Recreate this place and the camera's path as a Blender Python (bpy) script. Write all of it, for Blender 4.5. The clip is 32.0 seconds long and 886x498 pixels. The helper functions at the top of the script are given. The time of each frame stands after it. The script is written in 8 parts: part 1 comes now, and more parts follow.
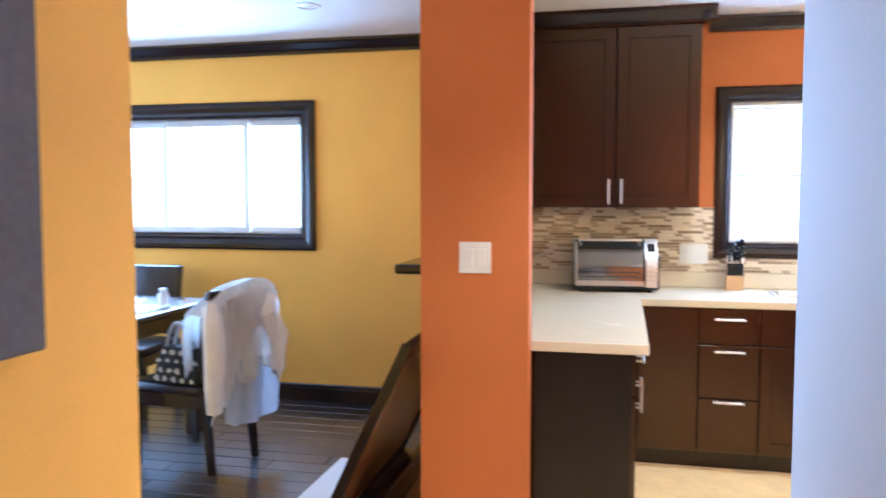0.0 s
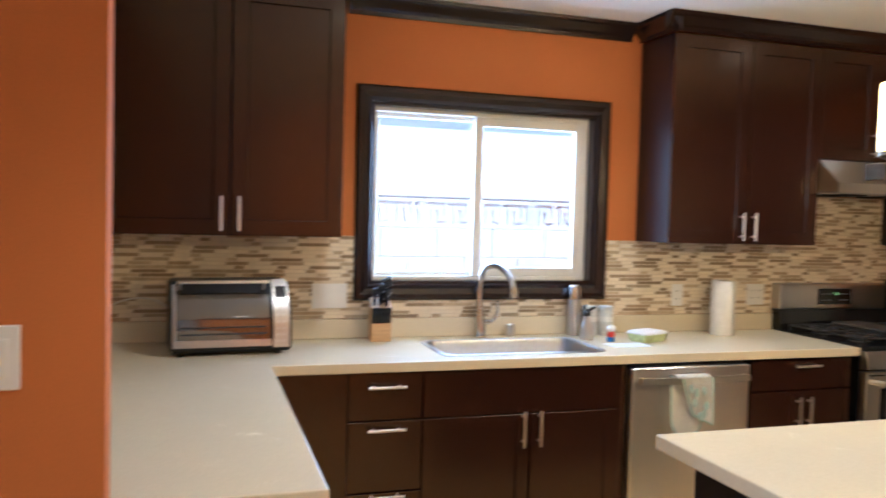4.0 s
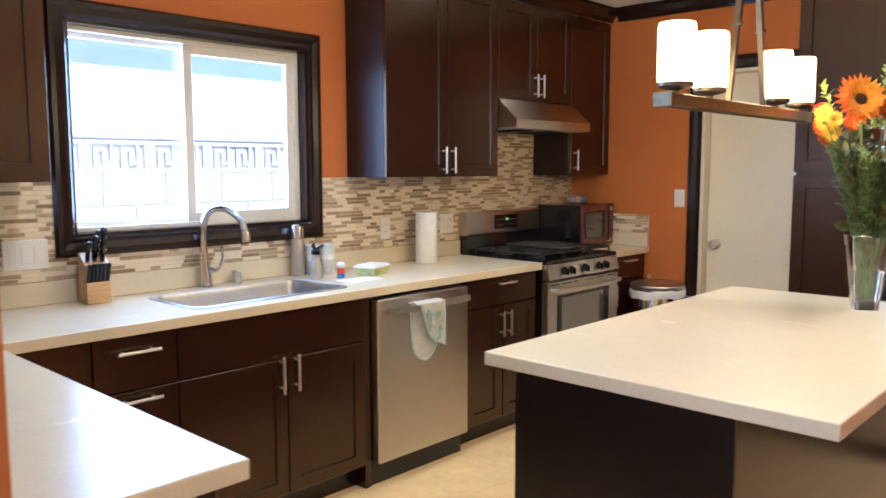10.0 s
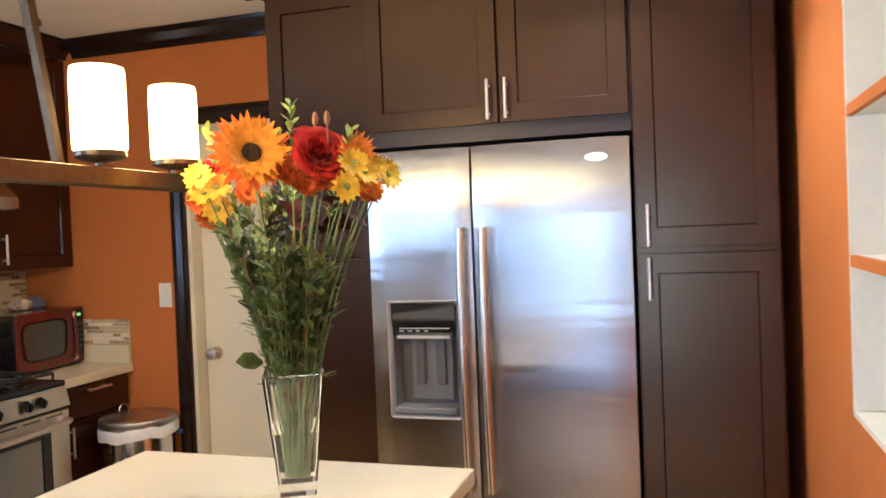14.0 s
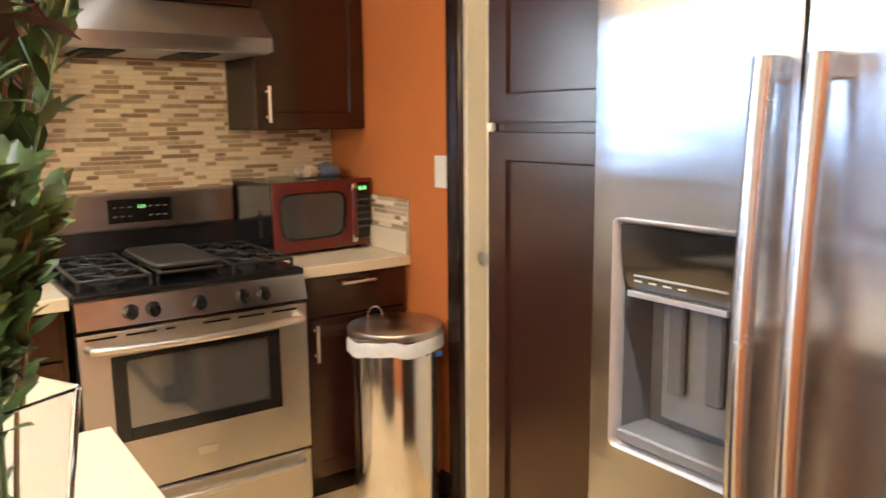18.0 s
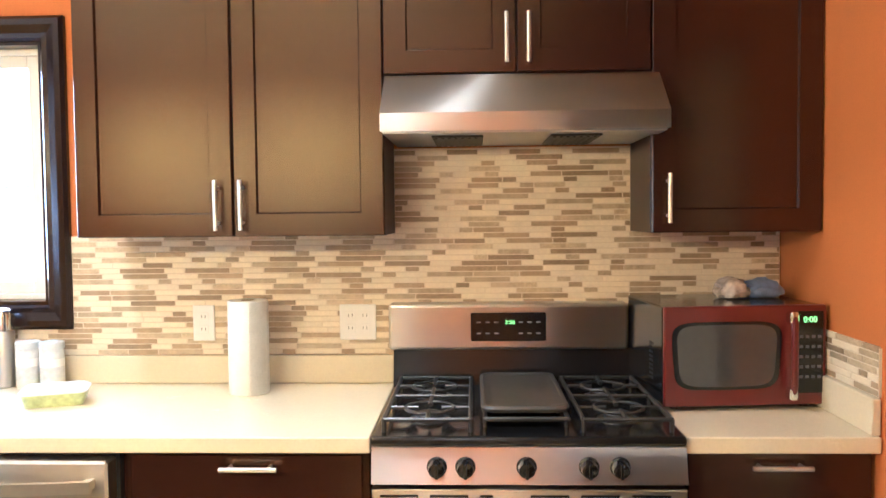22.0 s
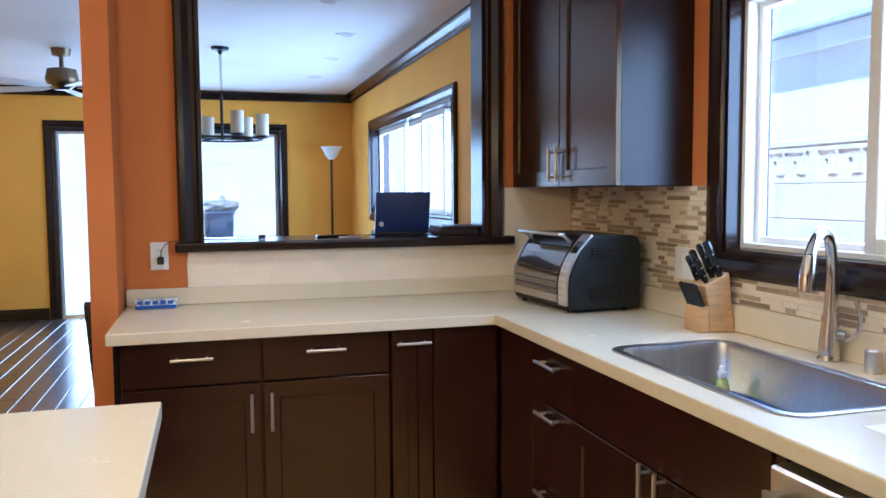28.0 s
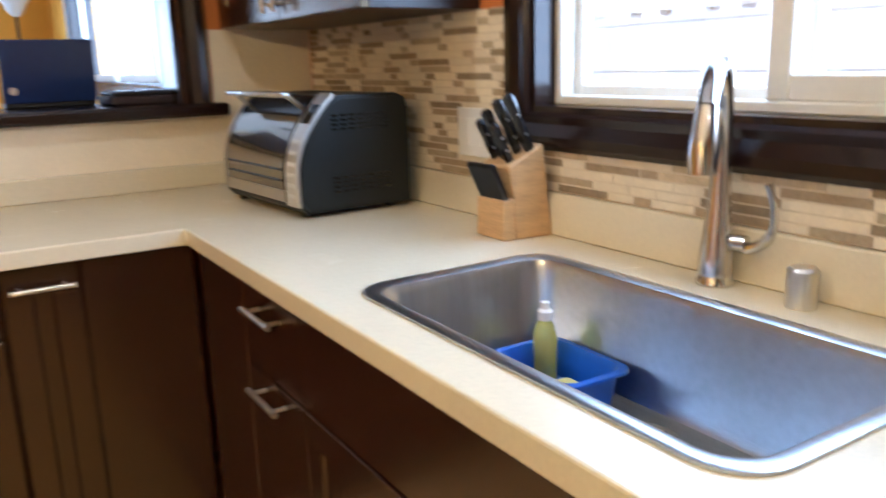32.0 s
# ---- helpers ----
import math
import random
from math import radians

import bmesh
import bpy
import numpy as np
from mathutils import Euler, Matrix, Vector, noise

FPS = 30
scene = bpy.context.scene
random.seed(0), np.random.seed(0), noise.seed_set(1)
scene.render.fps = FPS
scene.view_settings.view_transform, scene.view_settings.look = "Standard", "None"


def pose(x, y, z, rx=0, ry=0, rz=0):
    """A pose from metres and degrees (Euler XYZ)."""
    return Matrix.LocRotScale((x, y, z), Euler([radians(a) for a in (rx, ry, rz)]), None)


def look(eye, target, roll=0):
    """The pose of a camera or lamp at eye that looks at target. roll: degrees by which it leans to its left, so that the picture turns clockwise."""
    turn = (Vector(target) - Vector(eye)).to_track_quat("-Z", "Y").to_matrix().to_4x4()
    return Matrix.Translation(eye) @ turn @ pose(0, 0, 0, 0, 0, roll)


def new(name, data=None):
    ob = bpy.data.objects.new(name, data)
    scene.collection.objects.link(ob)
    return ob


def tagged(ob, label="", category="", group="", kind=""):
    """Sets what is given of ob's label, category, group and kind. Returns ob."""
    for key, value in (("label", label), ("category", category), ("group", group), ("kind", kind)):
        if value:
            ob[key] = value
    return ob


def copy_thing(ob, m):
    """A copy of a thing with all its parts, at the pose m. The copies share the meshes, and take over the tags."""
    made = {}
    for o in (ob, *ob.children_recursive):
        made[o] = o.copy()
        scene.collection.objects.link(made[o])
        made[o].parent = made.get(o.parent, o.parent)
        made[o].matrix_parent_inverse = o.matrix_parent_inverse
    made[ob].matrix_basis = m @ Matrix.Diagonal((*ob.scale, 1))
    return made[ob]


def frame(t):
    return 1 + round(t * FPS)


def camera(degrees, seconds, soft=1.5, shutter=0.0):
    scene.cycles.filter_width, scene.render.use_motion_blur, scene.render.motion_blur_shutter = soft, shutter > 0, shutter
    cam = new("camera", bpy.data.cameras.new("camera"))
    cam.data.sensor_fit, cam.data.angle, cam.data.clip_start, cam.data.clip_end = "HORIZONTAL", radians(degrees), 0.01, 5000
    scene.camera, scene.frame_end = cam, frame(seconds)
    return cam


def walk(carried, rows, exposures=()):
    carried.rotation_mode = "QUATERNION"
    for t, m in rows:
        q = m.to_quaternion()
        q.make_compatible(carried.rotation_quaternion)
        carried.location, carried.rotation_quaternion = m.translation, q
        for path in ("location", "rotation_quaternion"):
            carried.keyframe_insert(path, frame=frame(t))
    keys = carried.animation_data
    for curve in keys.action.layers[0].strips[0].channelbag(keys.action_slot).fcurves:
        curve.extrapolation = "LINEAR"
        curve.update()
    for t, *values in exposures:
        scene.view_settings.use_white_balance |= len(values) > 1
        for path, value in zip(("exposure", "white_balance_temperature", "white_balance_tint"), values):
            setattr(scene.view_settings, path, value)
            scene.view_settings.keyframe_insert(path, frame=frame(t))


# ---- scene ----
cam = camera(58.8, 32.0, shutter=0.5)
PATH = [
    (0, (0.216, 0.403, 1.445), (-0.229, 2.348, 1.315), 0.0),
    (0.5, (0.172, 0.551, 1.434), (-0.096, 2.525, 1.258), 0.0),
    (1, (0.172, 0.741, 1.434), (-0.086, 2.716, 1.259), 0.4),
    (1.5, (0.127, 0.905, 1.436), (-0.012, 2.892, 1.256), 0.5),
    (2, (0.109, 1.052, 1.437), (0.061, 3.04, 1.22), -0.4),
    (2.5, (0.148, 1.201, 1.451), (0.164, 3.194, 1.284), 1.5),
    (4.5, (-0.003, 1.833, 1.502), (0.987, 3.571, 1.485), 0.9),
    (5, (-0.046, 1.954, 1.504), (1.367, 3.369, 1.502), 1.0),
    (5.5, (-0.097, 2.005, 1.476), (1.562, 3.116, 1.37), 1.3),
    (6, (-0.155, 1.991, 1.466), (1.624, 2.895, 1.336), 1.2),
    (6.5, (-0.321, 1.964, 1.435), (1.444, 2.866, 1.17), 0.2),
    (7, (-0.445, 2.006, 1.413), (1.303, 2.921, 1.085), 0.6),
    (7.5, (-0.58, 2.078, 1.384), (1.16, 2.991, 1.012), -0.6),
    (8, (-0.66, 2.132, 1.376), (0.976, 3.224, 1.012), -0.5),
    (8.5, (-0.686, 2.165, 1.386), (0.841, 3.411, 1.043), -0.3),
    (9, (-0.664, 2.184, 1.398), (0.795, 3.516, 1.085), 0.1),
    (9.5, (-0.57, 2.181, 1.413), (0.873, 3.545, 1.175), -0.4),
    (10, (-0.451, 2.107, 1.437), (1.002, 3.465, 1.232), -0.1),
    (10.5, (-0.351, 2.057, 1.435), (1.182, 3.323, 1.218), -0.3),
    (11, (-0.211, 2.084, 1.439), (1.46, 3.174, 1.296), 0.1),
    (11.5, (-0.081, 2.118, 1.451), (1.712, 2.994, 1.314), -1.0),
    (12, (0.194, 2.081, 1.431), (2.029, 2.863, 1.289), -0.5),
    (12.5, (0.454, 2.017, 1.443), (2.296, 2.763, 1.224), 0.3),
    (13, (0.701, 2.028, 1.462), (2.599, 2.642, 1.322), -0.3),
    (13.5, (0.918, 2.071, 1.479), (2.842, 2.613, 1.405), -1.5),
    (15.5, (1.76, 2.018, 1.516), (3.481, 3.038, 1.484), -1.6),
    (16, (1.977, 2.045, 1.515), (3.629, 3.166, 1.406), 0.2),
    (16.5, (2.169, 2.059, 1.482), (3.787, 3.219, 1.285), -0.4),
    (17, (2.334, 2.139, 1.464), (3.947, 3.298, 1.232), -1.4),
    (17.5, (2.515, 2.185, 1.438), (3.926, 3.573, 1.154), -3.0),
    (18, (2.678, 2.166, 1.42), (3.817, 3.778, 1.097), -0.6),
    (18.5, (2.798, 2.231, 1.408), (3.784, 3.946, 1.114), -0.5),
    (19, (2.895, 2.327, 1.414), (3.758, 4.109, 1.132), -0.3),
    (19.5, (3.024, 2.389, 1.412), (3.614, 4.283, 1.161), -0.5),
    (20, (3.117, 2.482, 1.411), (3.487, 4.43, 1.146), -0.1),
    (20.5, (3.156, 2.593, 1.422), (3.475, 4.556, 1.216), 0.7),
    (21, (3.184, 2.704, 1.426), (3.472, 4.673, 1.224), -0.2),
    (21.5, (3.297, 2.77, 1.445), (3.345, 4.766, 1.333), 0.1),
    (22, (3.335, 2.8, 1.446), (3.258, 4.797, 1.359), -0.6),
    (22.5, (3.342, 2.846, 1.466), (3.272, 4.845, 1.479), -0.4),
    (23, (3.288, 2.971, 1.467), (3.115, 4.959, 1.603), 0.5),
    (23.5, (3.217, 3.06, 1.522), (2.813, 5.013, 1.665), -0.8),
    (24, (3.246, 3.158, 1.475), (2.55, 5.031, 1.4), -0.7),
    (24.5, (3.273, 3.155, 1.442), (2.368, 4.92, 1.188), -1.5),
    (25, (3.205, 3.236, 1.424), (2.219, 4.952, 1.135), -1.6),
    (25.5, (3.071, 3.336, 1.419), (1.951, 4.961, 1.096), -2.1),
    (26, (2.972, 3.425, 1.415), (1.477, 4.722, 1.123), -2.3),
    (26.5, (2.986, 3.526, 1.425), (1.191, 4.375, 1.191), -0.5),
    (28.5, (3.067, 3.687, 1.35), (1.152, 4.244, 1.206), -0.4),
    (29, (2.979, 3.755, 1.341), (1.081, 4.357, 1.155), -0.6),
    (29.5, (2.845, 3.831, 1.344), (0.947, 4.428, 1.147), -0.6),
    (30, (2.721, 3.957, 1.347), (0.788, 4.439, 1.176), -0.1),
    (30.5, (2.616, 4.045, 1.34), (0.688, 4.513, 1.093), 0.1),
    (31, (2.441, 4.062, 1.333), (0.564, 4.717, 1.12), 0.1),
    (31.5, (2.291, 4.087, 1.305), (0.503, 4.919, 0.975), 0.3),
    (32, (2.151, 4.206, 1.274), (0.505, 5.243, 0.813), -1.6),
]
STOPS = (
    (0.0, 1.60, 4190), (1.0, 1.42, 4190), (2.0, 1.26, 4250), (5.0, 0.58, 4650), (6.0, 0.62, 4680), (8.0, 0.98, 4420), (9.0, 0.90, 4300), (10.0, 0.84, 4400), (11.0, 0.78, 4480), (12.0, 0.84, 4620), (13.0, 0.84, 4620),
    (16.0, 0.98, 4560), (17.0, 1.10, 4560), (18.0, 1.48, 4700), (19.0, 1.68, 4480), (20.5, 1.88, 4360), (22.0, 1.96, 4380), (24.0, 1.90, 4260), (25.0, 1.15, 4350), (26.0, 0.65, 4120), (29.0, 0.50, 4640), (30.0, 0.54, 4850), (32.0, 0.66, 4860),
)
walk(cam, [(t, look(eye, target, roll)) for t, eye, target, roll in PATH], [(t, stops, kelvin, 10) for t, stops, kelvin in STOPS])


# ---- world, sun, large lights ----
world = bpy.data.worlds.new("world")
scene.world = world
world.use_nodes = True
wn = world.node_tree
sky = wn.nodes.new("ShaderNodeTexSky")
sky.sky_type = "NISHITA"
sky.sun_disc = False
sky.sun_elevation, sky.sun_rotation = radians(57), radians(140)
wn.nodes["Background"].inputs[1].default_value = 0.15
wn.links.new(sky.outputs[0], wn.nodes["Background"].inputs[0])


def lamp(name, kind, loc, energy, color, target=None, **more):
    data = bpy.data.lights.new(name, kind)
    data.energy, data.color = energy, color
    if "size" in more:
        data.shape, data.size, data.size_y = "RECTANGLE", more["size"][0], more["size"][1]
    if "radius" in more:
        data.shadow_soft_size = more["radius"]
    if "cone" in more:
        data.spot_size, data.spot_blend = radians(more["cone"]), 0.6
    if "angle" in more:
        data.angle = radians(more["angle"])
    ob = new(name, data)
    ob.matrix_world = look(loc, target) if target else pose(*loc)
    return ob


WARM, AMBER, COOL = (1.0, 0.82, 0.57), (1.0, 0.64, 0.24), (0.78, 0.89, 1.0)
PEND_W, DOWN_W = 6.5, 17.0
# the last two, at y 2.35, are unseen fittings added to brighten the floor
DOWNLIGHTS_AND_FILL = ((2.107, 4.38), (3.043, 4.39), (0.75, 4.3), (0.75, 2.35), (3.25, 2.35))
lamp("sun", "SUN", (0, 0, 20), 4.8, (1.0, 0.96, 0.88), (-0.35, 0.42, 19.16), angle=0.5)
lamp("kitchen_window_light", "AREA", (1.39, 5.50, 1.6), 19, COOL, (1.39, 3.0, 1.2), size=(1.12, 0.82))
lamp("dining_window_light", "AREA", (-3.1, 5.40, 1.6), 66, COOL, (-3.1, 3.0, 1.2), size=(2.5, 0.8))
lamp("patio_light", "AREA", (-5.85, 3.28, 1.1), 42, COOL, (-2.0, 3.28, 1.0), size=(2.1, 1.8))

# ---- materials ----
NW, EW, SW, CEIL, DZ, DCEIL, DN, WW = 5.285, 4.29, 1.74, 2.49, 0.12, 2.44, 5.15, -5.6


def material(name, color, rough=0.5, metal=0.0, var=0.12, scale=6.0, stretch=(1, 1, 1), fine=60.0, bump=0.05, coat=0.0, dark=None, per=0.0, speck=0.0, bumpdist=0.002, spec=0.5, brushed=0.0, grain=0.0, tint=(1, 1, 1)):
    """A procedural surface: colour that varies at two scales, roughness that varies with it, and fine relief."""
    m = bpy.data.materials.new(name)
    m.use_nodes = True
    nt = m.node_tree
    n, l = nt.nodes, nt.links
    b = n["Principled BSDF"]
    b.inputs["Metallic"].default_value = metal
    b.inputs["Coat Weight"].default_value = coat
    b.inputs["Coat Roughness"].default_value = 0.15
    b.inputs["Specular IOR Level"].default_value = spec
    b.inputs["Specular Tint"].default_value = (*tint, 1)
    co = n.new("ShaderNodeTexCoord")
    mp = n.new("ShaderNodeMapping")
    mp.inputs["Scale"].default_value = stretch
    l.new(co.outputs["Object"], mp.inputs["Vector"])
    big = n.new("ShaderNodeTexNoise")
    big.inputs["Scale"].default_value, big.inputs["Detail"].default_value = scale, 4
    small = n.new("ShaderNodeTexNoise")
    small.inputs["Scale"].default_value, small.inputs["Detail"].default_value = fine, 3
    l.new(mp.outputs[0], big.inputs["Vector"])
    l.new(mp.outputs[0], small.inputs["Vector"])
    mix = n.new("ShaderNodeMix")
    mix.data_type = "FLOAT"
    mix.inputs[0].default_value = 0.4
    l.new(big.outputs["Fac"], mix.inputs[2])
    l.new(small.outputs["Fac"], mix.inputs[3])
    ramp = n.new("ShaderNodeValToRGB")
    low = dark or tuple(c * (1 - 2 * var) for c in color)
    high = tuple(min(1, c * (1 + 2 * var)) for c in color) if not dark else tuple(min(1, c * (1 + var)) for c in color)
    ramp.color_ramp.elements[0].position, ramp.color_ramp.elements[1].position = 0.3, 0.7
    ramp.color_ramp.elements[0].color, ramp.color_ramp.elements[1].color = (*low, 1), (*high, 1)
    l.new(mix.outputs[0], ramp.inputs[0])
    out = ramp.outputs[0]
    if per:
        info = n.new("ShaderNodeObjectInfo")
        hsv = n.new("ShaderNodeHueSaturation")
        rng = n.new("ShaderNodeMapRange")
        rng.inputs[3].default_value, rng.inputs[4].default_value = 1 - per, 1 + per
        l.new(info.outputs["Random"], rng.inputs[0])
        l.new(rng.outputs[0], hsv.inputs["Value"])
        l.new(out, hsv.inputs["Color"])
        out = hsv.outputs[0]
    if speck:
        v = n.new("ShaderNodeTexVoronoi")
        v.inputs["Scale"].default_value = 160
        l.new(co.outputs["Object"], v.inputs["Vector"])
        r2 = n.new("ShaderNodeMapRange")
        r2.inputs[1].default_value, r2.inputs[2].default_value, r2.inputs[3].default_value, r2.inputs[4].default_value = 0.0, 1.0, 1 - speck, 1 + speck
        l.new(v.outputs["Color"], r2.inputs[0])
        h2 = n.new("ShaderNodeHueSaturation")
        l.new(r2.outputs[0], h2.inputs["Value"])
        l.new(out, h2.inputs["Color"])
        out = h2.outputs[0]
    l.new(out, b.inputs["Base Color"])
    rr = n.new("ShaderNodeMapRange")
    spread = 0.012 if metal or rough < 0.45 else 0.05
    rr.inputs[3].default_value, rr.inputs[4].default_value = max(0.02, rough - spread), min(1, rough + spread)
    l.new(mix.outputs[0], rr.inputs[0])
    l.new(rr.outputs[0], b.inputs["Roughness"])
    if brushed:
        tn = n.new("ShaderNodeTangent")
        tn.direction_type, tn.axis = "RADIAL", "Z"
        l.new(tn.outputs[0], b.inputs["Tangent"])
        b.inputs["Anisotropic"].default_value, b.inputs["Anisotropic Rotation"].default_value = brushed, grain
    if bump:
        bp = n.new("ShaderNodeBump")
        bp.inputs["Strength"].default_value, bp.inputs["Distance"].default_value = bump, bumpdist
        l.new(small.outputs["Fac"], bp.inputs["Height"])
        l.new(bp.outputs[0], b.inputs["Normal"])
    return m


def glass(name, color=(1, 1, 1), rough=0.0, ior=1.45):
    m = bpy.data.materials.new(name)
    m.use_nodes = True
    b = m.node_tree.nodes["Principled BSDF"]
    b.inputs["Base Color"].default_value = (*color, 1)
    b.inputs["Roughness"].default_value = rough
    b.inputs["IOR"].default_value = ior
    b.inputs["Transmission Weight"].default_value = 1.0
    return m


def pane_glass(name):
    m = bpy.data.materials.new(name)
    m.use_nodes = True
    n, l = m.node_tree.nodes, m.node_tree.links
    t, g, mx = n.new("ShaderNodeBsdfTransparent"), n.new("ShaderNodeBsdfGlossy"), n.new("ShaderNodeMixShader")
    g.inputs["Roughness"].default_value = 0.02
    mx.inputs[0].default_value = 0.06
    l.new(t.outputs[0], mx.inputs[1])
    l.new(g.outputs[0], mx.inputs[2])
    l.new(mx.outputs[0], n["Material Output"].inputs[0])
    return m


def glow(name, color, strength):
    m = bpy.data.materials.new(name)
    m.use_nodes = True
    b = m.node_tree.nodes["Principled BSDF"]
    b.inputs["Base Color"].default_value = (0.9, 0.88, 0.8, 1)
    b.inputs["Roughness"].default_value = 0.3
    b.inputs["Emission Color"].default_value = (*color, 1)
    b.inputs["Emission Strength"].default_value = strength
    return m


ORANGE = material("orange_wall_paint", (0.52, 0.173, 0.036), 0.75, spec=0.2, var=0.04, scale=2.0, fine=220, bump=0.12)
YELLOW = material("yellow_wall_paint", (0.84, 0.455, 0.060), 0.75, spec=0.25, var=0.04, scale=2.0, fine=220, bump=0.12)
WHITE = material("white_ceiling_paint", (0.78, 0.76, 0.73), 0.7, var=0.03, scale=2.0, fine=160, bump=0.15)
GREYWALL = material("pale_grey_wall_paint", (0.62, 0.62, 0.60), 0.6, var=0.03, scale=2.0, fine=200, bump=0.1)
RAWWALL = material("cream_unpainted_plaster", (0.82, 0.72, 0.55), 0.7, var=0.035, scale=5.0, fine=90, bump=0.08)
PANEL = material("near_black_laminate_panel", (0.0135, 0.0085, 0.0070), 0.30, var=0.22, scale=5.0, fine=30, bump=0.0, spec=0.35)
# tint gilds the sheen: golden pendant light put into the reflection colour
ESP = material("espresso_stained_wood", (0.0235, 0.0071, 0.0049), 0.24, var=0.025, scale=3.0, stretch=(9, 9, 0.6), fine=11, bump=0.0, spec=0.72, tint=(1.0, 0.79, 0.49))
VENEER = material("espresso_veneer_side", (0.018, 0.0085, 0.0070), 0.36, var=0.10, scale=4.0, stretch=(6, 6, 0.5), fine=16, bump=0.0, spec=0.42)
TRIM = material("dark_brown_trim_wood", (0.016, 0.008, 0.0065), 0.20, var=0.03, scale=2.0, fine=12, bump=0.0, spec=0.45)
QUARTZ = material("cream_quartz", (0.70, 0.620, 0.447), 0.27, var=0.008, scale=9, fine=300, bump=0.0, speck=0.03)
STEEL = material("brushed_stainless_steel", (0.60, 0.565, 0.52), 0.30, metal=1.0, var=0.008, scale=3, stretch=(1, 1, 4), fine=40, bump=0.0, brushed=0.85, grain=0.25)
STEELV = material("brushed_stainless_steel_fridge", (0.52, 0.52, 0.52), 0.25, metal=1.0, var=0.02, scale=3, stretch=(1, 0.15, 1.6), fine=4, bump=0.38, bumpdist=0.008, brushed=0.95)
CHROME = material("polished_chrome", (0.78, 0.77, 0.76), 0.17, metal=1.0, var=0.03, bump=0.0)
NICKEL = material("satin_nickel", (0.70, 0.67, 0.62), 0.36, metal=1.0, var=0.04, bump=0.0)
BLACK = material("black_enamel", (0.008, 0.008, 0.009), 0.16, var=0.1, bump=0.03)
BLACKM = material("matt_black_plastic", (0.02, 0.02, 0.022), 0.5, var=0.1, bump=0.08)
IRON = material("cast_iron", (0.024, 0.024, 0.025), 0.34, var=0.15, bump=0.2)
WHITEP = material("white_plastic", (0.80, 0.79, 0.76), 0.35, var=0.02, bump=0.02)
DOORW = material("white_door_paint", (0.80, 0.745, 0.62), 0.4, var=0.03, scale=3, bump=0.04)
VINYL = material("white_vinyl_window_frame", (0.78, 0.76, 0.70), 0.35, var=0.03, bump=0.02)
BRONZE = material("bronze_metal", (0.20, 0.155, 0.10), 0.32, metal=1.0, var=0.15, bump=0.04)
FLOORT = material("beige_floor_tile", (0.93, 0.665, 0.325), 0.31, var=0.07, scale=7.0, fine=26, bump=0.04, per=0.03)
GROUT = material("tan_grout", (0.93, 0.69, 0.37), 0.6, var=0.06, fine=150, bump=0.2)
PLANK = material("dark_floor_plank", (0.044, 0.036, 0.036), 0.34, coat=0.9, var=0.25, scale=4, stretch=(0.7, 10, 10), fine=20, bump=0.08, per=0.25)
GLASS = glass("clear_glass")
PANE = pane_glass("window_pane_glass")
SHADE = glow("lit_opal_glass", (1.0, 0.60, 0.15), 4.5)
BULB = glow("lit_downlight", (1.0, 0.82, 0.58), 8.0)

# ---- building helpers ----

def origin(ob):
    p = Vector(ob.location)
    while ob.parent:
        ob = ob.parent
        p += Vector(ob.location)
    return p


def thing(name, at, label, category, group="", kind=""):
    ob = new(name)
    ob.empty_display_size = 0.1
    ob.location = at
    return tagged(ob, label, category, group, kind)


def finish(name, bm, mat, smooth=False):
    bmesh.ops.recalc_face_normals(bm, faces=bm.faces)
    me = bpy.data.meshes.new(name)
    bm.to_mesh(me)
    bm.free()
    for mt in mat if isinstance(mat, (list, tuple)) else (mat,):
        me.materials.append(mt)
    if smooth:
        for p in me.polygons:
            p.use_smooth = True
        me.set_sharp_from_angle(angle=radians(35))
    return me


def part(name, bm, mat, parent, label="", smooth=False):
    """Links a bmesh in world coordinates as one mesh object under a thing or a part."""
    bmesh.ops.translate(bm, verts=bm.verts, vec=-origin(parent))
    ob = new(name, finish(name, bm, mat, smooth))
    ob.parent = parent
    return tagged(ob, label)


def solo(name, bm, mat, at, label, category="", group="", kind="", smooth=False):
    bmesh.ops.translate(bm, verts=bm.verts, vec=-Vector(at))
    ob = new(name, finish(name, bm, mat, smooth))
    ob.location = at
    return tagged(ob, label, category, group, kind)


def box(bm, x0, x1, y0, y1, z0, z1, bevel=0.0, seg=1, mat=0):
    r = bmesh.ops.create_cube(bm, size=1.0)
    vs = r["verts"]
    bmesh.ops.scale(bm, verts=vs, vec=(x1 - x0, y1 - y0, z1 - z0))
    bmesh.ops.translate(bm, verts=vs, vec=((x0 + x1) / 2, (y0 + y1) / 2, (z0 + z1) / 2))
    fs = {f for v in vs for f in v.link_faces}
    for f in fs:
        f.material_index = mat
    if bevel:
        es = {e for v in vs for e in v.link_edges}
        bmesh.ops.bevel(bm, geom=list(es), offset=bevel, segments=seg, affect="EDGES", profile=0.5)
    return bm


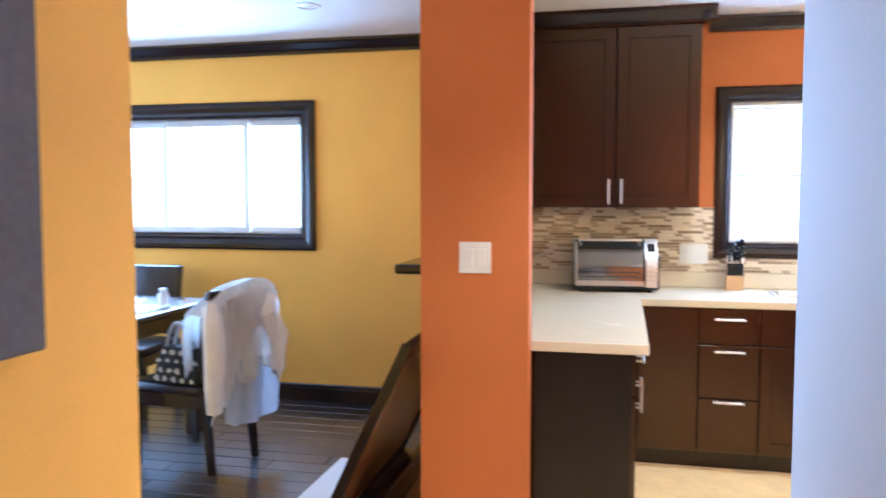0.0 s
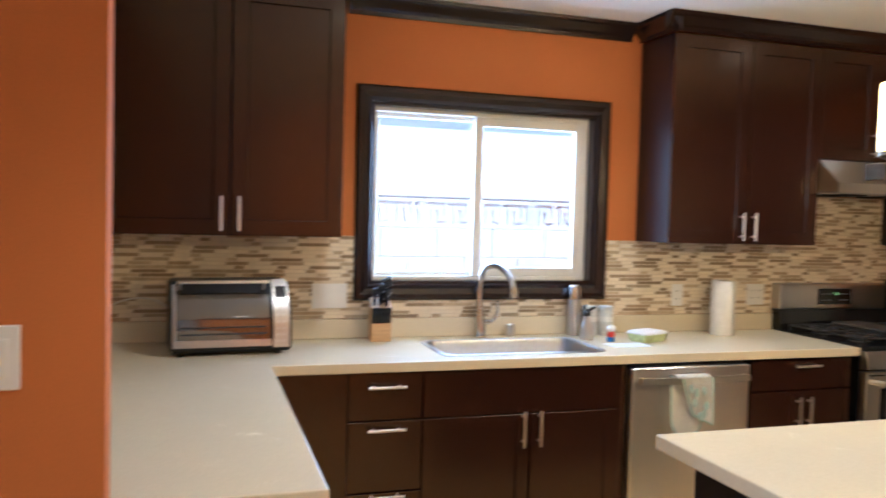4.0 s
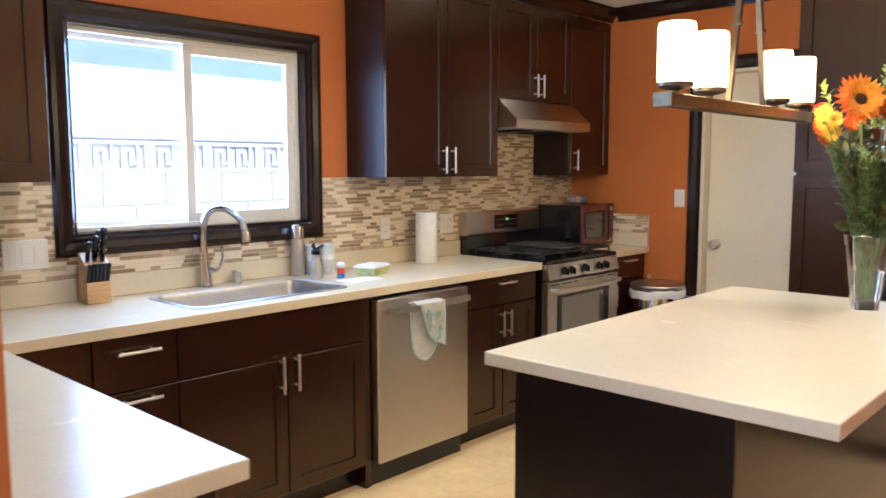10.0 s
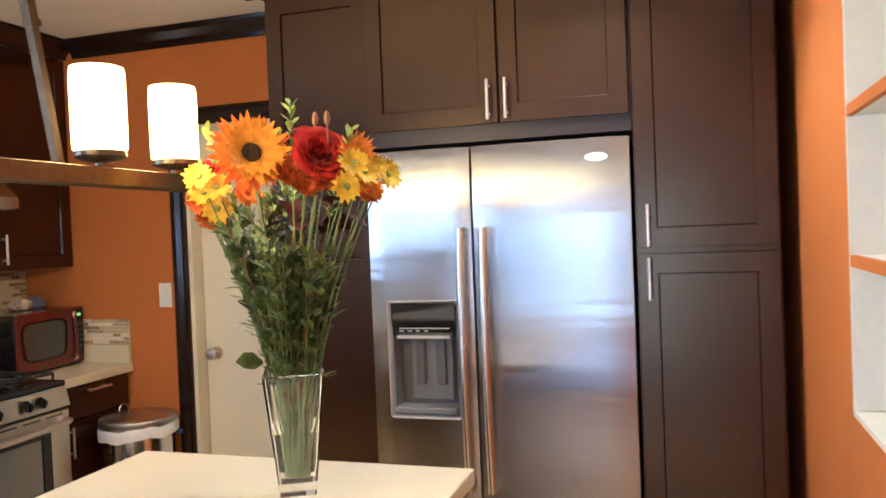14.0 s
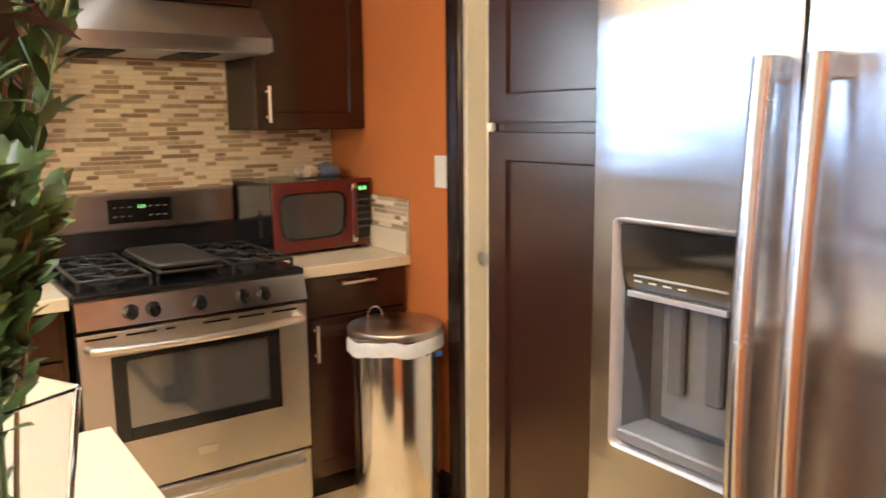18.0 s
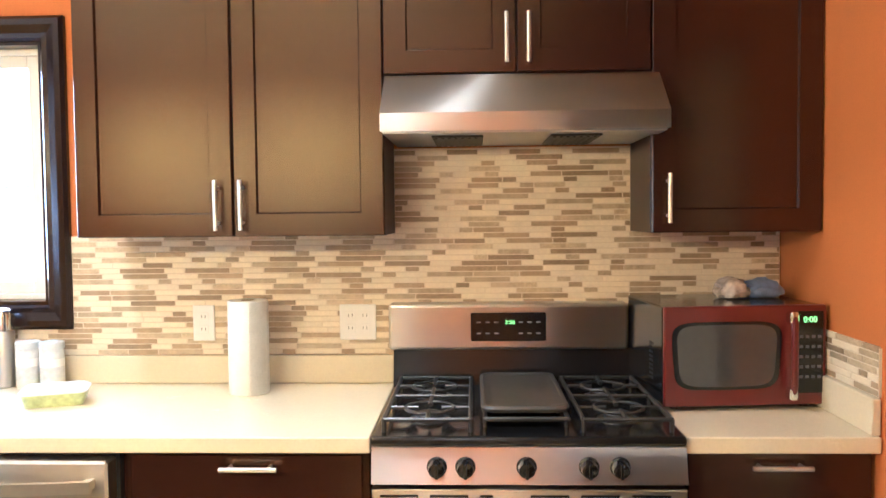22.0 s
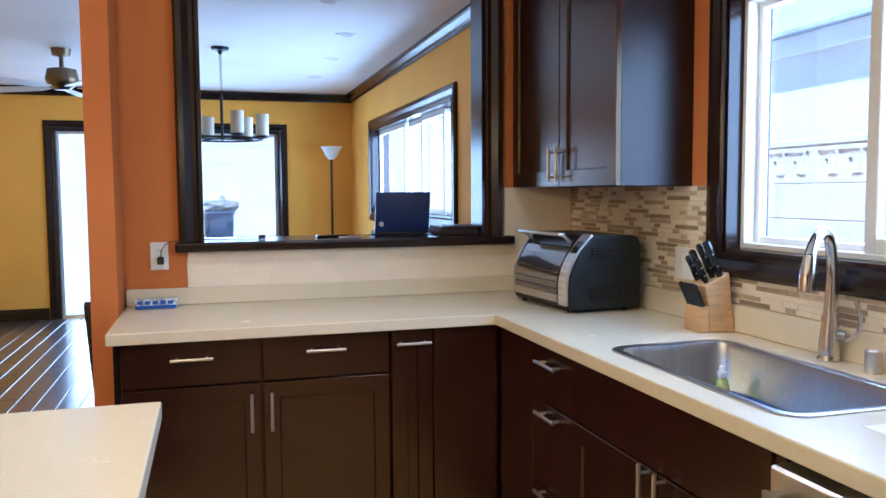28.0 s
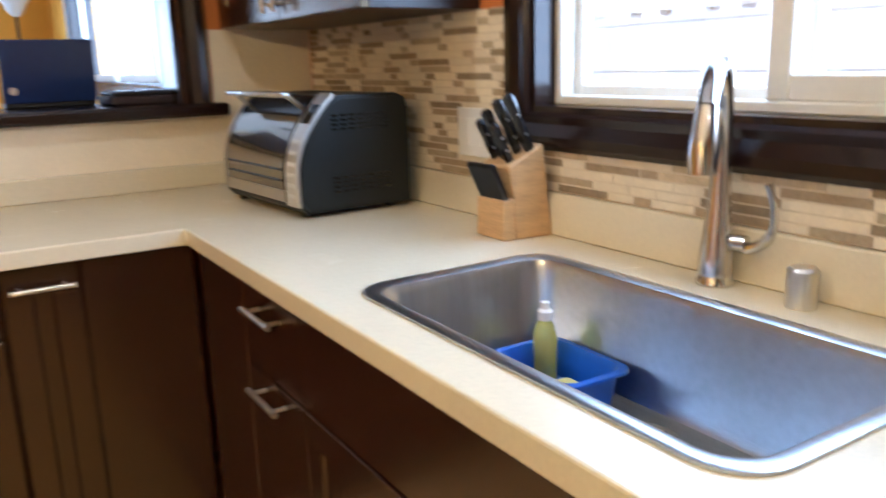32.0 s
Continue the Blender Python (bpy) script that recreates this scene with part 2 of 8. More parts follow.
def cyl(bm, base, r0, r1, h, n=24, axis="z", mat=0):
    res = bmesh.ops.create_cone(bm, cap_ends=True, segments=n, radius1=r0, radius2=r1, depth=h)
    vs = res["verts"]
    bmesh.ops.translate(bm, verts=vs, vec=(0, 0, h / 2))
    if axis == "x":
        bmesh.ops.rotate(bm, verts=vs, cent=(0, 0, 0), matrix=Matrix.Rotation(radians(90), 3, "Y"))
    if axis == "y":
        bmesh.ops.rotate(bm, verts=vs, cent=(0, 0, 0), matrix=Matrix.Rotation(radians(-90), 3, "X"))
    bmesh.ops.translate(bm, verts=vs, vec=base)
    for f in {f for v in vs for f in v.link_faces}:
        f.material_index = mat
    return bm


def lathe(bm, at, profile, n=28, mat=0):
    """Turns a profile of (radius, height) round the upright through at."""
    rings = []
    for r, z in profile:
        rings.append([bm.verts.new((at[0] + r * math.cos(2 * math.pi * k / n), at[1] + r * math.sin(2 * math.pi * k / n), at[2] + z)) for k in range(n)])
    for a, b in zip(rings, rings[1:]):
        for k in range(n):
            bm.faces.new((a[k], a[(k + 1) % n], b[(k + 1) % n], b[k])).material_index = mat
    for ring in (rings[0], rings[-1]):
        if profile[rings.index(ring)][0] > 1e-4:
            bm.faces.new(ring).material_index = mat
    return bm


def tube(bm, pts, r, n=10, mat=0):
    """A round bar along points; r is one radius or one for each point."""
    pts = [Vector(p) for p in pts]
    rs = r if isinstance(r, (list, tuple)) else [r] * len(pts)
    rings = []
    up = None
    for i, p in enumerate(pts):
        d = (pts[min(i + 1, len(pts) - 1)] - pts[max(i - 1, 0)]).normalized()
        if up is None:
            up = d.orthogonal().normalized()
        up = (up - d * up.dot(d)).normalized()
        side = d.cross(up)
        rings.append([bm.verts.new(p + rs[i] * (math.cos(2 * math.pi * k / n) * up + math.sin(2 * math.pi * k / n) * side)) for k in range(n)])
    for a, b in zip(rings, rings[1:]):
        for k in range(n):
            bm.faces.new((a[k], a[(k + 1) % n], b[(k + 1) % n], b[k])).material_index = mat
    bm.faces.new(rings[0]).material_index = mat
    bm.faces.new(rings[-1]).material_index = mat
    return bm


def bez(p0, p1, p2, n=10):
    p0, p1, p2 = Vector(p0), Vector(p1), Vector(p2)
    return [(1 - t) ** 2 * p0 + 2 * t * (1 - t) * p1 + t * t * p2 for t in (k / n for k in range(n + 1))]


def profile_bar(bm, shape, start, end, outward, mat=0):
    """Sweeps a profile of (out, up) points along a straight line: mouldings and casings."""
    s, e, o = Vector(start), Vector(end), Vector(outward)
    d = (e - s).normalized()
    up = d.cross(o)
    up = up if abs(up.z) < 1e-6 or up.z > 0 else -up
    ra = [bm.verts.new(s + o * a + up * b) for a, b in shape]
    rb = [bm.verts.new(e + o * a + up * b) for a, b in shape]
    for k in range(len(shape)):
        j = (k + 1) % len(shape)
        bm.faces.new((ra[k], ra[j], rb[j], rb[k])).material_index = mat
    bm.faces.new(ra)
    bm.faces.new(rb)
    return bm


B = bmesh.new


def rounded(x0, x1, y0, y1, r, z, n=6):
    out = []
    for cxx, cyy, a0 in ((x1 - r, y1 - r, 0), (x0 + r, y1 - r, 90), (x0 + r, y0 + r, 180), (x1 - r, y0 + r, 270)):
        for k in range(n + 1):
            q = radians(a0 + 90 * k / n)
            out.append((cxx + r * math.cos(q), cyy + r * math.sin(q), z))
    return out


def loft(bm, loops, cap_first=False, cap_last=True, mat=0):
    rings = [[bm.verts.new(p) for p in loop] for loop in loops]
    n = len(rings[0])
    for a, b in zip(rings, rings[1:]):
        for k in range(n):
            bm.faces.new((a[k], a[(k + 1) % n], b[(k + 1) % n], b[k])).material_index = mat
    if cap_first:
        bm.faces.new(rings[0]).material_index = mat
    if cap_last:
        bm.faces.new(rings[-1]).material_index = mat
    return bm


def face_map(facing, plane):
    """Maps (u along, out, v up) of a front that faces south, east, west or north to the world."""
    if facing == "S":
        return lambda u, w, v: (u, plane - w, v)
    if facing == "N":
        return lambda u, w, v: (u, plane + w, v)
    if facing == "E":
        return lambda u, w, v: (plane + w, u, v)
    return lambda u, w, v: (plane - w, u, v)


def fbox(bm, F, u0, u1, w0, w1, v0, v1, bevel=0.0, mat=0):
    a, b = F(u0, w0, v0), F(u1, w1, v1)
    lo, hi = [min(p, q) for p, q in zip(a, b)], [max(p, q) for p, q in zip(a, b)]
    return box(bm, lo[0], hi[0], lo[1], hi[1], lo[2], hi[2], bevel, mat=mat)


def shaker(parent, F, u0, u1, v0, v1, name="door", rail=0.062, deep=0.009, thick=0.020, label=""):
    """A shaker front: a frame round a panel that lies back."""
    bm = B()
    g = 0.0015
    u0, u1, v0, v1 = u0 + g, u1 - g, v0 + g, v1 - g
    def ring(d, w):
        return [bm.verts.new(F(u, w, v)) for u, v in ((u0 + d, v0 + d), (u1 - d, v0 + d), (u1 - d, v1 - d), (u0 + d, v1 - d))]
    rings = [ring(0, 0.0), ring(0, thick - 0.002), ring(0.002, thick)]
    if min(u1 - u0, v1 - v0) > 2.6 * rail:
        rings += [ring(rail, thick), ring(rail + 0.004, thick - deep)]
    for a, b in zip(rings, rings[1:]):
        for k in range(4):
            bm.faces.new((a[k], a[(k + 1) % 4], b[(k + 1) % 4], b[k]))
    bm.faces.new(rings[-1])
    bm.faces.new(rings[0])
    return part(name, bm, ESP, parent, label)


def bar_handle(parent, F, u, v, length, upright, w=0.020):
    """A round bar pull on two posts."""
    bm = B()
    h = length / 2
    a, b = ((u, v - h), (u, v + h)) if upright else ((u - h, v), (u + h, v))
    tube(bm, [F(a[0], w + 0.030, a[1]), F(b[0], w + 0.030, b[1])], 0.006, 10)
    for s in (-0.7, 0.7):
        p = (u, v + s * h) if upright else (u + s * h, v)
        tube(bm, [F(p[0], w - 0.001, p[1]), F(p[0], w + 0.030, p[1])], 0.0048, 8)
    return part("handle", bm, NICKEL, parent, "satin steel bar handle", True)


def base_cabinet(F, u0, u1, deep, fronts, label, top=0.875, group="kitchen base cabinets"):
    """A base unit: carcass on a recessed plinth, with fronts of ("drawer" or "door", u0, u1, v0, v1, handle)."""
    at = F((u0 + u1) / 2, -deep / 2, 0)
    th = thing("base_cabinet", at, label, "cabinet", group)
    bm = B()
    fbox(bm, F, u0, u1, -deep, 0.0, 0.10, top, 0.0015)
    part("body", bm, ESP, th)
    bm = B()
    fbox(bm, F, u0, u1, -deep, -0.055, 0.0, 0.10)
    part("plinth", bm, TRIM, th)
    for name, a, b, c, d, hd in fronts:
        dr = shaker(th, F, a, b, c, d, name, rail=0.055 if name == "door" else 0.30)
        if hd:
            bar_handle(dr, F, *hd)
    return th


def wall_cabinet(F, u0, u1, v0, v1, deep, fronts, label, group="kitchen wall cabinets", name="wall_cabinet"):
    at = F((u0 + u1) / 2, -deep / 2, v0)
    th = thing(name, at, label, "cabinet", group)
    bm = B()
    fbox(bm, F, u0, u1, -deep, 0.0, v0, v1, 0.0015)
    part("body", bm, VENEER, th)
    for a, b, c, d, hd in fronts:
        dr = shaker(th, F, a, b, c, d)
        if hd:
            bar_handle(dr, F, *hd)
    return th


# ---- the large structure ----
def wall(name, label, boxes, mat):
    bm = B()
    for b in boxes:
        box(bm, *b)
    return solo(name, bm, mat, (0, 0, 0), label, "wall", kind="structure")


def holed(axis, p0, p1, a0, a1, z0, z1, holes):
    """Boxes of a wall along an axis, with its openings (a0, a1, z0, z1) left free."""
    out, a = [], a0
    def put(s, e, b, t):
        if e - s > 1e-4 and t - b > 1e-4:
            out.append((s, e, p0, p1, b, t) if axis == "x" else (p0, p1, s, e, b, t))
    for h0, h1, b, t in sorted(holes):
        put(a, h0, z0, z1)
        put(h0, h1, z0, b)
        put(h0, h1, t, z1)
        a = h1
    put(a, a1, z0, z1)
    return out


KWIN = (0.815, 1.965, 1.168, 2.012)
DWIN = (-4.42, -1.80, 1.20, 1.97)
PATIO = (2.16, 4.36, DZ, 2.02)
DOOR = (3.545, 4.315, 0.0, 2.03)
PASS = (3.60, 4.855, 1.14, 2.32)
wall("wall_north", "orange painted kitchen wall", holed("x", NW, NW + 0.17, -0.51, EW + 0.14, 0, 2.6, [KWIN]), ORANGE)
wall("wall_east", "orange painted kitchen wall with a doorway", holed("y", EW, EW + 0.14, 1.30, NW, 0, 2.6, [DOOR]), ORANGE)
wall("wall_dining_north", "yellow painted dining room wall", holed("x", DN, DN + 0.17, WW - 0.14, -0.51, 0, 2.6, [DWIN]), YELLOW)
wall("wall_west", "yellow painted wall with a wide glass door", holed("y", WW - 0.14, WW, 1.20, DN, 0, 2.6, [PATIO]), YELLOW)
wall("wall_living_south", "yellow painted living room wall", [(WW - 0.14, -0.52, 1.20, 1.34, 0, 2.6)], YELLOW)
wall("wall_hall_west", "yellow painted hallway wall", [(-0.64, -0.52, -1.2, 1.2, 0, 2.6), (-0.64, -0.52, 1.34, 1.48, 0, 2.6), (-0.52 - 0.118, -0.522, 1.2, 1.34, 0, 2.6)], YELLOW)
wall("wall_hall_east", "pale grey painted hallway wall", [(0.41, 0.55, -1.2, 1.36, 0, 2.6)], GREYWALL)
wall("wall_hall_end", "pale painted hallway end wall", [(-0.64, 0.55, -1.34, -1.2, 0, 2.6)], GREYWALL)
wall("wall_column", "orange painted stub wall beside the peninsula", [(-0.51, -0.110, 3.205, 3.30, 0, 2.6)], ORANGE)
wall("wall_pass_through", "orange wall with a pass-through opening", holed("y", -0.51, -0.36, 3.30, NW, 0, 2.6, [(PASS[0], PASS[1], 1.13, PASS[3])]), ORANGE)
wall("wall_patch", "cream unpainted plaster beside the backsplash", [(-0.360, -0.3565, 4.9505, NW, 0.984, 1.392)], RAWWALL)
NICHE = (1.30, 3.0, 1.06, 2.02)
wall("wall_south", "orange painted wall with a white shelf niche", holed("x", SW - 0.16, SW, 0.54, EW, 0, 2.6, [(NICHE[0], NICHE[1], NICHE[2], NICHE[3])]) + [(0.58, EW, SW - 0.40, SW - 0.30, 0, 2.6), (0.551, 0.58, 1.30, SW - 0.16, 0, 2.6)], ORANGE)
bm = B()
box(bm, -0.75, EW + 0.14, -1.3, NW + 0.1, CEIL, CEIL + 0.1)
solo("ceiling", bm, WHITE, (0, 0, 0), "white painted kitchen ceiling", "ceiling", kind="structure")
bm = B()
box(bm, WW - 0.14, -0.52, 1.2, DN + 0.1, DCEIL, DCEIL + 0.1)
solo("ceiling_dining", bm, WHITE, (0, 0, 0), "white painted dining room ceiling", "ceiling", kind="structure")
bm = B()
box(bm, -0.80, EW + 0.14, -1.3, NW + 0.17, -0.12, -0.0012)
floor = solo("floor", bm, GROUT, (0, 0, 0), "beige tiled kitchen floor", "floor", kind="structure")
bm = B()
box(bm, WW - 0.14, -0.80, 1.2, DN + 0.17, -0.12, DZ - 0.008)
floor_dining = solo("floor_dining", bm, TRIM, (0, 0, 0), "dark wood plank dining room floor", "floor", kind="structure")
# ---- windows and doors ----


def casing(parent, F, u0, u1, v0, v1, sides="lrtb", width=0.078, proud=0.026):
    """A moulded frame on the wall round an opening; u0.. are its inner edges."""
    W = width
    def strip(name, ring_in, ring_out):
        bm = B()
        steps = [(0.0, 0.0), (0.0, 0.012), (0.10, 0.020), (0.30, 0.017), (0.62, proud), (0.86, proud), (1.0, 0.016), (1.0, 0.0)]
        ra = [bm.verts.new(F(ring_in[0][0] + (ring_out[0][0] - ring_in[0][0]) * s, w, ring_in[0][1] + (ring_out[0][1] - ring_in[0][1]) * s)) for s, w in steps]
        rb = [bm.verts.new(F(ring_in[1][0] + (ring_out[1][0] - ring_in[1][0]) * s, w, ring_in[1][1] + (ring_out[1][1] - ring_in[1][1]) * s)) for s, w in steps]
        for k in range(len(steps)):
            j = (k + 1) % len(steps)
            bm.faces.new((ra[k], ra[j], rb[j], rb[k]))
        bm.faces.new(ra)
        bm.faces.new(rb)
        part(name, bm, TRIM, parent)
    bo = W if "b" in sides else 0
    if "l" in sides:
        strip("casing_side", ((u0, v0), (u0, v1)), ((u0 - W, v0 - bo), (u0 - W, v1 + W)))
    if "r" in sides:
        strip("casing_side", ((u1, v0), (u1, v1)), ((u1 + W, v0 - bo), (u1 + W, v1 + W)))
    if "t" in sides:
        strip("casing_head", ((u0, v1), (u1, v1)), ((u0 - W, v1 + W), (u1 + W, v1 + W)))
    if "b" in sides:
        strip("casing_sill", ((u0, v0), (u1, v0)), ((u0 - W, v0 - W), (u1 + W, v0 - W)))


def reveal(parent, F, u0, u1, v0, v1, deep, mat, bottom=True, t=0.012):
    bm = B()
    fbox(bm, F, u0, u0 + t, -deep, 0.004, v0, v1)
    fbox(bm, F, u1 - t, u1, -deep, 0.004, v0, v1)
    fbox(bm, F, u0 + t, u1 - t, -deep, 0.004, v1 - t, v1)
    if bottom:
        fbox(bm, F, u0 + t, u1 - t, -deep, 0.004, v0, v0 + t)
    part("window_lining", bm, mat, parent)


def sash(parent, F, u0, u1, v0, v1, w, bar=0.042, deep=0.03):
    bm = B()
    fbox(bm, F, u0, u0 + bar, w - deep, w, v0, v1, 0.003)
    fbox(bm, F, u1 - bar, u1, w - deep, w, v0, v1, 0.003)
    fbox(bm, F, u0 + bar, u1 - bar, w - deep, w, v0, v0 + bar, 0.003)
    fbox(bm, F, u0 + bar, u1 - bar, w - deep, w, v1 - bar, v1, 0.003)
    s = part("sash", bm, VINYL, parent, "white vinyl sash")
    bm = B()
    fbox(bm, F, u0 + bar - 0.004, u1 - bar + 0.004, w - deep * 0.6, w - deep * 0.6 + 0.004, v0 + bar - 0.004, v1 - bar + 0.004)
    p = part("pane", bm, PANE, s)
    p.visible_shadow = False


FK = face_map("S", NW)
win = thing("window_1", (1.39, NW, KWIN[2]), "white vinyl sliding window with dark wood casing above the sink", "window", kind="structure")
casing(win, FK, *KWIN)
reveal(win, FK, *KWIN, 0.16, TRIM)
u0, u1, v0, v1 = KWIN[0] + 0.012, KWIN[1] - 0.012, KWIN[2] + 0.012, KWIN[3] - 0.012
bm = B()
for a, b, c, d in ((u0, u0 + 0.02, v0, v1), (u1 - 0.03, u1, v0, v1), (u0 + 0.02, u1 - 0.03, v0, v0 + 0.02), (u0 + 0.02, u1 - 0.03, v1 - 0.02, v1)):
    fbox(bm, FK, a, b, -0.13, -0.05, c, d, 0.003)
part("window_frame", bm, VINYL, win)
sash(win, FK, 1.34, u1 - 0.028, v0 + 0.02, v1 - 0.02, -0.055)
sash(win, FK, u0 + 0.018, 1.40, v0 + 0.018, v1 - 0.018, -0.092, bar=0.022)
FD = face_map("S", DN)
win = thing("window_2", (-3.1, DN, DWIN[2]), "wide white sliding window with dark wood casing in the dining room", "window", kind="structure")
casing(win, FD, *DWIN, width=0.095)
reveal(win, FD, *DWIN, 0.16, TRIM)
u0, u1, v0, v1 = DWIN[0] + 0.012, DWIN[1] - 0.012, DWIN[2] + 0.012, DWIN[3] - 0.012
sash(win, FD, u0, -3.36, v0, v1, -0.06)
sash(win, FD, -3.40, -2.62, v0, v1, -0.10)
sash(win, FD, -2.84, -2.20, v0, v1, -0.06)
sash(win, FD, -2.25, u1, v0, v1, -0.10)
FW = face_map("E", WW)
PMID = 3.30
win = thing("glass_door_1", (WW, 3.2, DZ), "wide glass patio door with dark wood casing", "door", kind="structure")
casing(win, FW, *PATIO, sides="lrt", width=0.09)
reveal(win, FW, *PATIO, 0.12, TRIM, bottom=False)
sash(win, FW, PATIO[0] + 0.012, PMID + 0.02, PATIO[2], PATIO[3] - 0.012, -0.05, bar=0.03)
sash(win, FW, PMID - 0.02, PATIO[1] - 0.012, PATIO[2], PATIO[3] - 0.012, -0.085, bar=0.03)

FE = face_map("W", EW)
door = thing("door_1", (EW + 0.09, 3.93, 0), "closed plain white interior door with a steel knob", "door", kind="structure")
casing(door, FE, *DOOR, sides="lrt", width=0.08)
bm = B()
fbox(bm, FE, DOOR[0], DOOR[0] + 0.02, -0.14, 0.002, 0, DOOR[3])
fbox(bm, FE, DOOR[1] - 0.02, DOOR[1], -0.14, 0.002, 0, DOOR[3])
fbox(bm, FE, DOOR[0] + 0.02, DOOR[1] - 0.02, -0.14, 0.002, DOOR[3] - 0.02, DOOR[3])
part("door_jamb", bm, DOORW, door)
bm = B()
fbox(bm, FE, DOOR[0] + 0.022, DOOR[1] - 0.022, -0.115, -0.075, 0.008, DOOR[3] - 0.022, 0.002)
leaf = part("door_leaf", bm, DOORW, door)
bm = B()
kx = EW + 0.075
tube(bm, [(kx, 4.235, 0.955), (kx - 0.008, 4.235, 0.955)], 0.032, 24)
tube(bm, [(kx - 0.008, 4.235, 0.955), (kx - 0.03, 4.235, 0.955), (kx - 0.036, 4.235, 0.955), (kx - 0.05, 4.235, 0.955), (kx - 0.062, 4.235, 0.955), (kx - 0.066, 4.235, 0.955)], [0.011, 0.011, 0.022, 0.028, 0.024, 0.012], 20)
part("door_knob", bm, NICKEL, leaf, "satin steel knob", True)

# ---- counters ----
def plate(cells, xs, ys, z0, z1, bevel):
    """A slab over the given cells of a grid of cuts, as one mesh with eased edges."""
    bm = B()
    vt, vb = {}, {}
    def v(d, i, j, z):
        if (i, j) not in d:
            d[i, j] = bm.verts.new((xs[i], ys[j], z))
        return d[i, j]
    for i, j in cells:
        bm.faces.new([v(vt, a, b, z1) for a, b in ((i, j), (i + 1, j), (i + 1, j + 1), (i, j + 1))])
        bm.faces.new([v(vb, a, b, z0) for a, b in ((i, j), (i, j + 1), (i + 1, j + 1), (i + 1, j))])
    for i, j in cells:
        for (a, b), nb in ((((i, j), (i + 1, j)), (i, j - 1)), (((i + 1, j), (i + 1, j + 1)), (i + 1, j)), (((i + 1, j + 1), (i, j + 1)), (i, j + 1)), (((i, j + 1), (i, j)), (i - 1, j))):
            if nb not in cells:
                bm.faces.new((v(vt, *a, z1), v(vt, *b, z1), v(vb, *b, z0), v(vb, *a, z0)))
    bmesh.ops.recalc_face_normals(bm, faces=bm.faces)
    es = [e for e in bm.edges if len(e.link_faces) == 2 and e.calc_face_angle() > 0.8]
    bmesh.ops.bevel(bm, geom=es, offset=bevel, segments=2, affect="EDGES", profile=0.5)
    return bm


SX0, SX1, SY0, SY1 = 1.040, 1.760, 4.758, 5.122
cx, cy = [-0.357, 0.316, SX0, SX1, 3.083], [3.303, 4.655, SY0, SY1, NW - 0.002]
cells = {(0, 0)} | {(i, j) for i in range(4) for j in range(1, 4)} - {(2, 2)}
top = thing("worktop", (1.3, 4.9, 0.875), "cream quartz worktop turning the corner onto the peninsula", "countertop")
part("slab", plate(cells, cx, cy, 0.875, 0.915, 0.004), QUARTZ, top)
bm = B()
box(bm, -0.334, 3.080, NW - 0.024, NW - 0.002, 0.9155, 1.005, 0.003)
part("upstand", bm, QUARTZ, top)
bm = B()
box(bm, -0.357, -0.335, 3.306, NW - 0.002, 0.9155, 0.985, 0.003)
part("upstand", bm, QUARTZ, top)
top2 = thing("worktop", (4.06, 4.95, 0.875), "short cream quartz worktop beside the stove", "countertop")
bm = B()
box(bm, 3.835, 4.287, 4.655, NW - 0.002, 0.875, 0.915, 0.004, 2)
part("slab", bm, QUARTZ, top2)
bm = B()
box(bm, 3.835, 4.264, NW - 0.024, NW - 0.002, 0.9155, 1.005, 0.003)
box(bm, 4.265, 4.287, 4.66, NW - 0.002, 0.9155, 1.005, 0.003)
part("upstand", bm, QUARTZ, top2)

FS = face_map("S", 4.704)
D = 0.575
base_cabinet(FS, 0.282, 0.612, D, [("filler_panel", 0.305, 0.612, 0.11, 0.872, None)], "dark blind corner cabinet front")
base_cabinet(FS, 0.613, 0.915, D, [("drawer", 0.613, 0.915, 0.68, 0.872, (0.765, 0.815, 0.15, False)), ("drawer", 0.613, 0.915, 0.392, 0.676, (0.765, 0.645, 0.15, False)), ("drawer", 0.613, 0.915, 0.11, 0.388, (0.765, 0.378, 0.15, False))], "espresso three-drawer base cabinet with bar handles")
base_cabinet(FS, 0.917, 1.80, D, [("drawer", 0.917, 1.80, 0.68, 0.872, None), ("door", 0.917, 1.386, 0.11, 0.676, (1.352, 0.615, 0.15, True)), ("door", 1.39, 1.80, 0.11, 0.676, (1.425, 0.615, 0.15, True))], "espresso sink base cabinet with two doors", top=0.70)
base_cabinet(FS, 2.475, 3.075, D, [("drawer", 2.487, 3.06, 0.72, 0.865, (2.785, 0.835, 0.14, False)), ("door", 2.487, 2.77, 0.11, 0.715, (2.748, 0.62, 0.135, True)), ("door", 2.775, 3.06, 0.11, 0.715, (2.81, 0.62, 0.135, True))], "espresso base cabinet with a drawer and two doors")
base_cabinet(FS, 3.84, 4.285, D, [("drawer", 3.845, 4.28, 0.72, 0.872, (4.06, 0.84, 0.14, False)), ("door", 3.845, 4.28, 0.11, 0.715, (3.885, 0.63, 0.135, True))], "espresso base cabinet with a drawer and a door")
FP = face_map("E", 0.252)
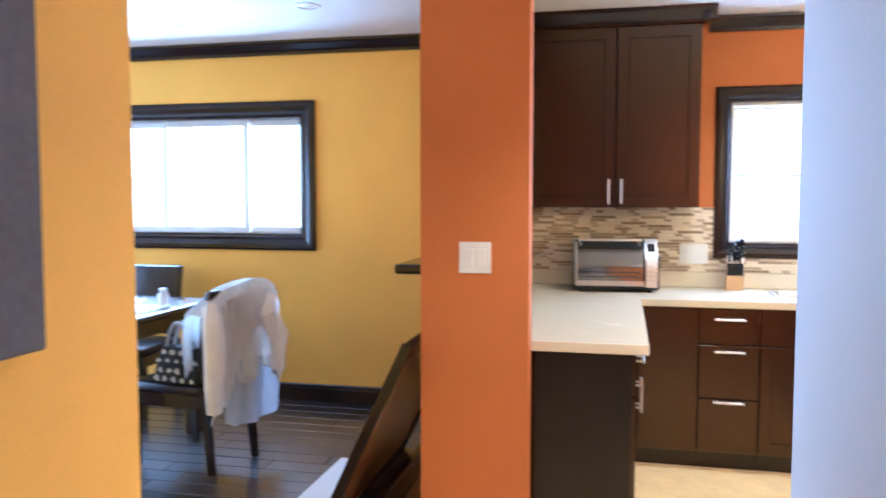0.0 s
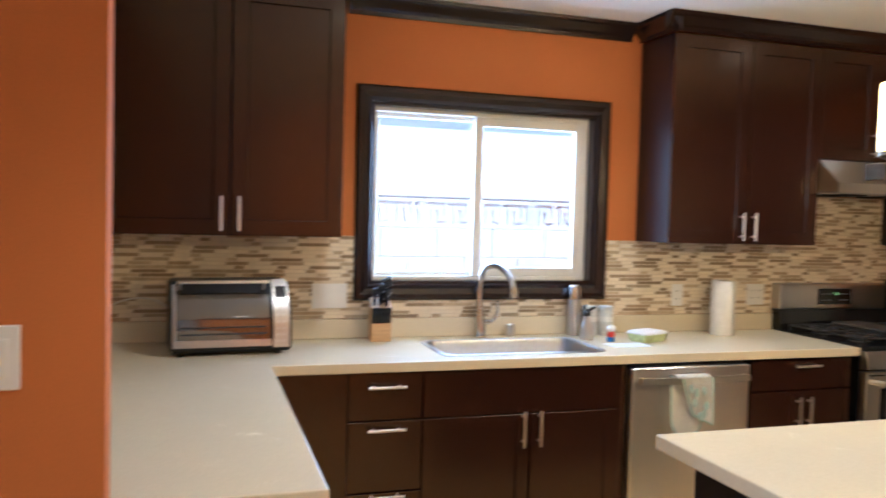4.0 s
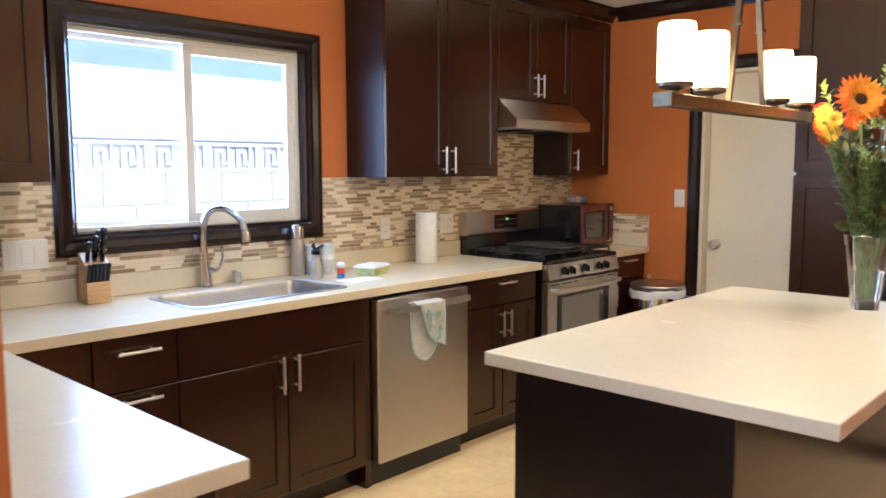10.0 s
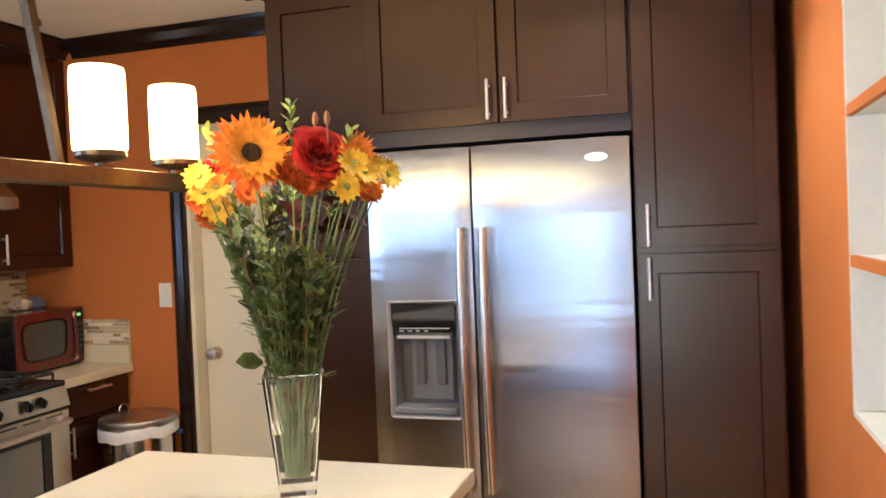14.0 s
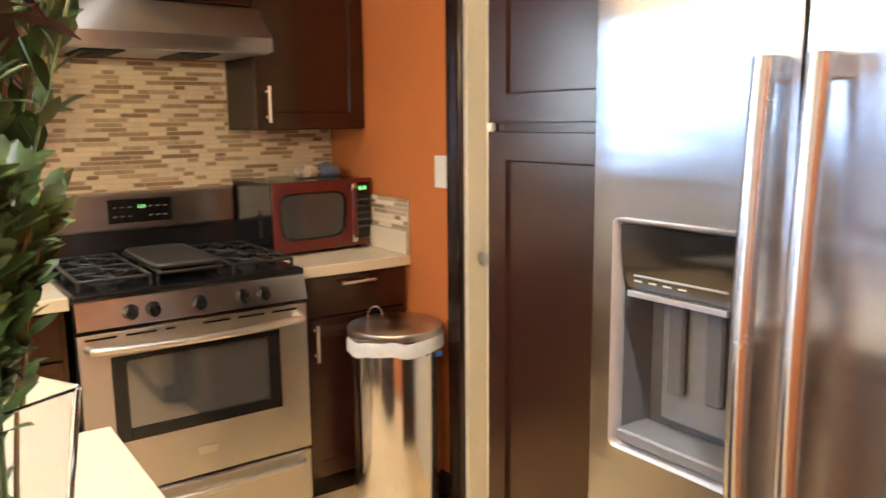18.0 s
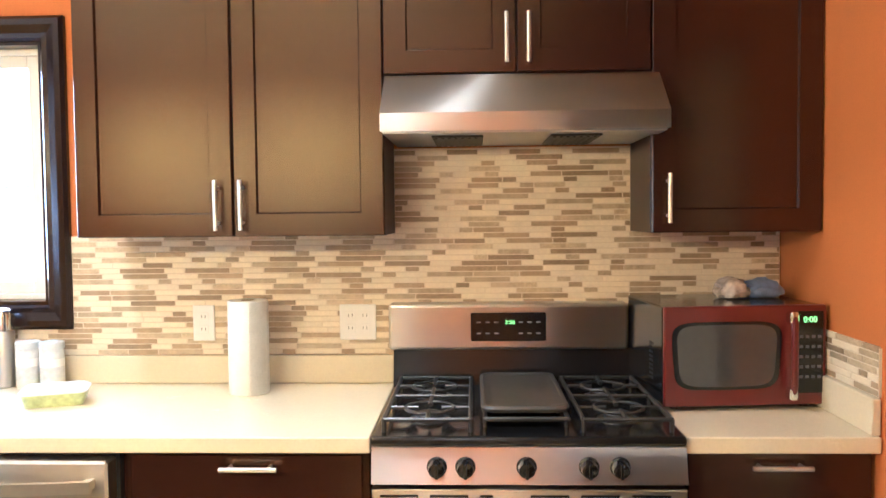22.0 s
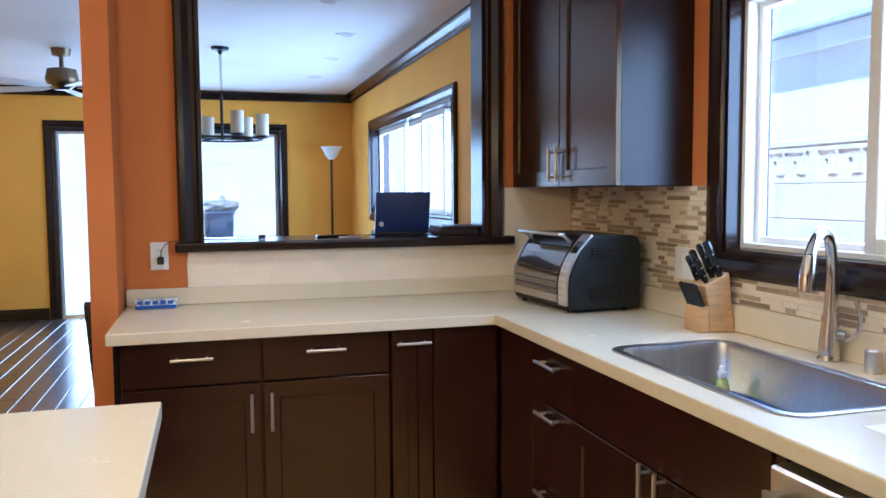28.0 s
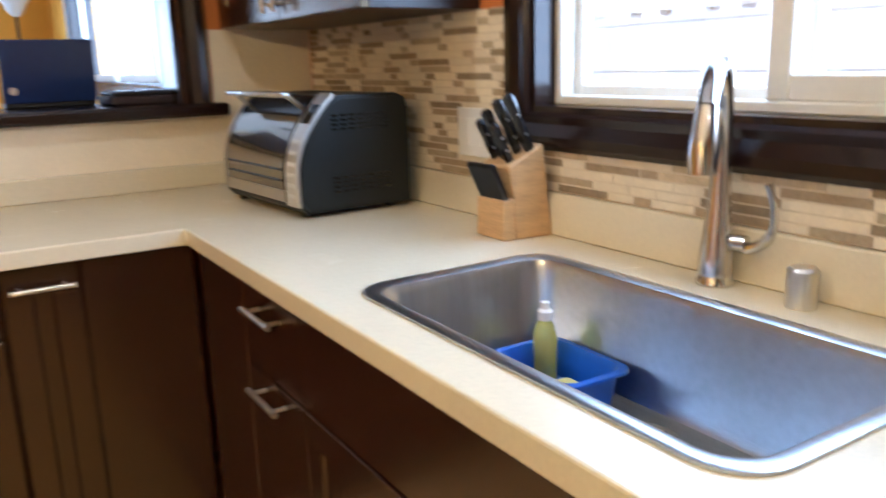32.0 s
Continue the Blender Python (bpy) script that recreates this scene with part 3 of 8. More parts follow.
base_cabinet(FP, 3.335, 4.262, 0.575, [("drawer", 3.34, 3.80, 0.715, 0.872, (3.57, 0.811, 0.14, False)), ("drawer", 3.805, 4.26, 0.715, 0.872, (4.025, 0.816, 0.14, False)), ("door", 3.34, 3.80, 0.11, 0.71, (3.765, 0.61, 0.135, True)), ("door", 3.805, 4.26, 0.11, 0.71, (3.833, 0.61, 0.135, True))], "espresso peninsula cabinet with two drawers and two doors")
base_cabinet(FP, 4.265, 4.684, 0.575, [("door", 4.268, 4.425, 0.11, 0.872, (4.347, 0.82, 0.13, False)), ("filler_panel", 4.428, 4.68, 0.11, 0.872, None)], "espresso narrow pull-out cabinet in the corner")
bm = B()
box(bm, 1.802, 1.834, 4.69, 5.26, 0.0, 0.872)
solo("end_panel", bm, ESP, (1.818, 4.96, 0), "espresso panel between sink cabinet and dishwasher", "panel")
bm = B()
box(bm, 2.453, 2.473, 4.72, 5.26, 0.0, 0.872)
solo("end_panel", bm, ESP, (2.463, 4.98, 0), "espresso panel beside the dishwasher", "panel")
bm = B()
box(bm, -0.10, 0.255, 3.318, 3.334, 0.0, 0.872, 0.001)
solo("end_panel", bm, PANEL, (0.09, 3.326, 0), "espresso end panel of the peninsula", "panel")

# ---- wall cabinets ----
FU = face_map("S", 5.0)
UB, UT = 1.39, 2.40
UD = 0.283
wall_cabinet(FU, -0.33, 0.628, UB, UT, UD, [(-0.33, 0.168, UB, UT, (0.135, 1.48, 0.14, True)), (0.172, 0.628, UB, UT, (0.205, 1.48, 0.14, True))], "espresso two-door wall cabinet in the corner")
wall_cabinet(FU, 2.216, 3.088, UB, UT, UD, [(2.216, 2.662, UB, UT, (2.622, 1.478, 0.14, True)), (2.666, 3.088, UB, UT, (2.692, 1.478, 0.14, True))], "espresso two-door wall cabinet beside the window")
wall_cabinet(FU, 3.09, 3.824, 1.835, UT, UD, [(3.09, 3.457, 1.835, UT, (3.43, 1.925, 0.135, True)), (3.459, 3.824, 1.835, UT, (3.49, 1.925, 0.135, True))], "espresso wall cabinet above the range hood")
wall_cabinet(FU, 3.826, 4.287, UB, UT, UD, [(3.826, 4.287, UB, UT, (3.868, 1.485, 0.135, True))], "espresso single-door wall cabinet in the corner")

# ---- tall cabinets and the fridge ----
wall_cabinet(face_map("W", 3.755), 2.235, 3.16, 1.795, UT, 0.53, [(2.24, 2.668, 1.85, UT, (2.64, 1.93, 0.135, True)), (2.672, 3.155, 1.85, UT, (2.702, 1.93, 0.135, True))], "espresso two-door cabinet above the refrigerator")


def tall_cabinet(F, u0, u1, deep, handle_u, label):
    th = thing("tall_cabinet", F((u0 + u1) / 2, -deep / 2, 0), label, "cabinet", "tall kitchen cabinets")
    bm = B()
    fbox(bm, F, u0, u1, -deep, 0, 0.10, UT, 0.0015)
    part("body", bm, ESP, th)
    bm = B()
    fbox(bm, F, u0, u1, -deep, 0.012, 0, 0.098, 0.004)
    part("plinth", bm, TRIM, th)
    up = shaker(th, F, u0 + 0.003, u1 - 0.003, 1.412, UT)
    lo = shaker(th, F, u0 + 0.003, u1 - 0.003, 0.11, 1.395)
    if handle_u:
        bar_handle(up, F, handle_u, 1.485, 0.135, True)
        bar_handle(lo, F, handle_u, 1.315, 0.135, True)
    else:
        bm = B()
        fbox(bm, F, u1 - 0.012, u1 + 0.004, 0.002, 0.018, 1.396, 1.411, 0.002)
        part("bumper", bm, WHITEP, th, "small white bumper")
    return th


tall_cabinet(face_map("W", 3.83), 3.165, 3.59, 0.455, None, "narrow espresso pantry cabinet beside the white door")
tall_cabinet(face_map("W", 3.74), 1.80, 2.232, 0.545, 2.19, "tall espresso pantry cabinet with two doors")

# ---- mouldings ----
CROWN = [(0.0, 0.0), (0.012, 0.0), (0.016, 0.018), (0.030, 0.030), (0.052, 0.062), (0.062, 0.070), (0.066, 0.086), (0.0, 0.086)]


def crown(start, end, outward, z, scale=1.0, name="crown_moulding", label="dark wood crown moulding along the ceiling"):
    bm = B()
    profile_bar(bm, [(a * scale, b * scale) for a, b in CROWN], (*start, z), (*end, z), outward)
    return solo(name, bm, TRIM, (*start, z), label, "moulding", "crown mouldings", "structure")


cz = CEIL - 0.087
crown((0.69, NW - 0.001), (2.15, NW - 0.001), (0, -1, 0), cz)
crown((-0.36, 4.978), (0.70, 4.978), (0, -1, 0), cz)
crown((0.629, 4.93), (0.629, NW), (1, 0, 0), cz)
crown((2.15, 4.978), (4.288, 4.978), (0, -1, 0), cz)
crown((2.215, 4.93), (2.215, NW), (-1, 0, 0), cz)
crown((EW - 0.001, 3.58), (EW - 0.001, 4.92), (-1, 0, 0), cz)
crown((3.808, 3.15), (3.808, 3.66), (-1, 0, 0), cz)
crown((3.72, 1.80), (3.72, 3.16), (-1, 0, 0), cz)
crown((3.79, 3.591), (4.28, 3.591), (0, 1, 0), cz)
crown((-0.36, 3.30), (-0.36, 4.93), (1, 0, 0), cz)
crown((0.52, SW), (3.70, SW), (0, 1, 0), cz)
crown((-0.110, 3.205), (-0.51, 3.205), (0, -1, 0), cz)
dcz = DCEIL - 0.086
crown((WW, DN - 0.001), (-0.51, DN - 0.001), (0, -1, 0), dcz)
crown((WW + 0.001, 1.34), (WW + 0.001, DN), (1, 0, 0), dcz)
crown((WW, 1.341), (-0.64, 1.341), (0, 1, 0), dcz)
BASE = [(0.0, 0.0), (0.016, 0.0), (0.016, 0.085), (0.012, 0.095), (0.012, 0.108), (0.006, 0.115), (0.0, 0.115)]


def baseboard(start, end, outward, z=0.0):
    bm = B()
    profile_bar(bm, BASE, (*start, z), (*end, z), outward)
    return solo("baseboard", bm, TRIM, (*start, z), "dark wood baseboard", "baseboard", "baseboards", "structure")


baseboard((WW, DN - 0.001), (-0.51, DN - 0.001), (0, -1, 0), DZ)
baseboard((WW + 0.001, 1.35), (WW + 0.001, 2.06), (1, 0, 0), DZ)
baseboard((WW + 0.001, 4.46), (WW + 0.001, DN), (1, 0, 0), DZ)
baseboard((0.52, SW + 0.001), (3.72, SW + 0.001), (0, 1, 0))
baseboard((-0.521, -1.2), (-0.521, 1.48), (1, 0, 0))
baseboard((0.409, -1.2), (0.409, 1.36), (-1, 0, 0))
baseboard((EW - 0.001, 4.40), (EW - 0.001, 4.68), (-1, 0, 0))
bm = B()
box(bm, -0.83, -0.79, 1.48, NW, 0.0, DZ + 0.012, 0.006)
solo("step_nosing", bm, TRIM, (-0.81, 3.4, 0), "dark wood step edge to the dining room", "step", kind="structure")

# ---- the pass-through ----
FPT = face_map("E", -0.36)
pt = thing("pass_through", (-0.43, 4.2, 1.14), "dark wood lined pass-through between kitchen and dining room", "opening", kind="structure")
casing(pt, FPT, PASS[0], PASS[1], 1.165, PASS[3], sides="lrt", width=0.085, proud=0.034)
bm = B()
box(bm, -0.512, -0.356, PASS[0] - 0.002, PASS[0] + 0.016, 1.17, PASS[3])
box(bm, -0.512, -0.356, PASS[1] - 0.016, PASS[1] + 0.002, 1.17, PASS[3])
box(bm, -0.512, -0.356, PASS[0] + 0.016, PASS[1] - 0.016, PASS[3] - 0.016, PASS[3] + 0.002)
part("lining", bm, TRIM, pt)
casing(pt, face_map("W", -0.51), PASS[0], PASS[1], 1.175, PASS[3], sides="lrt", width=0.085)
bm = B()
box(bm, -0.70, -0.305, 3.50, 4.985, 1.132, 1.172, 0.010, 2)
solo("bar_ledge", bm, TRIM, (-0.5, 4.2, 1.132), "polished dark wood bar ledge in the pass-through", "shelf")
bm = B()
box(bm, -0.3605, -0.356, 3.56, 4.95, 0.984, 1.131)
bmesh.ops.subdivide_edges(bm, edges=bm.edges[:], cuts=5)
for v in bm.verts:
    if v.co.y < 3.6:
        v.co.y += 0.02 * noise.noise(v.co * 14) - 0.012
solo("plaster_patch", bm, RAWWALL, (-0.358, 4.2, 0.984), "cream unpainted plaster strip under the bar ledge", "wall patch", kind="structure")

# ---- the shelf niche ----
nb = thing("niche", ((NICHE[0] + NICHE[1]) / 2, SW - 0.15, NICHE[2]), "white painted wall niche with two shelves", "niche", kind="structure")
NWH = material("white_niche_paint", (0.78, 0.76, 0.69), 0.5, var=0.03, scale=3, bump=0.05)
bm = B()
a, b, c, d = NICHE
box(bm, a, b, SW - 0.300, SW - 0.285, c, d)
part("back_board", bm, NWH, nb)
for name, q in (("side_board", (a, a + 0.012, c, d)), ("side_board", (b - 0.012, b, c, d)), ("bottom_board", (a + 0.012, b - 0.012, c, c + 0.012)), ("top_board", (a + 0.012, b - 0.012, d - 0.012, d))):
    bm = B()
    box(bm, q[0], q[1], SW - 0.285, SW - 0.001, q[2], q[3])
    part(name, bm, NWH, nb)
for z in (1.395, 1.715):
    bm = B()
    box(bm, a + 0.012, b - 0.012, SW - 0.284, SW - 0.014, z - 0.012, z + 0.012)
    sh = part("shelf", bm, NWH, nb)
    bm = B()
    box(bm, a + 0.012, b - 0.012, SW - 0.0138, SW, z - 0.0125, z + 0.0125, 0.001)
    part("shelf_edge", bm, ORANGE, sh, "orange painted front edge")

# ---- refrigerator ----
fridge = thing("refrigerator", (3.99, 2.694, 0), "stainless steel side-by-side refrigerator with a dark water dispenser", "refrigerator")
bm = B()
box(bm, 3.775, 4.285, 2.245, 3.145, 0.03, 1.765, 0.004)
part("body", bm, BLACKM, fridge, "dark grey cabinet sides")
bm = B()
box(bm, 3.76, 4.2, 2.26, 3.13, 0.0, 0.028)
box(bm, 3.72, 3.774, 2.25, 3.14, 0.012, 0.10, 0.006)
part("base_grille", bm, BLACKM, fridge, "plain dark kick plate")
FR = face_map("W", 3.775)
DY0, DY1, DZ0, DZ1 = 2.828, 3.082, 0.848, 1.252


def fridge_door(a, b, hole):
    """A door with a faintly bowed front, so that reflections bend as on thin sheet."""
    bm = B()
    us, vs = sorted({a, b, *((DY0, DY1) if hole else ())} | {a + (b - a) * k / 8 for k in range(9)}), sorted({0.105, 1.775, DZ0, DZ1} | {0.105 + 1.67 * k / 12 for k in range(13)})
    grid = {}
    def g(i, j):
        if (i, j) not in grid:
            s, t = (us[i] - a) / (b - a), (vs[j] - 0.105) / 1.67
            bow = 0.006 * (1 - (2 * s - 1) ** 2) + 0.0012 * noise.noise((us[i] * 3, vs[j] * 4.5, 2.0)) - (0.008 if i in (0, len(us) - 1) else 0) - (0.006 if j in (0, len(vs) - 1) else 0)
            grid[i, j] = bm.verts.new(FR(us[i], 0.080 + bow, vs[j]))
        return grid[i, j]
    for i in range(len(us) - 1):
        for j in range(len(vs) - 1):
            if hole and DY0 - 1e-4 <= us[i] < DY1 - 1e-4 and DZ0 - 1e-4 <= vs[j] < DZ1 - 1e-4:
                continue
            bm.faces.new((g(i, j), g(i + 1, j), g(i + 1, j + 1), g(i, j + 1)))
    ring = [(i, 0) for i in range(len(us))] + [(len(us) - 1, j) for j in range(1, len(vs))] + [(i, len(vs) - 1) for i in range(len(us) - 2, -1, -1)] + [(0, j) for j in range(len(vs) - 2, 0, -1)]
    back = [bm.verts.new(FR(us[i], 0.003, vs[j])) for i, j in ring]
    for k in range(len(ring)):
        n = (k + 1) % len(ring)
        bm.faces.new((g(*ring[k]), g(*ring[n]), back[n], back[k]))
    bm.faces.new(back)
    return part("door", bm, STEELV, fridge, "brushed stainless steel door", True)


for a, b in ((2.242, 2.765), (2.773, 3.148)):
    d = fridge_door(a, b, a > 2.5)
    u = 2.722 if a < 2.5 else 2.800
    bm = B()
    pts = [(0.116 + 0.020 * math.sin(math.pi * k / 12), 1.50 - k * 0.0742) for k in range(13)]
    tube(bm, [FR(u, w, v) for w, v in pts], 0.0165, 16)
    for v in (1.484, 0.625):
        fbox(bm, FR, u - 0.0155, u + 0.0155, 0.074, 0.128, v - 0.018, v + 0.018, 0.004)
    part("handle", bm, material("smooth_handle_steel", (0.66, 0.64, 0.61), 0.27, metal=1.0, var=0.02, bump=0.0), d, "curved steel bar handle", True)
    if a > 2.5:
        bm = B()
        loops = []
        for w, d, r in ((0.060, 0.003, 0.013), (0.092, 0.003, 0.013), (0.0935, 0.0015, 0.013), (0.092, -0.001, 0.012), (0.080, -0.008, 0.008), (0.060, -0.013, 0.006)):
            loops.append([FR(y, w, z) for y, z, _ in rounded(DY0 - d, DY1 + d, DZ0 - d, DZ1 + d, r, 0.0, 4)])
        loft(bm, loops, cap_last=False)
        disp = part("water_dispenser", bm, material("satin_grey_surround", (0.50, 0.505, 0.52), 0.32, metal=0.55, var=0.04, bump=0.0), fridge, "dark dispenser recess with a steel surround", True)
        bm = B()
        rows = [[bm.verts.new(FR(y, 0.088 - 0.014 * k / 6 + 0.004 * math.sin(math.pi * k / 6), DZ1 - 0.008 - 0.110 * k / 6)) for y in (DY0 + 0.012, DY1 - 0.012)] for k in range(7)]
        for ra, rb in zip(rows, rows[1:]):
            bm.faces.new((ra[0], ra[1], rb[1], rb[0]))
        part("control_panel", bm, material("glossy_black_panel", (0.012, 0.012, 0.012), 0.10, var=0.04, bump=0.0, coat=0.8, spec=0.8), disp, "glossy black control panel with a curved face", True)
        bm = B()
        tub_o, tub_i = [[bm.verts.new(FR(y, w, z)) for y, z in ((DY0 + d, DZ0 + d), (DY1 - d, DZ0 + d), (DY1 - d, 1.150 - d), (DY0 + d, 1.150 - d))] for w, d in ((0.074, 0.0125), (0.010, 0.022))]
        for k in range(4):
            bm.faces.new((tub_o[k], tub_o[(k + 1) % 4], tub_i[(k + 1) % 4], tub_i[k]))
        bm.faces.new(tub_i)
        part("recess", bm, material("dark_grey_plastic", (0.13, 0.13, 0.137), 0.28, var=0.05), disp)
        bm = B()
        fbox(bm, FR, DY0 + 0.014, DY1 - 0.014, 0.012, 0.092, DZ0 + 0.013, DZ0 + 0.036, 0.004)
        part("drip_tray", bm, material("mid_grey_plastic", (0.20, 0.20, 0.21), 0.3, var=0.05), disp, "pale grey drip tray")
        bm = B()
        fbox(bm, FR, 2.868, 3.022, 0.011, 0.030, 0.90, 1.125, 0.004)
        part("back_plate", bm, material("pale_grey_plastic", (0.19, 0.19, 0.195), 0.3, var=0.05), disp, "grey plate behind the paddles")
        for y in (2.908, 2.985):
            bm = B()
            fbox(bm, FR, y - 0.017, y + 0.017, 0.030, 0.044, 0.955, 1.12, 0.004)
            part("paddle", bm, material("charcoal_paddle", (0.12, 0.12, 0.125), 0.35, var=0.05), disp, "dark paddle")
        for k in range(4):
            bm = B()
            fbox(bm, FR, 3.030 - k * 0.030, 3.046 - k * 0.030, 0.0735, 0.0785, 1.147, 1.1500)
            part("button", bm, WHITEP, disp, "small pale button mark")
        for z, y0, y1, h, w in ((1.158, 2.862, 3.046, 0.002, 0.082), (1.128, 2.856, 3.052, 0.005, 0.090)):
            bm = B()
            fbox(bm, FR, y0, y1, 0.066, w, z - h, z + h, 0.001)
            part("lip", bm, NICKEL, disp, "thin pale steel lip")
bm = B()
lathe(bm, (0, 0, 0), [(0.0005, 0.0), (0.030, 0.0), (0.030, 0.002), (0.0005, 0.003)], 24)
for v in bm.verts:
    x, y, z = v.co
    v.co = FR(2.345 + x * 1.25, 0.0855 + z, 1.712 + y * 0.5)
part("badge", bm, WHITEP, fridge, "small pale oval badge")
# ---- stove ----
def knob(parent, c, r=0.021):
    bm = B()
    x, y, z = c
    tube(bm, [(x, y, z), (x, y - 0.006, z - 0.001), (x, y - 0.008, z - 0.001), (x, y - 0.026, z - 0.004), (x, y - 0.028, z - 0.004)], [r + 0.003, r + 0.003, r, r * 0.9, r * 0.75], 20)
    box(bm, x - 0.004, x + 0.004, y - 0.034, y - 0.027, z - r * 0.85 - 0.004, z + r * 0.85 - 0.004, 0.0015)
    return part("knob", bm, BLACK, parent, "black control knob", True)


stove = thing("gas_range", (3.455, 4.95, 0), "stainless steel gas range with black cooktop and griddle", "stove")
FO = face_map("S", 4.66)
SL, SR = 3.09, 3.828
bm = B()
box(bm, SL, SR, 4.66, 5.255, 0.02, 0.895, 0.003)
part("body", bm, BLACK, stove)
for x in (SL + 0.05, SR - 0.09):
    bm = B()
    box(bm, x, x + 0.04, 4.70, 5.2, 0.0, 0.02)
    part("foot", bm, BLACKM, stove)
bm = B()
vs = [(4.66, 0.905), (4.632, 0.898), (4.612, 0.815), (4.66, 0.812)]
ra, rb = [bm.verts.new((SL, y, z)) for y, z in vs], [bm.verts.new((SR, y, z)) for y, z in vs]
for k in range(4):
    bm.faces.new((ra[k], ra[(k + 1) % 4], rb[(k + 1) % 4], rb[k]))
bm.faces.new(ra), bm.faces.new(rb)
cp = part("control_panel", bm, STEEL, stove)
for x in (3.245, 3.312, 3.455, 3.60, 3.672):
    knob(cp, (x, 4.622, 0.856))
ow = (3.178, 3.724, 0.446, 0.722)


def ring_slab(F, outer, inner, w0, w1, edge=0.003):
    """A slab with a window through it, its outer front edge eased."""
    bm = B()
    def loop(q, w, d=0.0):
        return [bm.verts.new(F(u, w, v)) for u, v in ((q[0] + d, q[2] + d), (q[1] - d, q[2] + d), (q[1] - d, q[3] - d), (q[0] + d, q[3] - d))]
    loops = [loop(inner, w0), loop(outer, w0), loop(outer, w1 - edge), loop(outer, w1, edge), loop(inner, w1)]
    for a, b in zip(loops, loops[1:] + loops[:1]):
        for k in range(4):
            bm.faces.new((a[k], a[(k + 1) % 4], b[(k + 1) % 4], b[k]))
    return bm


bm = ring_slab(FO, (SL, SR, 0.275, 0.80), ow, 0.0, 0.040)
od = part("oven_door", bm, STEEL, stove)
bm = B()
for q in ((ow[0], ow[0] + 0.045, ow[2], ow[3]), (ow[1] - 0.045, ow[1], ow[2], ow[3]), (ow[0] + 0.045, ow[1] - 0.045, ow[2], ow[2] + 0.038), (ow[0] + 0.045, ow[1] - 0.045, ow[3] - 0.018, ow[3])):
    fbox(bm, FO, q[0], q[1], 0.034, 0.042, q[2], q[3], 0.001)
part("window_border", bm, BLACK, od, "black glass border")
bm = B()
fbox(bm, FO, ow[0] + 0.045, ow[1] - 0.045, 0.032, 0.036, ow[2] + 0.038, ow[3] - 0.018)
part("oven_window", bm, material("dark_oven_glass", (0.24, 0.24, 0.25), 0.05, metal=0.75, var=0.05, bump=0.0, coat=0.8), od, "dark reflecting oven glass")
bm = B()
tube(bm, [FO(3.115, 0.038, 0.757), FO(3.125, 0.075, 0.757)] + [FO(3.14 + 0.064 * k, 0.082 + 0.010 * math.sin(math.pi * k / 10), 0.757 - 0.008 * math.sin(math.pi * k / 10)) for k in range(11)] + [FO(3.795, 0.075, 0.757), FO(3.803, 0.038, 0.757)], 0.0125, 12)
part("handle", bm, NICKEL, od, "bowed steel oven handle", True)
for k in range(6):
    bm = B()
    x = SL + 0.02 + k * 0.118
    fbox(bm, FO, x, x + (0.09 if k != 2 else 0.03), 0.0395, 0.0415, 0.782, 0.788)
    part("vent_slot", bm, BLACK, od, "dark vent slot")
bm = B()
fbox(bm, FO, 3.42, 3.49, 0.0395, 0.044, 0.345, 0.375, 0.003)
part("badge", bm, NICKEL, od, "small steel badge")
bm = B()
fbox(bm, FO, SL, SR, 0.0, 0.040, 0.075, 0.265, 0.006)
dr = part("drawer", bm, STEEL, stove, "steel storage drawer")
bm = B()
tube(bm, [FO(3.12, 0.036, 0.228), FO(3.14, 0.058, 0.228), FO(3.46, 0.068, 0.225), FO(3.78, 0.058, 0.228), FO(3.80, 0.036, 0.228)], 0.010, 10)
part("handle", bm, NICKEL, dr, "bowed steel drawer handle", True)
bm = B()
box(bm, SL - 0.004, SR + 0.003, 4.632, 5.20, 0.898, 0.922, 0.008, 2)
part("cooktop", bm, BLACK, stove, "glossy black enamel cooktop")
bm = B()
vs = [(5.20, 0.922), (5.215, 1.035), (5.283, 1.035), (5.283, 0.90), (5.20, 0.90)]
ra, rb = [bm.verts.new((SL - 0.004, y, z)) for y, z in vs], [bm.verts.new((SR, y, z)) for y, z in vs]
for k in range(5):
    bm.faces.new((ra[k], ra[(k + 1) % 5], rb[(k + 1) % 5], rb[k]))
bm.faces.new(ra), bm.faces.new(rb)
part("rear_riser", bm, BLACK, stove)
bm = B()
box(bm, 3.072, 3.806, 5.20, 5.278, 1.030, 1.172, 0.010, 2)
bg = part("backguard", bm, STEEL, stove, "brushed steel backguard")
FB = face_map("S", 5.20)
bm = B()
fbox(bm, FB, 3.325, 3.555, 0.0, 0.004, 1.058, 1.145, 0.003)
dp = part("display", bm, BLACK, bg, "black oven display panel")
GREEN = glow("green_display_light", (0.25, 1.0, 0.12), 0.6)


def text_part(body, size, m, mat, parent, name="digits", label="", thick=0.0006):
    cu = bpy.data.curves.new(name, "FONT")
    cu.body, cu.size, cu.extrude = body, size, thick
    cu.align_x, cu.align_y = "CENTER", "CENTER"
    tmp = bpy.data.objects.new(name, cu)
    scene.collection.objects.link(tmp)
    me = bpy.data.meshes.new_from_object(tmp.evaluated_get(bpy.context.evaluated_depsgraph_get()))
    bpy.data.objects.remove(tmp)
    me.materials.clear()
    me.materials.append(mat)
    me.transform(Matrix.Translation(-origin(parent)) @ m)
    ob = new(name, me)
    ob.parent = parent
    return tagged(ob, label)


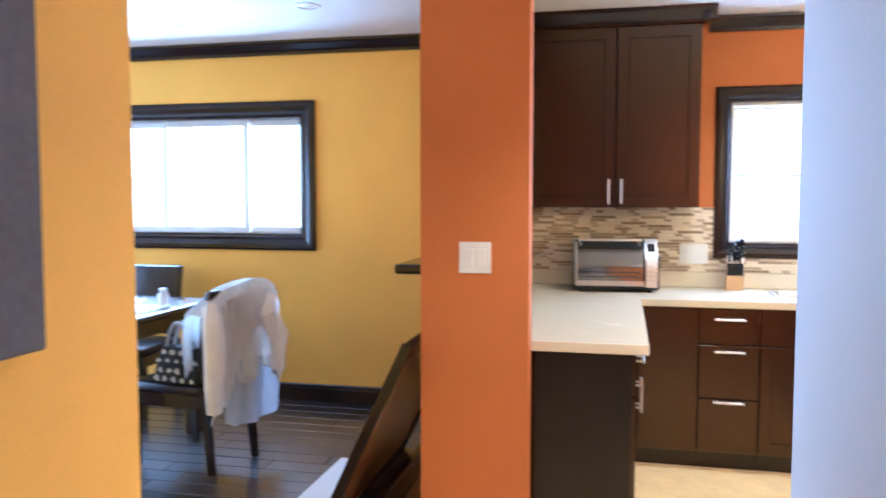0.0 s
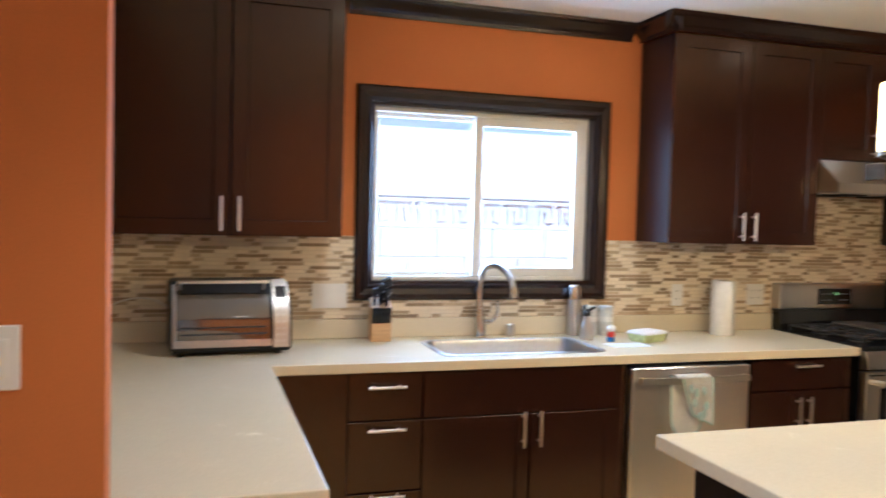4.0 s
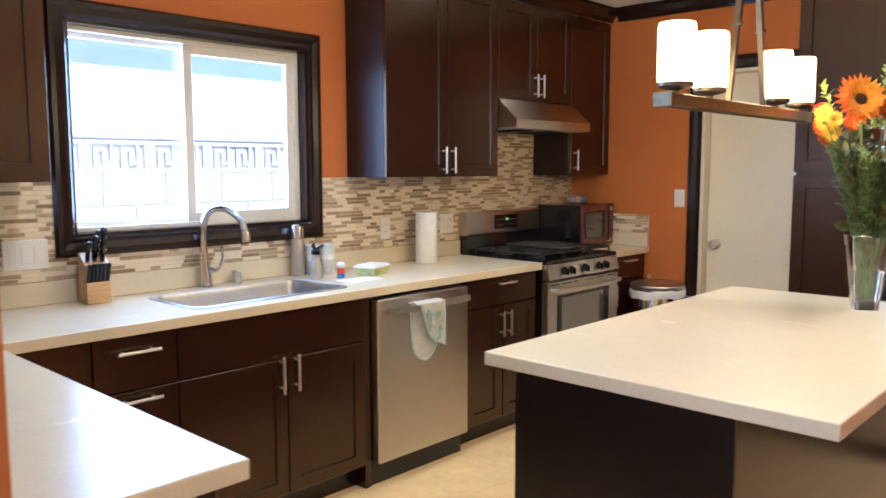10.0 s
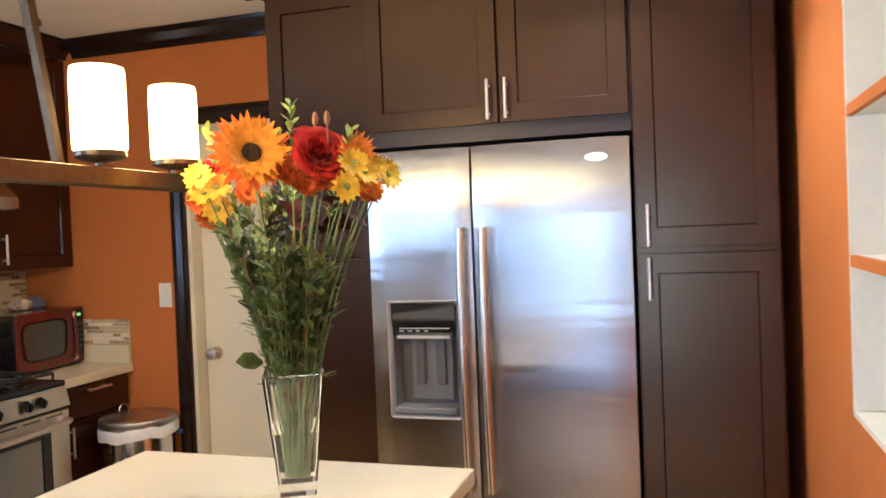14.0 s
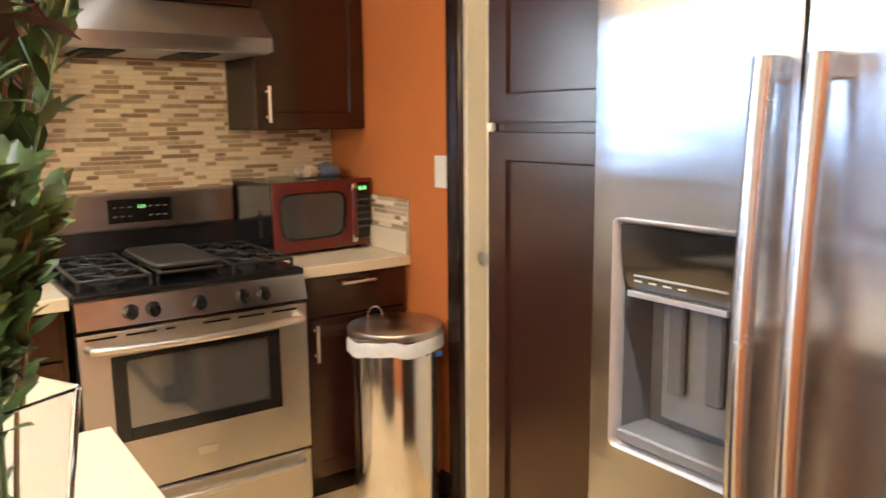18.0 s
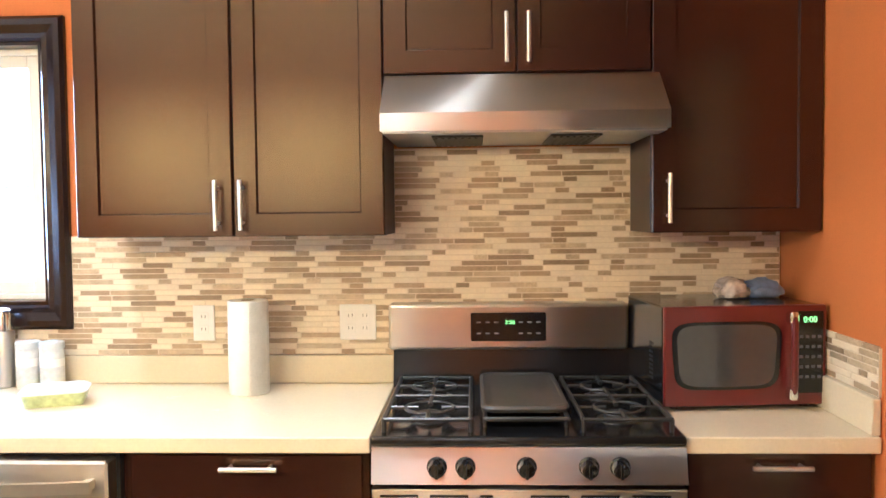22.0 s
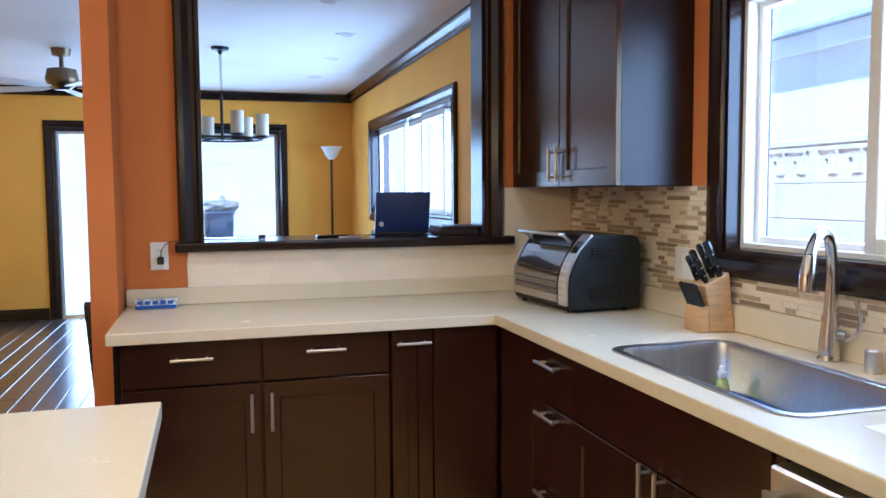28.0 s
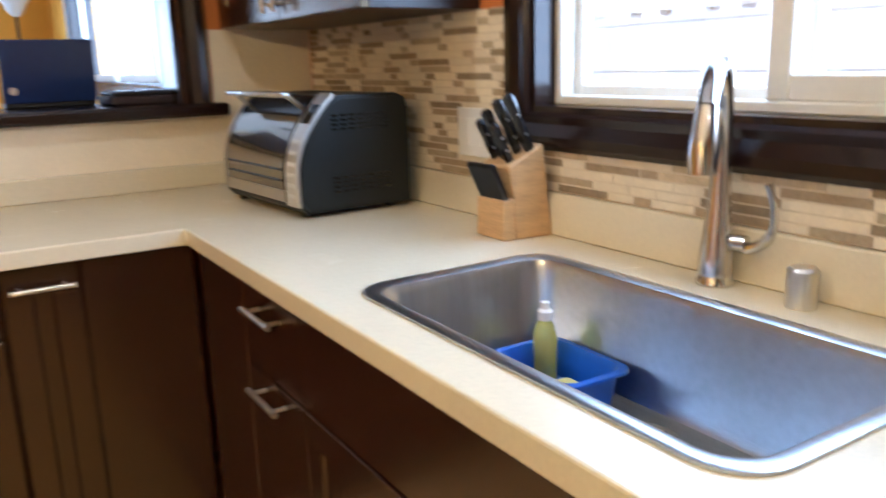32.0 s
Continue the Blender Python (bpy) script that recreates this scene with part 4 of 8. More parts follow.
text_part("3:56", 0.018, pose(3.445, 5.1945, 1.116, 90, 0, 0), GREEN, dp, "digits", "green clock digits")
DIM = material("dim_grey_print", (0.25, 0.25, 0.25), 0.5)
for i in range(3):
    for j in range(2):
        for s in (0, 1):
            bm = B()
            x = 3.343 + i * 0.027 + s * 0.128
            fbox(bm, FB, x, x + 0.013, 0.0042, 0.0048, 1.080 + j * 0.034, 1.084 + j * 0.034)
            part("button_mark", bm, DIM, dp)


def grate(x0, x1):
    bm = B()
    z = 0.952
    y0, y1 = 4.675, 5.165
    def bar(a, b, r=0.006):
        tube(bm, [(*a, z), (*b, z)], r, 6)
    for c in (((x0, y0), (x1, y0)), ((x0, y1), (x1, y1)), ((x0, y0), (x0, y1)), ((x1, y0), (x1, y1)), ((x0, (y0 + y1) / 2), (x1, (y0 + y1) / 2))):
        bar(*c)
    mx = (x0 + x1) / 2
    for cyy in (y0 + 0.12, y1 - 0.12):
        for dx, dy in ((1, 0), (-1, 0), (0, 1), (0, -1)):
            bar((mx + dx * 0.03, cyy + dy * 0.03), (mx + dx * (x1 - x0) / 2, cyy + dy * 0.12))
        pts = [(mx + 0.062 * math.cos(q), cyy + 0.062 * math.sin(q), z) for q in (2 * math.pi * k / 20 for k in range(21))]
        tube(bm, pts, 0.0045, 6)
    for x in (x0, x1):
        for y in (y0, (y0 + y1) / 2, y1):
            tube(bm, [(x, y, 0.922), (x, y, z)], 0.006, 6)
    part("grate", bm, IRON, stove, "cast iron pan grate", True)


def burner(x, y, r):
    bm = B()
    lathe(bm, (x, y, 0.920), [(r * 1.6, 0.0), (r * 1.5, 0.004), (r, 0.006), (r, 0.016), (r * 0.9, 0.020), (0.001, 0.021)], 24)
    part("burner", bm, IRON, stove, smooth=True)


for x0, x1 in ((3.115, 3.325), (3.595, 3.805)):
    grate(x0, x1)
    for y in (4.795, 5.045):
        burner((x0 + x1) / 2, y, 0.036)
bm = B()
loft(bm, [rounded(3.350 + d, 3.570 - d, 4.71 + d, 5.14 - d, 0.035, z) for d, z in ((0.012, 0.956), (0.002, 0.960), (0.0, 0.968), (0.004, 0.974), (0.010, 0.975), (0.014, 0.972), (0.030, 0.970))], cap_first=True)
part("griddle", bm, material("dark_grey_griddle", (0.10, 0.095, 0.09), 0.38, metal=0.6, var=0.12, bump=0.08), stove, "dark flat griddle plate")
bm = B()
for x in (3.36, 3.56):
    for y in (4.72, 4.93, 5.13):
        tube(bm, [(x, y, 0.922), (x, y, 0.957)], 0.006, 6)
    tube(bm, [(x, 4.68, 0.952), (x, 5.16, 0.952)], 0.006, 6)
for y in (4.68, 5.16):
    tube(bm, [(3.36, y, 0.952), (3.56, y, 0.952)], 0.006, 6)
part("grate", bm, IRON, stove, "cast iron centre grate", True)
burner(3.46, 4.93, 0.03)

# ---- range hood ----
hood = thing("range_hood", (3.455, 5.1, 1.66), "stainless steel under-cabinet range hood", "range hood")
HL, HR = 3.094, 3.846
bm = B()
pts = [(4.852, 1.664), (4.852, 1.712), (4.985, 1.832), (5.283, 1.832), (5.283, 1.668), (4.866, 1.668)]
ra, rb = [bm.verts.new((HL, y, z)) for y, z in pts], [bm.verts.new((HR, y, z)) for y, z in pts]
for k in range(6):
    bm.faces.new((ra[k], ra[(k + 1) % 6], rb[(k + 1) % 6], rb[k]))
bm.faces.new(ra), bm.faces.new(rb)
part("canopy", bm, STEEL, hood)
bm = B()
box(bm, HL + 0.005, HR - 0.005, 4.87, 5.28, 1.660, 1.668)
part("underside", bm, material("pale_grey_metal", (0.45, 0.46, 0.48), 0.35, metal=0.7, var=0.06), hood, "pale grey underside panel")
for x in (3.225, 3.545):
    bm = B()
    box(bm, x, x + 0.14, 4.93, 5.20, 1.654, 1.661, 0.003)
    gf = part("grease_filter", bm, BLACKM, hood, "dark grease filter")
    for k in range(7):
        bm = B()
        box(bm, x + 0.008 + k * 0.018, x + 0.016 + k * 0.018, 4.94, 5.19, 1.651, 1.6538)
        part("filter_slat", bm, BLACKM, gf)

# ---- dishwasher ----
dwash = thing("dishwasher", (2.15, 4.95, 0), "stainless steel dishwasher with a bowed bar handle", "dishwasher")
bm = B()
box(bm, 1.837, 2.451, 4.70, 5.25, 0.0, 0.870)
part("body", bm, BLACKM, dwash)
bm = B()
box(bm, 1.842, 2.445, 4.642, 4.699, 0.112, 0.858, 0.006)
dd = part("door", bm, STEEL, dwash, "brushed stainless steel door")
bm = B()
h0, h1, hn = 1.868, 2.419, 14
prof = [(-0.006, -0.014), (0.006, -0.014), (0.006, 0.014), (-0.006, 0.014)]
rings = []
for k in range(hn + 1):
    s = k / hn
    out = 4.612 - 0.022 * math.sin(math.pi * s)
    rings.append([bm.verts.new((h0 + (h1 - h0) * s, out + a, 0.806 + b)) for a, b in prof])
for a, b in zip(rings, rings[1:]):
    for k in range(4):
        bm.faces.new((a[k], a[(k + 1) % 4], b[(k + 1) % 4], b[k]))
bm.faces.new(rings[0]), bm.faces.new(rings[-1])
for x in (h0 + 0.004, h1 - 0.024):
    box(bm, x, x + 0.02, 4.612, 4.645, 0.795, 0.817)
part("handle", bm, NICKEL, dd, "bowed flat steel handle", True)

# a folded cloth mitt over the dishwasher handle
TOWEL = material("white_terry_cloth", (0.90, 0.89, 0.86), 0.9, var=0.05, scale=18, fine=120, bump=0.9, bumpdist=0.004)
TEAL = material("teal_cotton_edging", (0.42, 0.58, 0.58), 0.85, var=0.12, fine=150, bump=0.4)
tw = thing("dish_towel", (2.09, 4.59, 0.55), "white quilted cloth with teal edging hung over the handle", "towel")


def towel_panel(fx0, fx1, z0, y, bow, taper, slant):
    """One hanging leaf of the cloth with a rounded lower end."""
    bm = B()
    rows, n = 16, 8
    prev = None
    edges = ([], [])
    for i in range(rows + 1):
        s = i / rows
        z = 0.826 - (0.826 - z0) * s
        rnd = math.sqrt(max(0.0, 1 - max(0.0, (s - 0.72) / 0.28) ** 2)) if s > 0.72 else 1.0
        mid, half = (fx0(s) + fx1(s)) / 2, (fx1(s) - fx0(s)) / 2 * max(1 - taper * (1 - rnd), 0.12)
        row = []
        for k in range(n + 1):
            x = mid + half * (2 * k / n - 1)
            row.append(bm.verts.new((x, y + bow * s + 0.008 * noise.noise((x * 18, z * 12, y * 40)), z - slant * s * (k / n - 0.5))))
        edges[0].append(row[0].co.copy()), edges[1].append(row[-1].co.copy())
        if prev:
            for k in range(n):
                bm.faces.new((prev[k], prev[k + 1], row[k + 1], row[k]))
        prev = row
    res = bmesh.ops.solidify(bm, geom=bm.faces[:], thickness=0.008)
    part("cloth_leaf", bm, TOWEL, tw, "white quilted cloth", True)
    b2 = B()
    tube(b2, edges[0] + edges[1][::-1], 0.0042, 6)
    part("edging", b2, TEAL, tw, "teal stitched edge", True)


towel_panel(lambda s: 2.045 + 0.06 * s, lambda s: 2.195 + 0.015 * s, 0.635, 4.572, 0.006, 0.0, 0.05)
towel_panel(lambda s: 2.015, lambda s: 2.165, 0.555, 4.618, -0.022, 1.0, 0.0)
for x, z in ((2.085, 0.775), (2.150, 0.765), (2.105, 0.715), (2.165, 0.700), (2.135, 0.655)):
    bm = B()
    lozenge = [bm.verts.new((x + a, 4.5685, z + b)) for a, b in ((0, -0.020), (0.010, -0.004), (0.006, 0.012), (0, 0.020), (-0.007, 0.010), (-0.010, -0.005))]
    top = [bm.verts.new((v.co.x, 4.5625, v.co.z)) for v in lozenge]
    for q in range(6):
        bm.faces.new((lozenge[q], lozenge[(q + 1) % 6], top[(q + 1) % 6], top[q]))
    bm.faces.new(top)
    part("leaf_print", bm, TEAL, tw, "teal leaf print")
bm = B()
rows = []
for i in range(9):
    x = 2.018 + 0.166 * i / 8
    rows.append([bm.verts.new((x, 4.599 - 0.032 * math.cos(math.pi * j / 8) + 0.002 * noise.noise((x * 30, j * 0.5, 3.0)), 0.822 + 0.013 * math.sin(math.pi * j / 8) + 0.003 * noise.noise((x * 22, j * 0.4, 7.0)))) for j in range(9)])
for ra, rb in zip(rows, rows[1:]):
    for j in range(8):
        bm.faces.new((ra[j], rb[j], rb[j + 1], ra[j + 1]))
bmesh.ops.solidify(bm, geom=bm.faces[:], thickness=0.006)
part("cloth_fold", bm, TOWEL, tw, "white quilted cloth fold", True)
for x, z in ((2.11, 0.76), (2.15, 0.665), (2.07, 0.59)):
    bm = B()
    lathe(bm, (0, 0, 0), [(0.0005, 0.0), (0.014, 0.0), (0.014, 0.0015), (0.0005, 0.002)], 10)
    for v in bm.verts:
        px, py, pz = v.co
        v.co = (x + px * 0.8, 4.565 - pz - 0.004 if z > 0.6 else 4.6105 - pz, z + py * 1.5)
    part("print_motif", bm, TEAL, tw, "teal printed leaf motif")

# ---- island ----
island = thing("kitchen_island", (2.1, 3.15, 0), "espresso kitchen island cabinet with base moulding", "kitchen island")
IX0, IX1, IY0, IY1 = 1.352, 2.86, 2.845, 3.50
bm = B()
box(bm, IX0 + 0.012, IX1 - 0.002, IY0 + 0.002, IY1 - 0.022, 0.0, 0.874, 0.001)
part("body", bm, ESP, island)
bm = B()
box(bm, IX0, IX0 + 0.0115, IY0 - 0.004, IY1, 0.0, 0.874, 0.001)
part("end_panel", bm, PANEL, island)
bm = B()
box(bm, IX0 + 0.012, IX1, IY0 - 0.004, IY0 + 0.0015, 0.0, 0.874, 0.001)
part("back_panel", bm, ESP, island, "smooth dark back panel under the overhang")
bm = B()
profile_bar(bm, [(a * 1.4, b * 0.72) for a, b in BASE], (IX0, IY0 - 0.004, 0), (IX1 + 0.02, IY0 - 0.004, 0), (0, -1, 0))
profile_bar(bm, [(a * 1.4, b * 0.72) for a, b in BASE], (IX1, IY0 - 0.02, 0), (IX1, IY1, 0), (1, 0, 0))
part("base_moulding", bm, TRIM, island)
FI = face_map("N", IY1 - 0.022)
for k in range(3):
    a, b = IX0 + 0.02 + k * 0.495, IX0 + 0.51 + k * 0.495
    d = shaker(island, FI, a, b, 0.11, 0.70)
    bar_handle(d, FI, b - 0.05, 0.62, 0.135, True)
    d = shaker(island, FI, a, b, 0.705, 0.868, "drawer", rail=0.3)
    bar_handle(d, FI, (a + b) / 2, 0.79, 0.135, False)
bm = B()
box(bm, 1.243, 2.948, 2.58, 3.53, 0.875, 0.915, 0.004, 2)
solo("island_worktop", bm, QUARTZ, (2.1, 3.05, 0.875), "cream quartz island worktop with a seating overhang", "countertop")

# ---- pendant ----
pend = thing("pendant_light", (2.165, 3.175, CEIL), "bronze linear pendant with four lit opal glass shades", "pendant lamp")
bm = B()
box(bm, 1.60, 2.73, 3.150, 3.160, 1.608, 1.645, 0.002)
part("bar", bm, BRONZE, pend)
bm = B()
box(bm, 1.60, 2.73, 3.190, 3.200, 1.608, 1.645, 0.002)
part("bar", bm, BRONZE, pend)
bm = B()
box(bm, 1.585, 1.60, 3.145, 3.205, 1.606, 1.647, 0.002)
part("end_cap", bm, BRONZE, pend)
bm = B()
box(bm, 2.73, 2.745, 3.145, 3.205, 1.606, 1.647, 0.002)
part("end_cap", bm, BRONZE, pend)
bm = B()
box(bm, 2.075, 2.255, 3.105, 3.245, 2.160, 2.205, 0.006)
box(bm, 2.105, 2.225, 3.150, 3.200, 2.145, 2.161, 0.003)
part("yoke_plate", bm, BRONZE, pend)
bm = B()
tube(bm, [(2.165, 3.175, 2.204), (2.165, 3.175, CEIL - 0.02)], 0.011, 12)
part("stem", bm, BRONZE, pend, smooth=True)
bm = B()
lathe(bm, (2.165, 3.175, CEIL - 0.0005), [(0.065, 0.0), (0.062, -0.018), (0.02, -0.028), (0.012, -0.03)], 24)
part("ceiling_rose", bm, BRONZE, pend, smooth=True)
for s in (-1, 1):
    bm = B()
    a, b = Vector((2.165 + s * 0.045, 3.175, 2.150)), Vector((2.165 + s * 0.145, 3.175, 1.625))
    m = a.lerp(b, 0.5)
    tube(bm, [a, m], 0.013, 4)
    tube(bm, [m, b], 0.011, 4)
    tube(bm, [m + Vector((0, -0.016, 0.006)), m + Vector((0, 0.016, 0.006))], 0.007, 10)
    box(bm, b.x - 0.012, b.x + 0.012, 3.161, 3.189, 1.612, 1.643, 0.002)
    part("rod", bm, BRONZE, pend)
for x in (1.663, 1.884, 2.417, 2.655):
    bm = B()
    lathe(bm, (x, 3.175, 1.678), [(0.047, 0.0), (0.052, 0.004), (0.0525, 0.03), (0.0525, 0.15), (0.050, 0.165), (0.046, 0.166), (0.047, 0.15), (0.047, 0.008)], 28)
    sh = part("shade", bm, SHADE, pend, "lit opal glass cylinder shade", True)
    sh.visible_shadow = False
    bm = B()
    lathe(bm, (x, 3.175, 1.645), [(0.012, 0.0), (0.012, 0.010), (0.040, 0.016), (0.050, 0.022), (0.050, 0.032), (0.02, 0.033)], 22)
    part("shade_holder", bm, BRONZE, pend, smooth=True)
    bm = B()
    box(bm, x - 0.02, x + 0.02, 3.161, 3.189, 1.622, 1.646, 0.002)
    part("bracket", bm, BRONZE, pend)
    lamp("pendant_bulb", "POINT", (x, 3.175, 1.76), PEND_W, AMBER, radius=0.045)
for x, y in DOWNLIGHTS_AND_FILL:
    c = thing("downlight", (x, y, CEIL), "lit recessed ceiling downlight, the southern pair added as fill", "ceiling light", "kitchen downlights")
    bm = B()
    lathe(bm, (x, y, CEIL - 0.0005), [(0.075, 0.0), (0.075, -0.004), (0.055, -0.007), (0.053, -0.001)], 28)
    part("trim_ring", bm, WHITEP, c, smooth=True)
    bm = B()
    cyl(bm, (x, y, CEIL - 0.003), 0.052, 0.052, 0.0015, 24)
    part("lens", bm, BULB, c)
    # the added southern pair (y < 3) burns 3.2 times stronger, as floor fill
    lamp("downlight_lamp", "SPOT", (x, y, CEIL - 0.012), DOWN_W * (3.2 if y < 3 else 1.35 if x < 1 else 1.0), WARM, (x, y + 0.001, 0), radius=0.05, cone=125)
# ---- sink and what stands round it ----
SINKS = material("satin_sink_steel", (0.50, 0.52, 0.55), 0.28, metal=1.0, var=0.07, scale=5, stretch=(1, 14, 1), fine=60, bump=0.03)
sink = thing("kitchen_sink", (1.355, 4.983, 0.72), "stainless steel single bowl drop-in sink", "sink")
bm = B()
ox0, ox1, oy0, oy1 = 1.018, 1.782, 4.735, 5.144
def sring(d, z, r):
    return rounded(ox0 + d, ox1 - d, oy0 + d, oy1 - d, r, z)
loft(bm, [sring(0.0, 0.9155, 0.065), sring(0.0, 0.919, 0.065), sring(0.003, 0.9205, 0.064), sring(0.018, 0.9205, 0.056), sring(0.026, 0.917, 0.052), sring(0.031, 0.900, 0.050), sring(0.036, 0.745, 0.05), sring(0.048, 0.728, 0.045), sring(0.075, 0.720, 0.03)], cap_last=True)
part("basin", bm, SINKS, sink, smooth=True)
bm = B()
lathe(bm, (1.40, 5.03, 0.7205), [(0.045, 0.0), (0.045, 0.003), (0.036, 0.002), (0.034, -0.0005), (0.0005, 0.001)], 24)
part("drain", bm, CHROME, sink, "round steel drain", True)
FAUCETS = material("smooth_steel_faucet", (0.66, 0.65, 0.63), 0.17, metal=1.0, var=0.02, bump=0.0)
faucet = thing("kitchen_faucet", (1.352, 5.225, 0.915), "brushed steel gooseneck pull-down faucet", "faucet")
bm = B()
lathe(bm, (1.352, 5.225, 0.9155), [(0.030, 0.0), (0.030, 0.006), (0.026, 0.012), (0.025, 0.03)], 24)
part("base", bm, FAUCETS, faucet, smooth=True)
bm = B()
def fp(out, z):
    """A point of the spout: out from the base toward the basin, turned a little to the east."""
    return (1.352 + out * 0.52, 5.225 - out * 0.854, z)
path = [fp(0.0, 0.93), fp(-0.002, 0.97), fp(-0.008, 1.03), fp(-0.011, 1.09)] + bez(fp(-0.011, 1.14), fp(-0.006, 1.272), fp(0.080, 1.265), 8) + bez(fp(0.105, 1.260), fp(0.150, 1.242), fp(0.176, 1.205), 4)
tube(bm, path, [0.027, 0.026, 0.020, 0.0165] + [0.0150] * 9 + [0.0145] * 5, 16)
part("spout", bm, FAUCETS, faucet, smooth=True)
bm = B()
tube(bm, [fp(0.1755, 1.206), fp(0.182, 1.188), fp(0.192, 1.150), fp(0.196, 1.118)], [0.0158, 0.0175, 0.0215, 0.019], 16)
part("spray_head", bm, FAUCETS, faucet, smooth=True)
bm = B()
tube(bm, [(1.366, 5.238, 0.985), (1.394, 5.243, 0.985)], 0.014, 14)
tube(bm, bez((1.393, 5.243, 0.978), (1.462, 5.245, 0.995), (1.436, 5.230, 1.085), 10), [0.010, 0.009, 0.008, 0.008, 0.007, 0.007, 0.006, 0.006, 0.006, 0.006, 0.007], 10)
part("lever", bm, FAUCETS, faucet, smooth=True)
bm = B()
lathe(bm, (1.506, 5.222, 0.9155), [(0.022, 0.0), (0.022, 0.055), (0.018, 0.06), (0.0005, 0.061)], 22)
solo("air_gap_cap", bm, NICKEL, (1.506, 5.222, 0.9155), "short steel air gap cap beside the faucet", "tap fitting", smooth=True)
BLUEP = material("blue_plastic", (0.02, 0.10, 0.50), 0.35, var=0.05)
tub = thing("dish_tub", (1.21, 5.02, 0.72), "small blue plastic tub standing in the sink", "tub")
bm = B()
def tring(d, z, r=0.03):
    return rounded(1.115 + d, 1.305 - d, 4.952 + d, 5.088 - d, r, z)
loft(bm, [tring(0.014, 0.722, 0.02), tring(0.004, 0.78), tring(-0.008, 0.782), tring(-0.008, 0.787), tring(0.004, 0.788), tring(0.008, 0.78), tring(0.018, 0.728, 0.02)], cap_first=True)
part("body", bm, BLUEP, tub, smooth=True)
soap = thing("dish_soap_bottle", (1.145, 5.045, 0.728), "clear bottle of yellow-green dish soap with white cap", "bottle")
bm = B()
def bring(a, b, z):
    return [(1.145 + a * math.cos(2 * math.pi * k / 20), 5.045 + b * math.sin(2 * math.pi * k / 20), z) for k in range(20)]
loft(bm, [bring(0.023, 0.016, 0.729), bring(0.027, 0.018, 0.735), bring(0.025, 0.017, 0.78), bring(0.027, 0.018, 0.805), bring(0.018, 0.014, 0.828), bring(0.010, 0.010, 0.836)], cap_first=True)
SOAP = glass("yellow_green_soap", (0.80, 0.78, 0.24), 0.03, 1.38)
SOAP.node_tree.nodes["Principled BSDF"].inputs["Transmission Weight"].default_value = 0.65
part("bottle", bm, SOAP, soap, "yellow-green liquid", True)
bm = B()
lathe(bm, (1.145, 5.045, 0.836), [(0.012, 0.0), (0.014, 0.016), (0.009, 0.02), (0.008, 0.032), (0.0005, 0.033)], 16)
part("cap", bm, WHITEP, soap, smooth=True)
bm = B()
box(bm, 1.21, 1.272, 4.982, 5.04, 0.729, 0.755, 0.006, 2)
solo("sponge", bm, material("pale_yellow_sponge", (0.62, 0.58, 0.22), 0.95, var=0.15, fine=200, bump=0.6), (1.24, 5.01, 0.729), "pale yellow sponge in the blue tub", "sponge")
bm = B()
lathe(bm, (1.45, 4.93, 0.7215), [(0.04, 0.0), (0.062, 0.012), (0.075, 0.035), (0.073, 0.035), (0.06, 0.015), (0.0005, 0.006)], 28)
solo("small_bowl", bm, BLACKM, (1.45, 4.93, 0.7215), "small dark bowl in the sink", "bowl", smooth=True)

PALEW = material("pale_beech_wood", (0.58, 0.37, 0.17), 0.45, var=0.12, scale=6, stretch=(2, 2, 14), fine=30, bump=0.06)
kb = thing("knife_block", (0.846, 5.21, 0.9155), "pale wooden knife block with black-handled knives", "knife block")


def kmap(x, y, z):
    """x across the block, y from its front to its back, z up."""
    return (0.796 + x + 0.012 * y / 0.1, 5.146 + y, 0.9155 + z)


def kprism(prof, x0, x1, bevel=0.003):
    bm = B()
    pa, pb = [bm.verts.new(kmap(x0, y, z)) for y, z in prof], [bm.verts.new(kmap(x1, y, z)) for y, z in prof]
    for k in range(len(prof)):
        j = (k + 1) % len(prof)
        bm.faces.new((pa[k], pa[j], pb[j], pb[k]))
    bm.faces.new(pa), bm.faces.new(pb)
    bmesh.ops.bevel(bm, geom=bm.edges[:], offset=bevel, segments=1, affect="EDGES")
    return bm


part("block", kprism([(0.030, 0.0), (0.117, 0.0), (0.094, 0.194), (0.012, 0.150), (0.028, 0.085)], 0.0, 0.098), PALEW, kb)
part("front_block", kprism([(0.0, 0.0), (0.029, 0.0), (0.027, 0.086), (0.001, 0.082)], 0.002, 0.096, 0.002), PALEW, kb)
for x, y, z, ln, r in ((0.018, 0.036, 0.162, 0.085, 0.010), (0.046, 0.040, 0.165, 0.105, 0.012), (0.074, 0.030, 0.160, 0.082, 0.010), (0.060, 0.060, 0.176, 0.115, 0.012), (0.084, 0.070, 0.182, 0.120, 0.013)):
    bm = B()
    pts = [kmap(x, y - 0.42 * d, z + 0.90 * d) for d in (-0.012, 0.0, ln * 0.3, ln * 0.6, ln * 0.9, ln, ln + 0.005)]
    tube(bm, pts, [r * 0.6, r * 0.85, r, r * 0.86, r * 1.05, r * 0.95, r * 0.5], 8)
    kn = part("knife", bm, BLACK, kb, "black riveted knife grip", True)
    for d in (0.3, 0.65):
        bm = B()
        c = kmap(x + r * 0.86, y - 0.42 * ln * d, z + 0.90 * ln * d)
        tube(bm, [c, (c[0] + 0.002, c[1], c[2])], 0.003, 8)
        part("rivet", bm, NICKEL, kn, "small steel rivet")
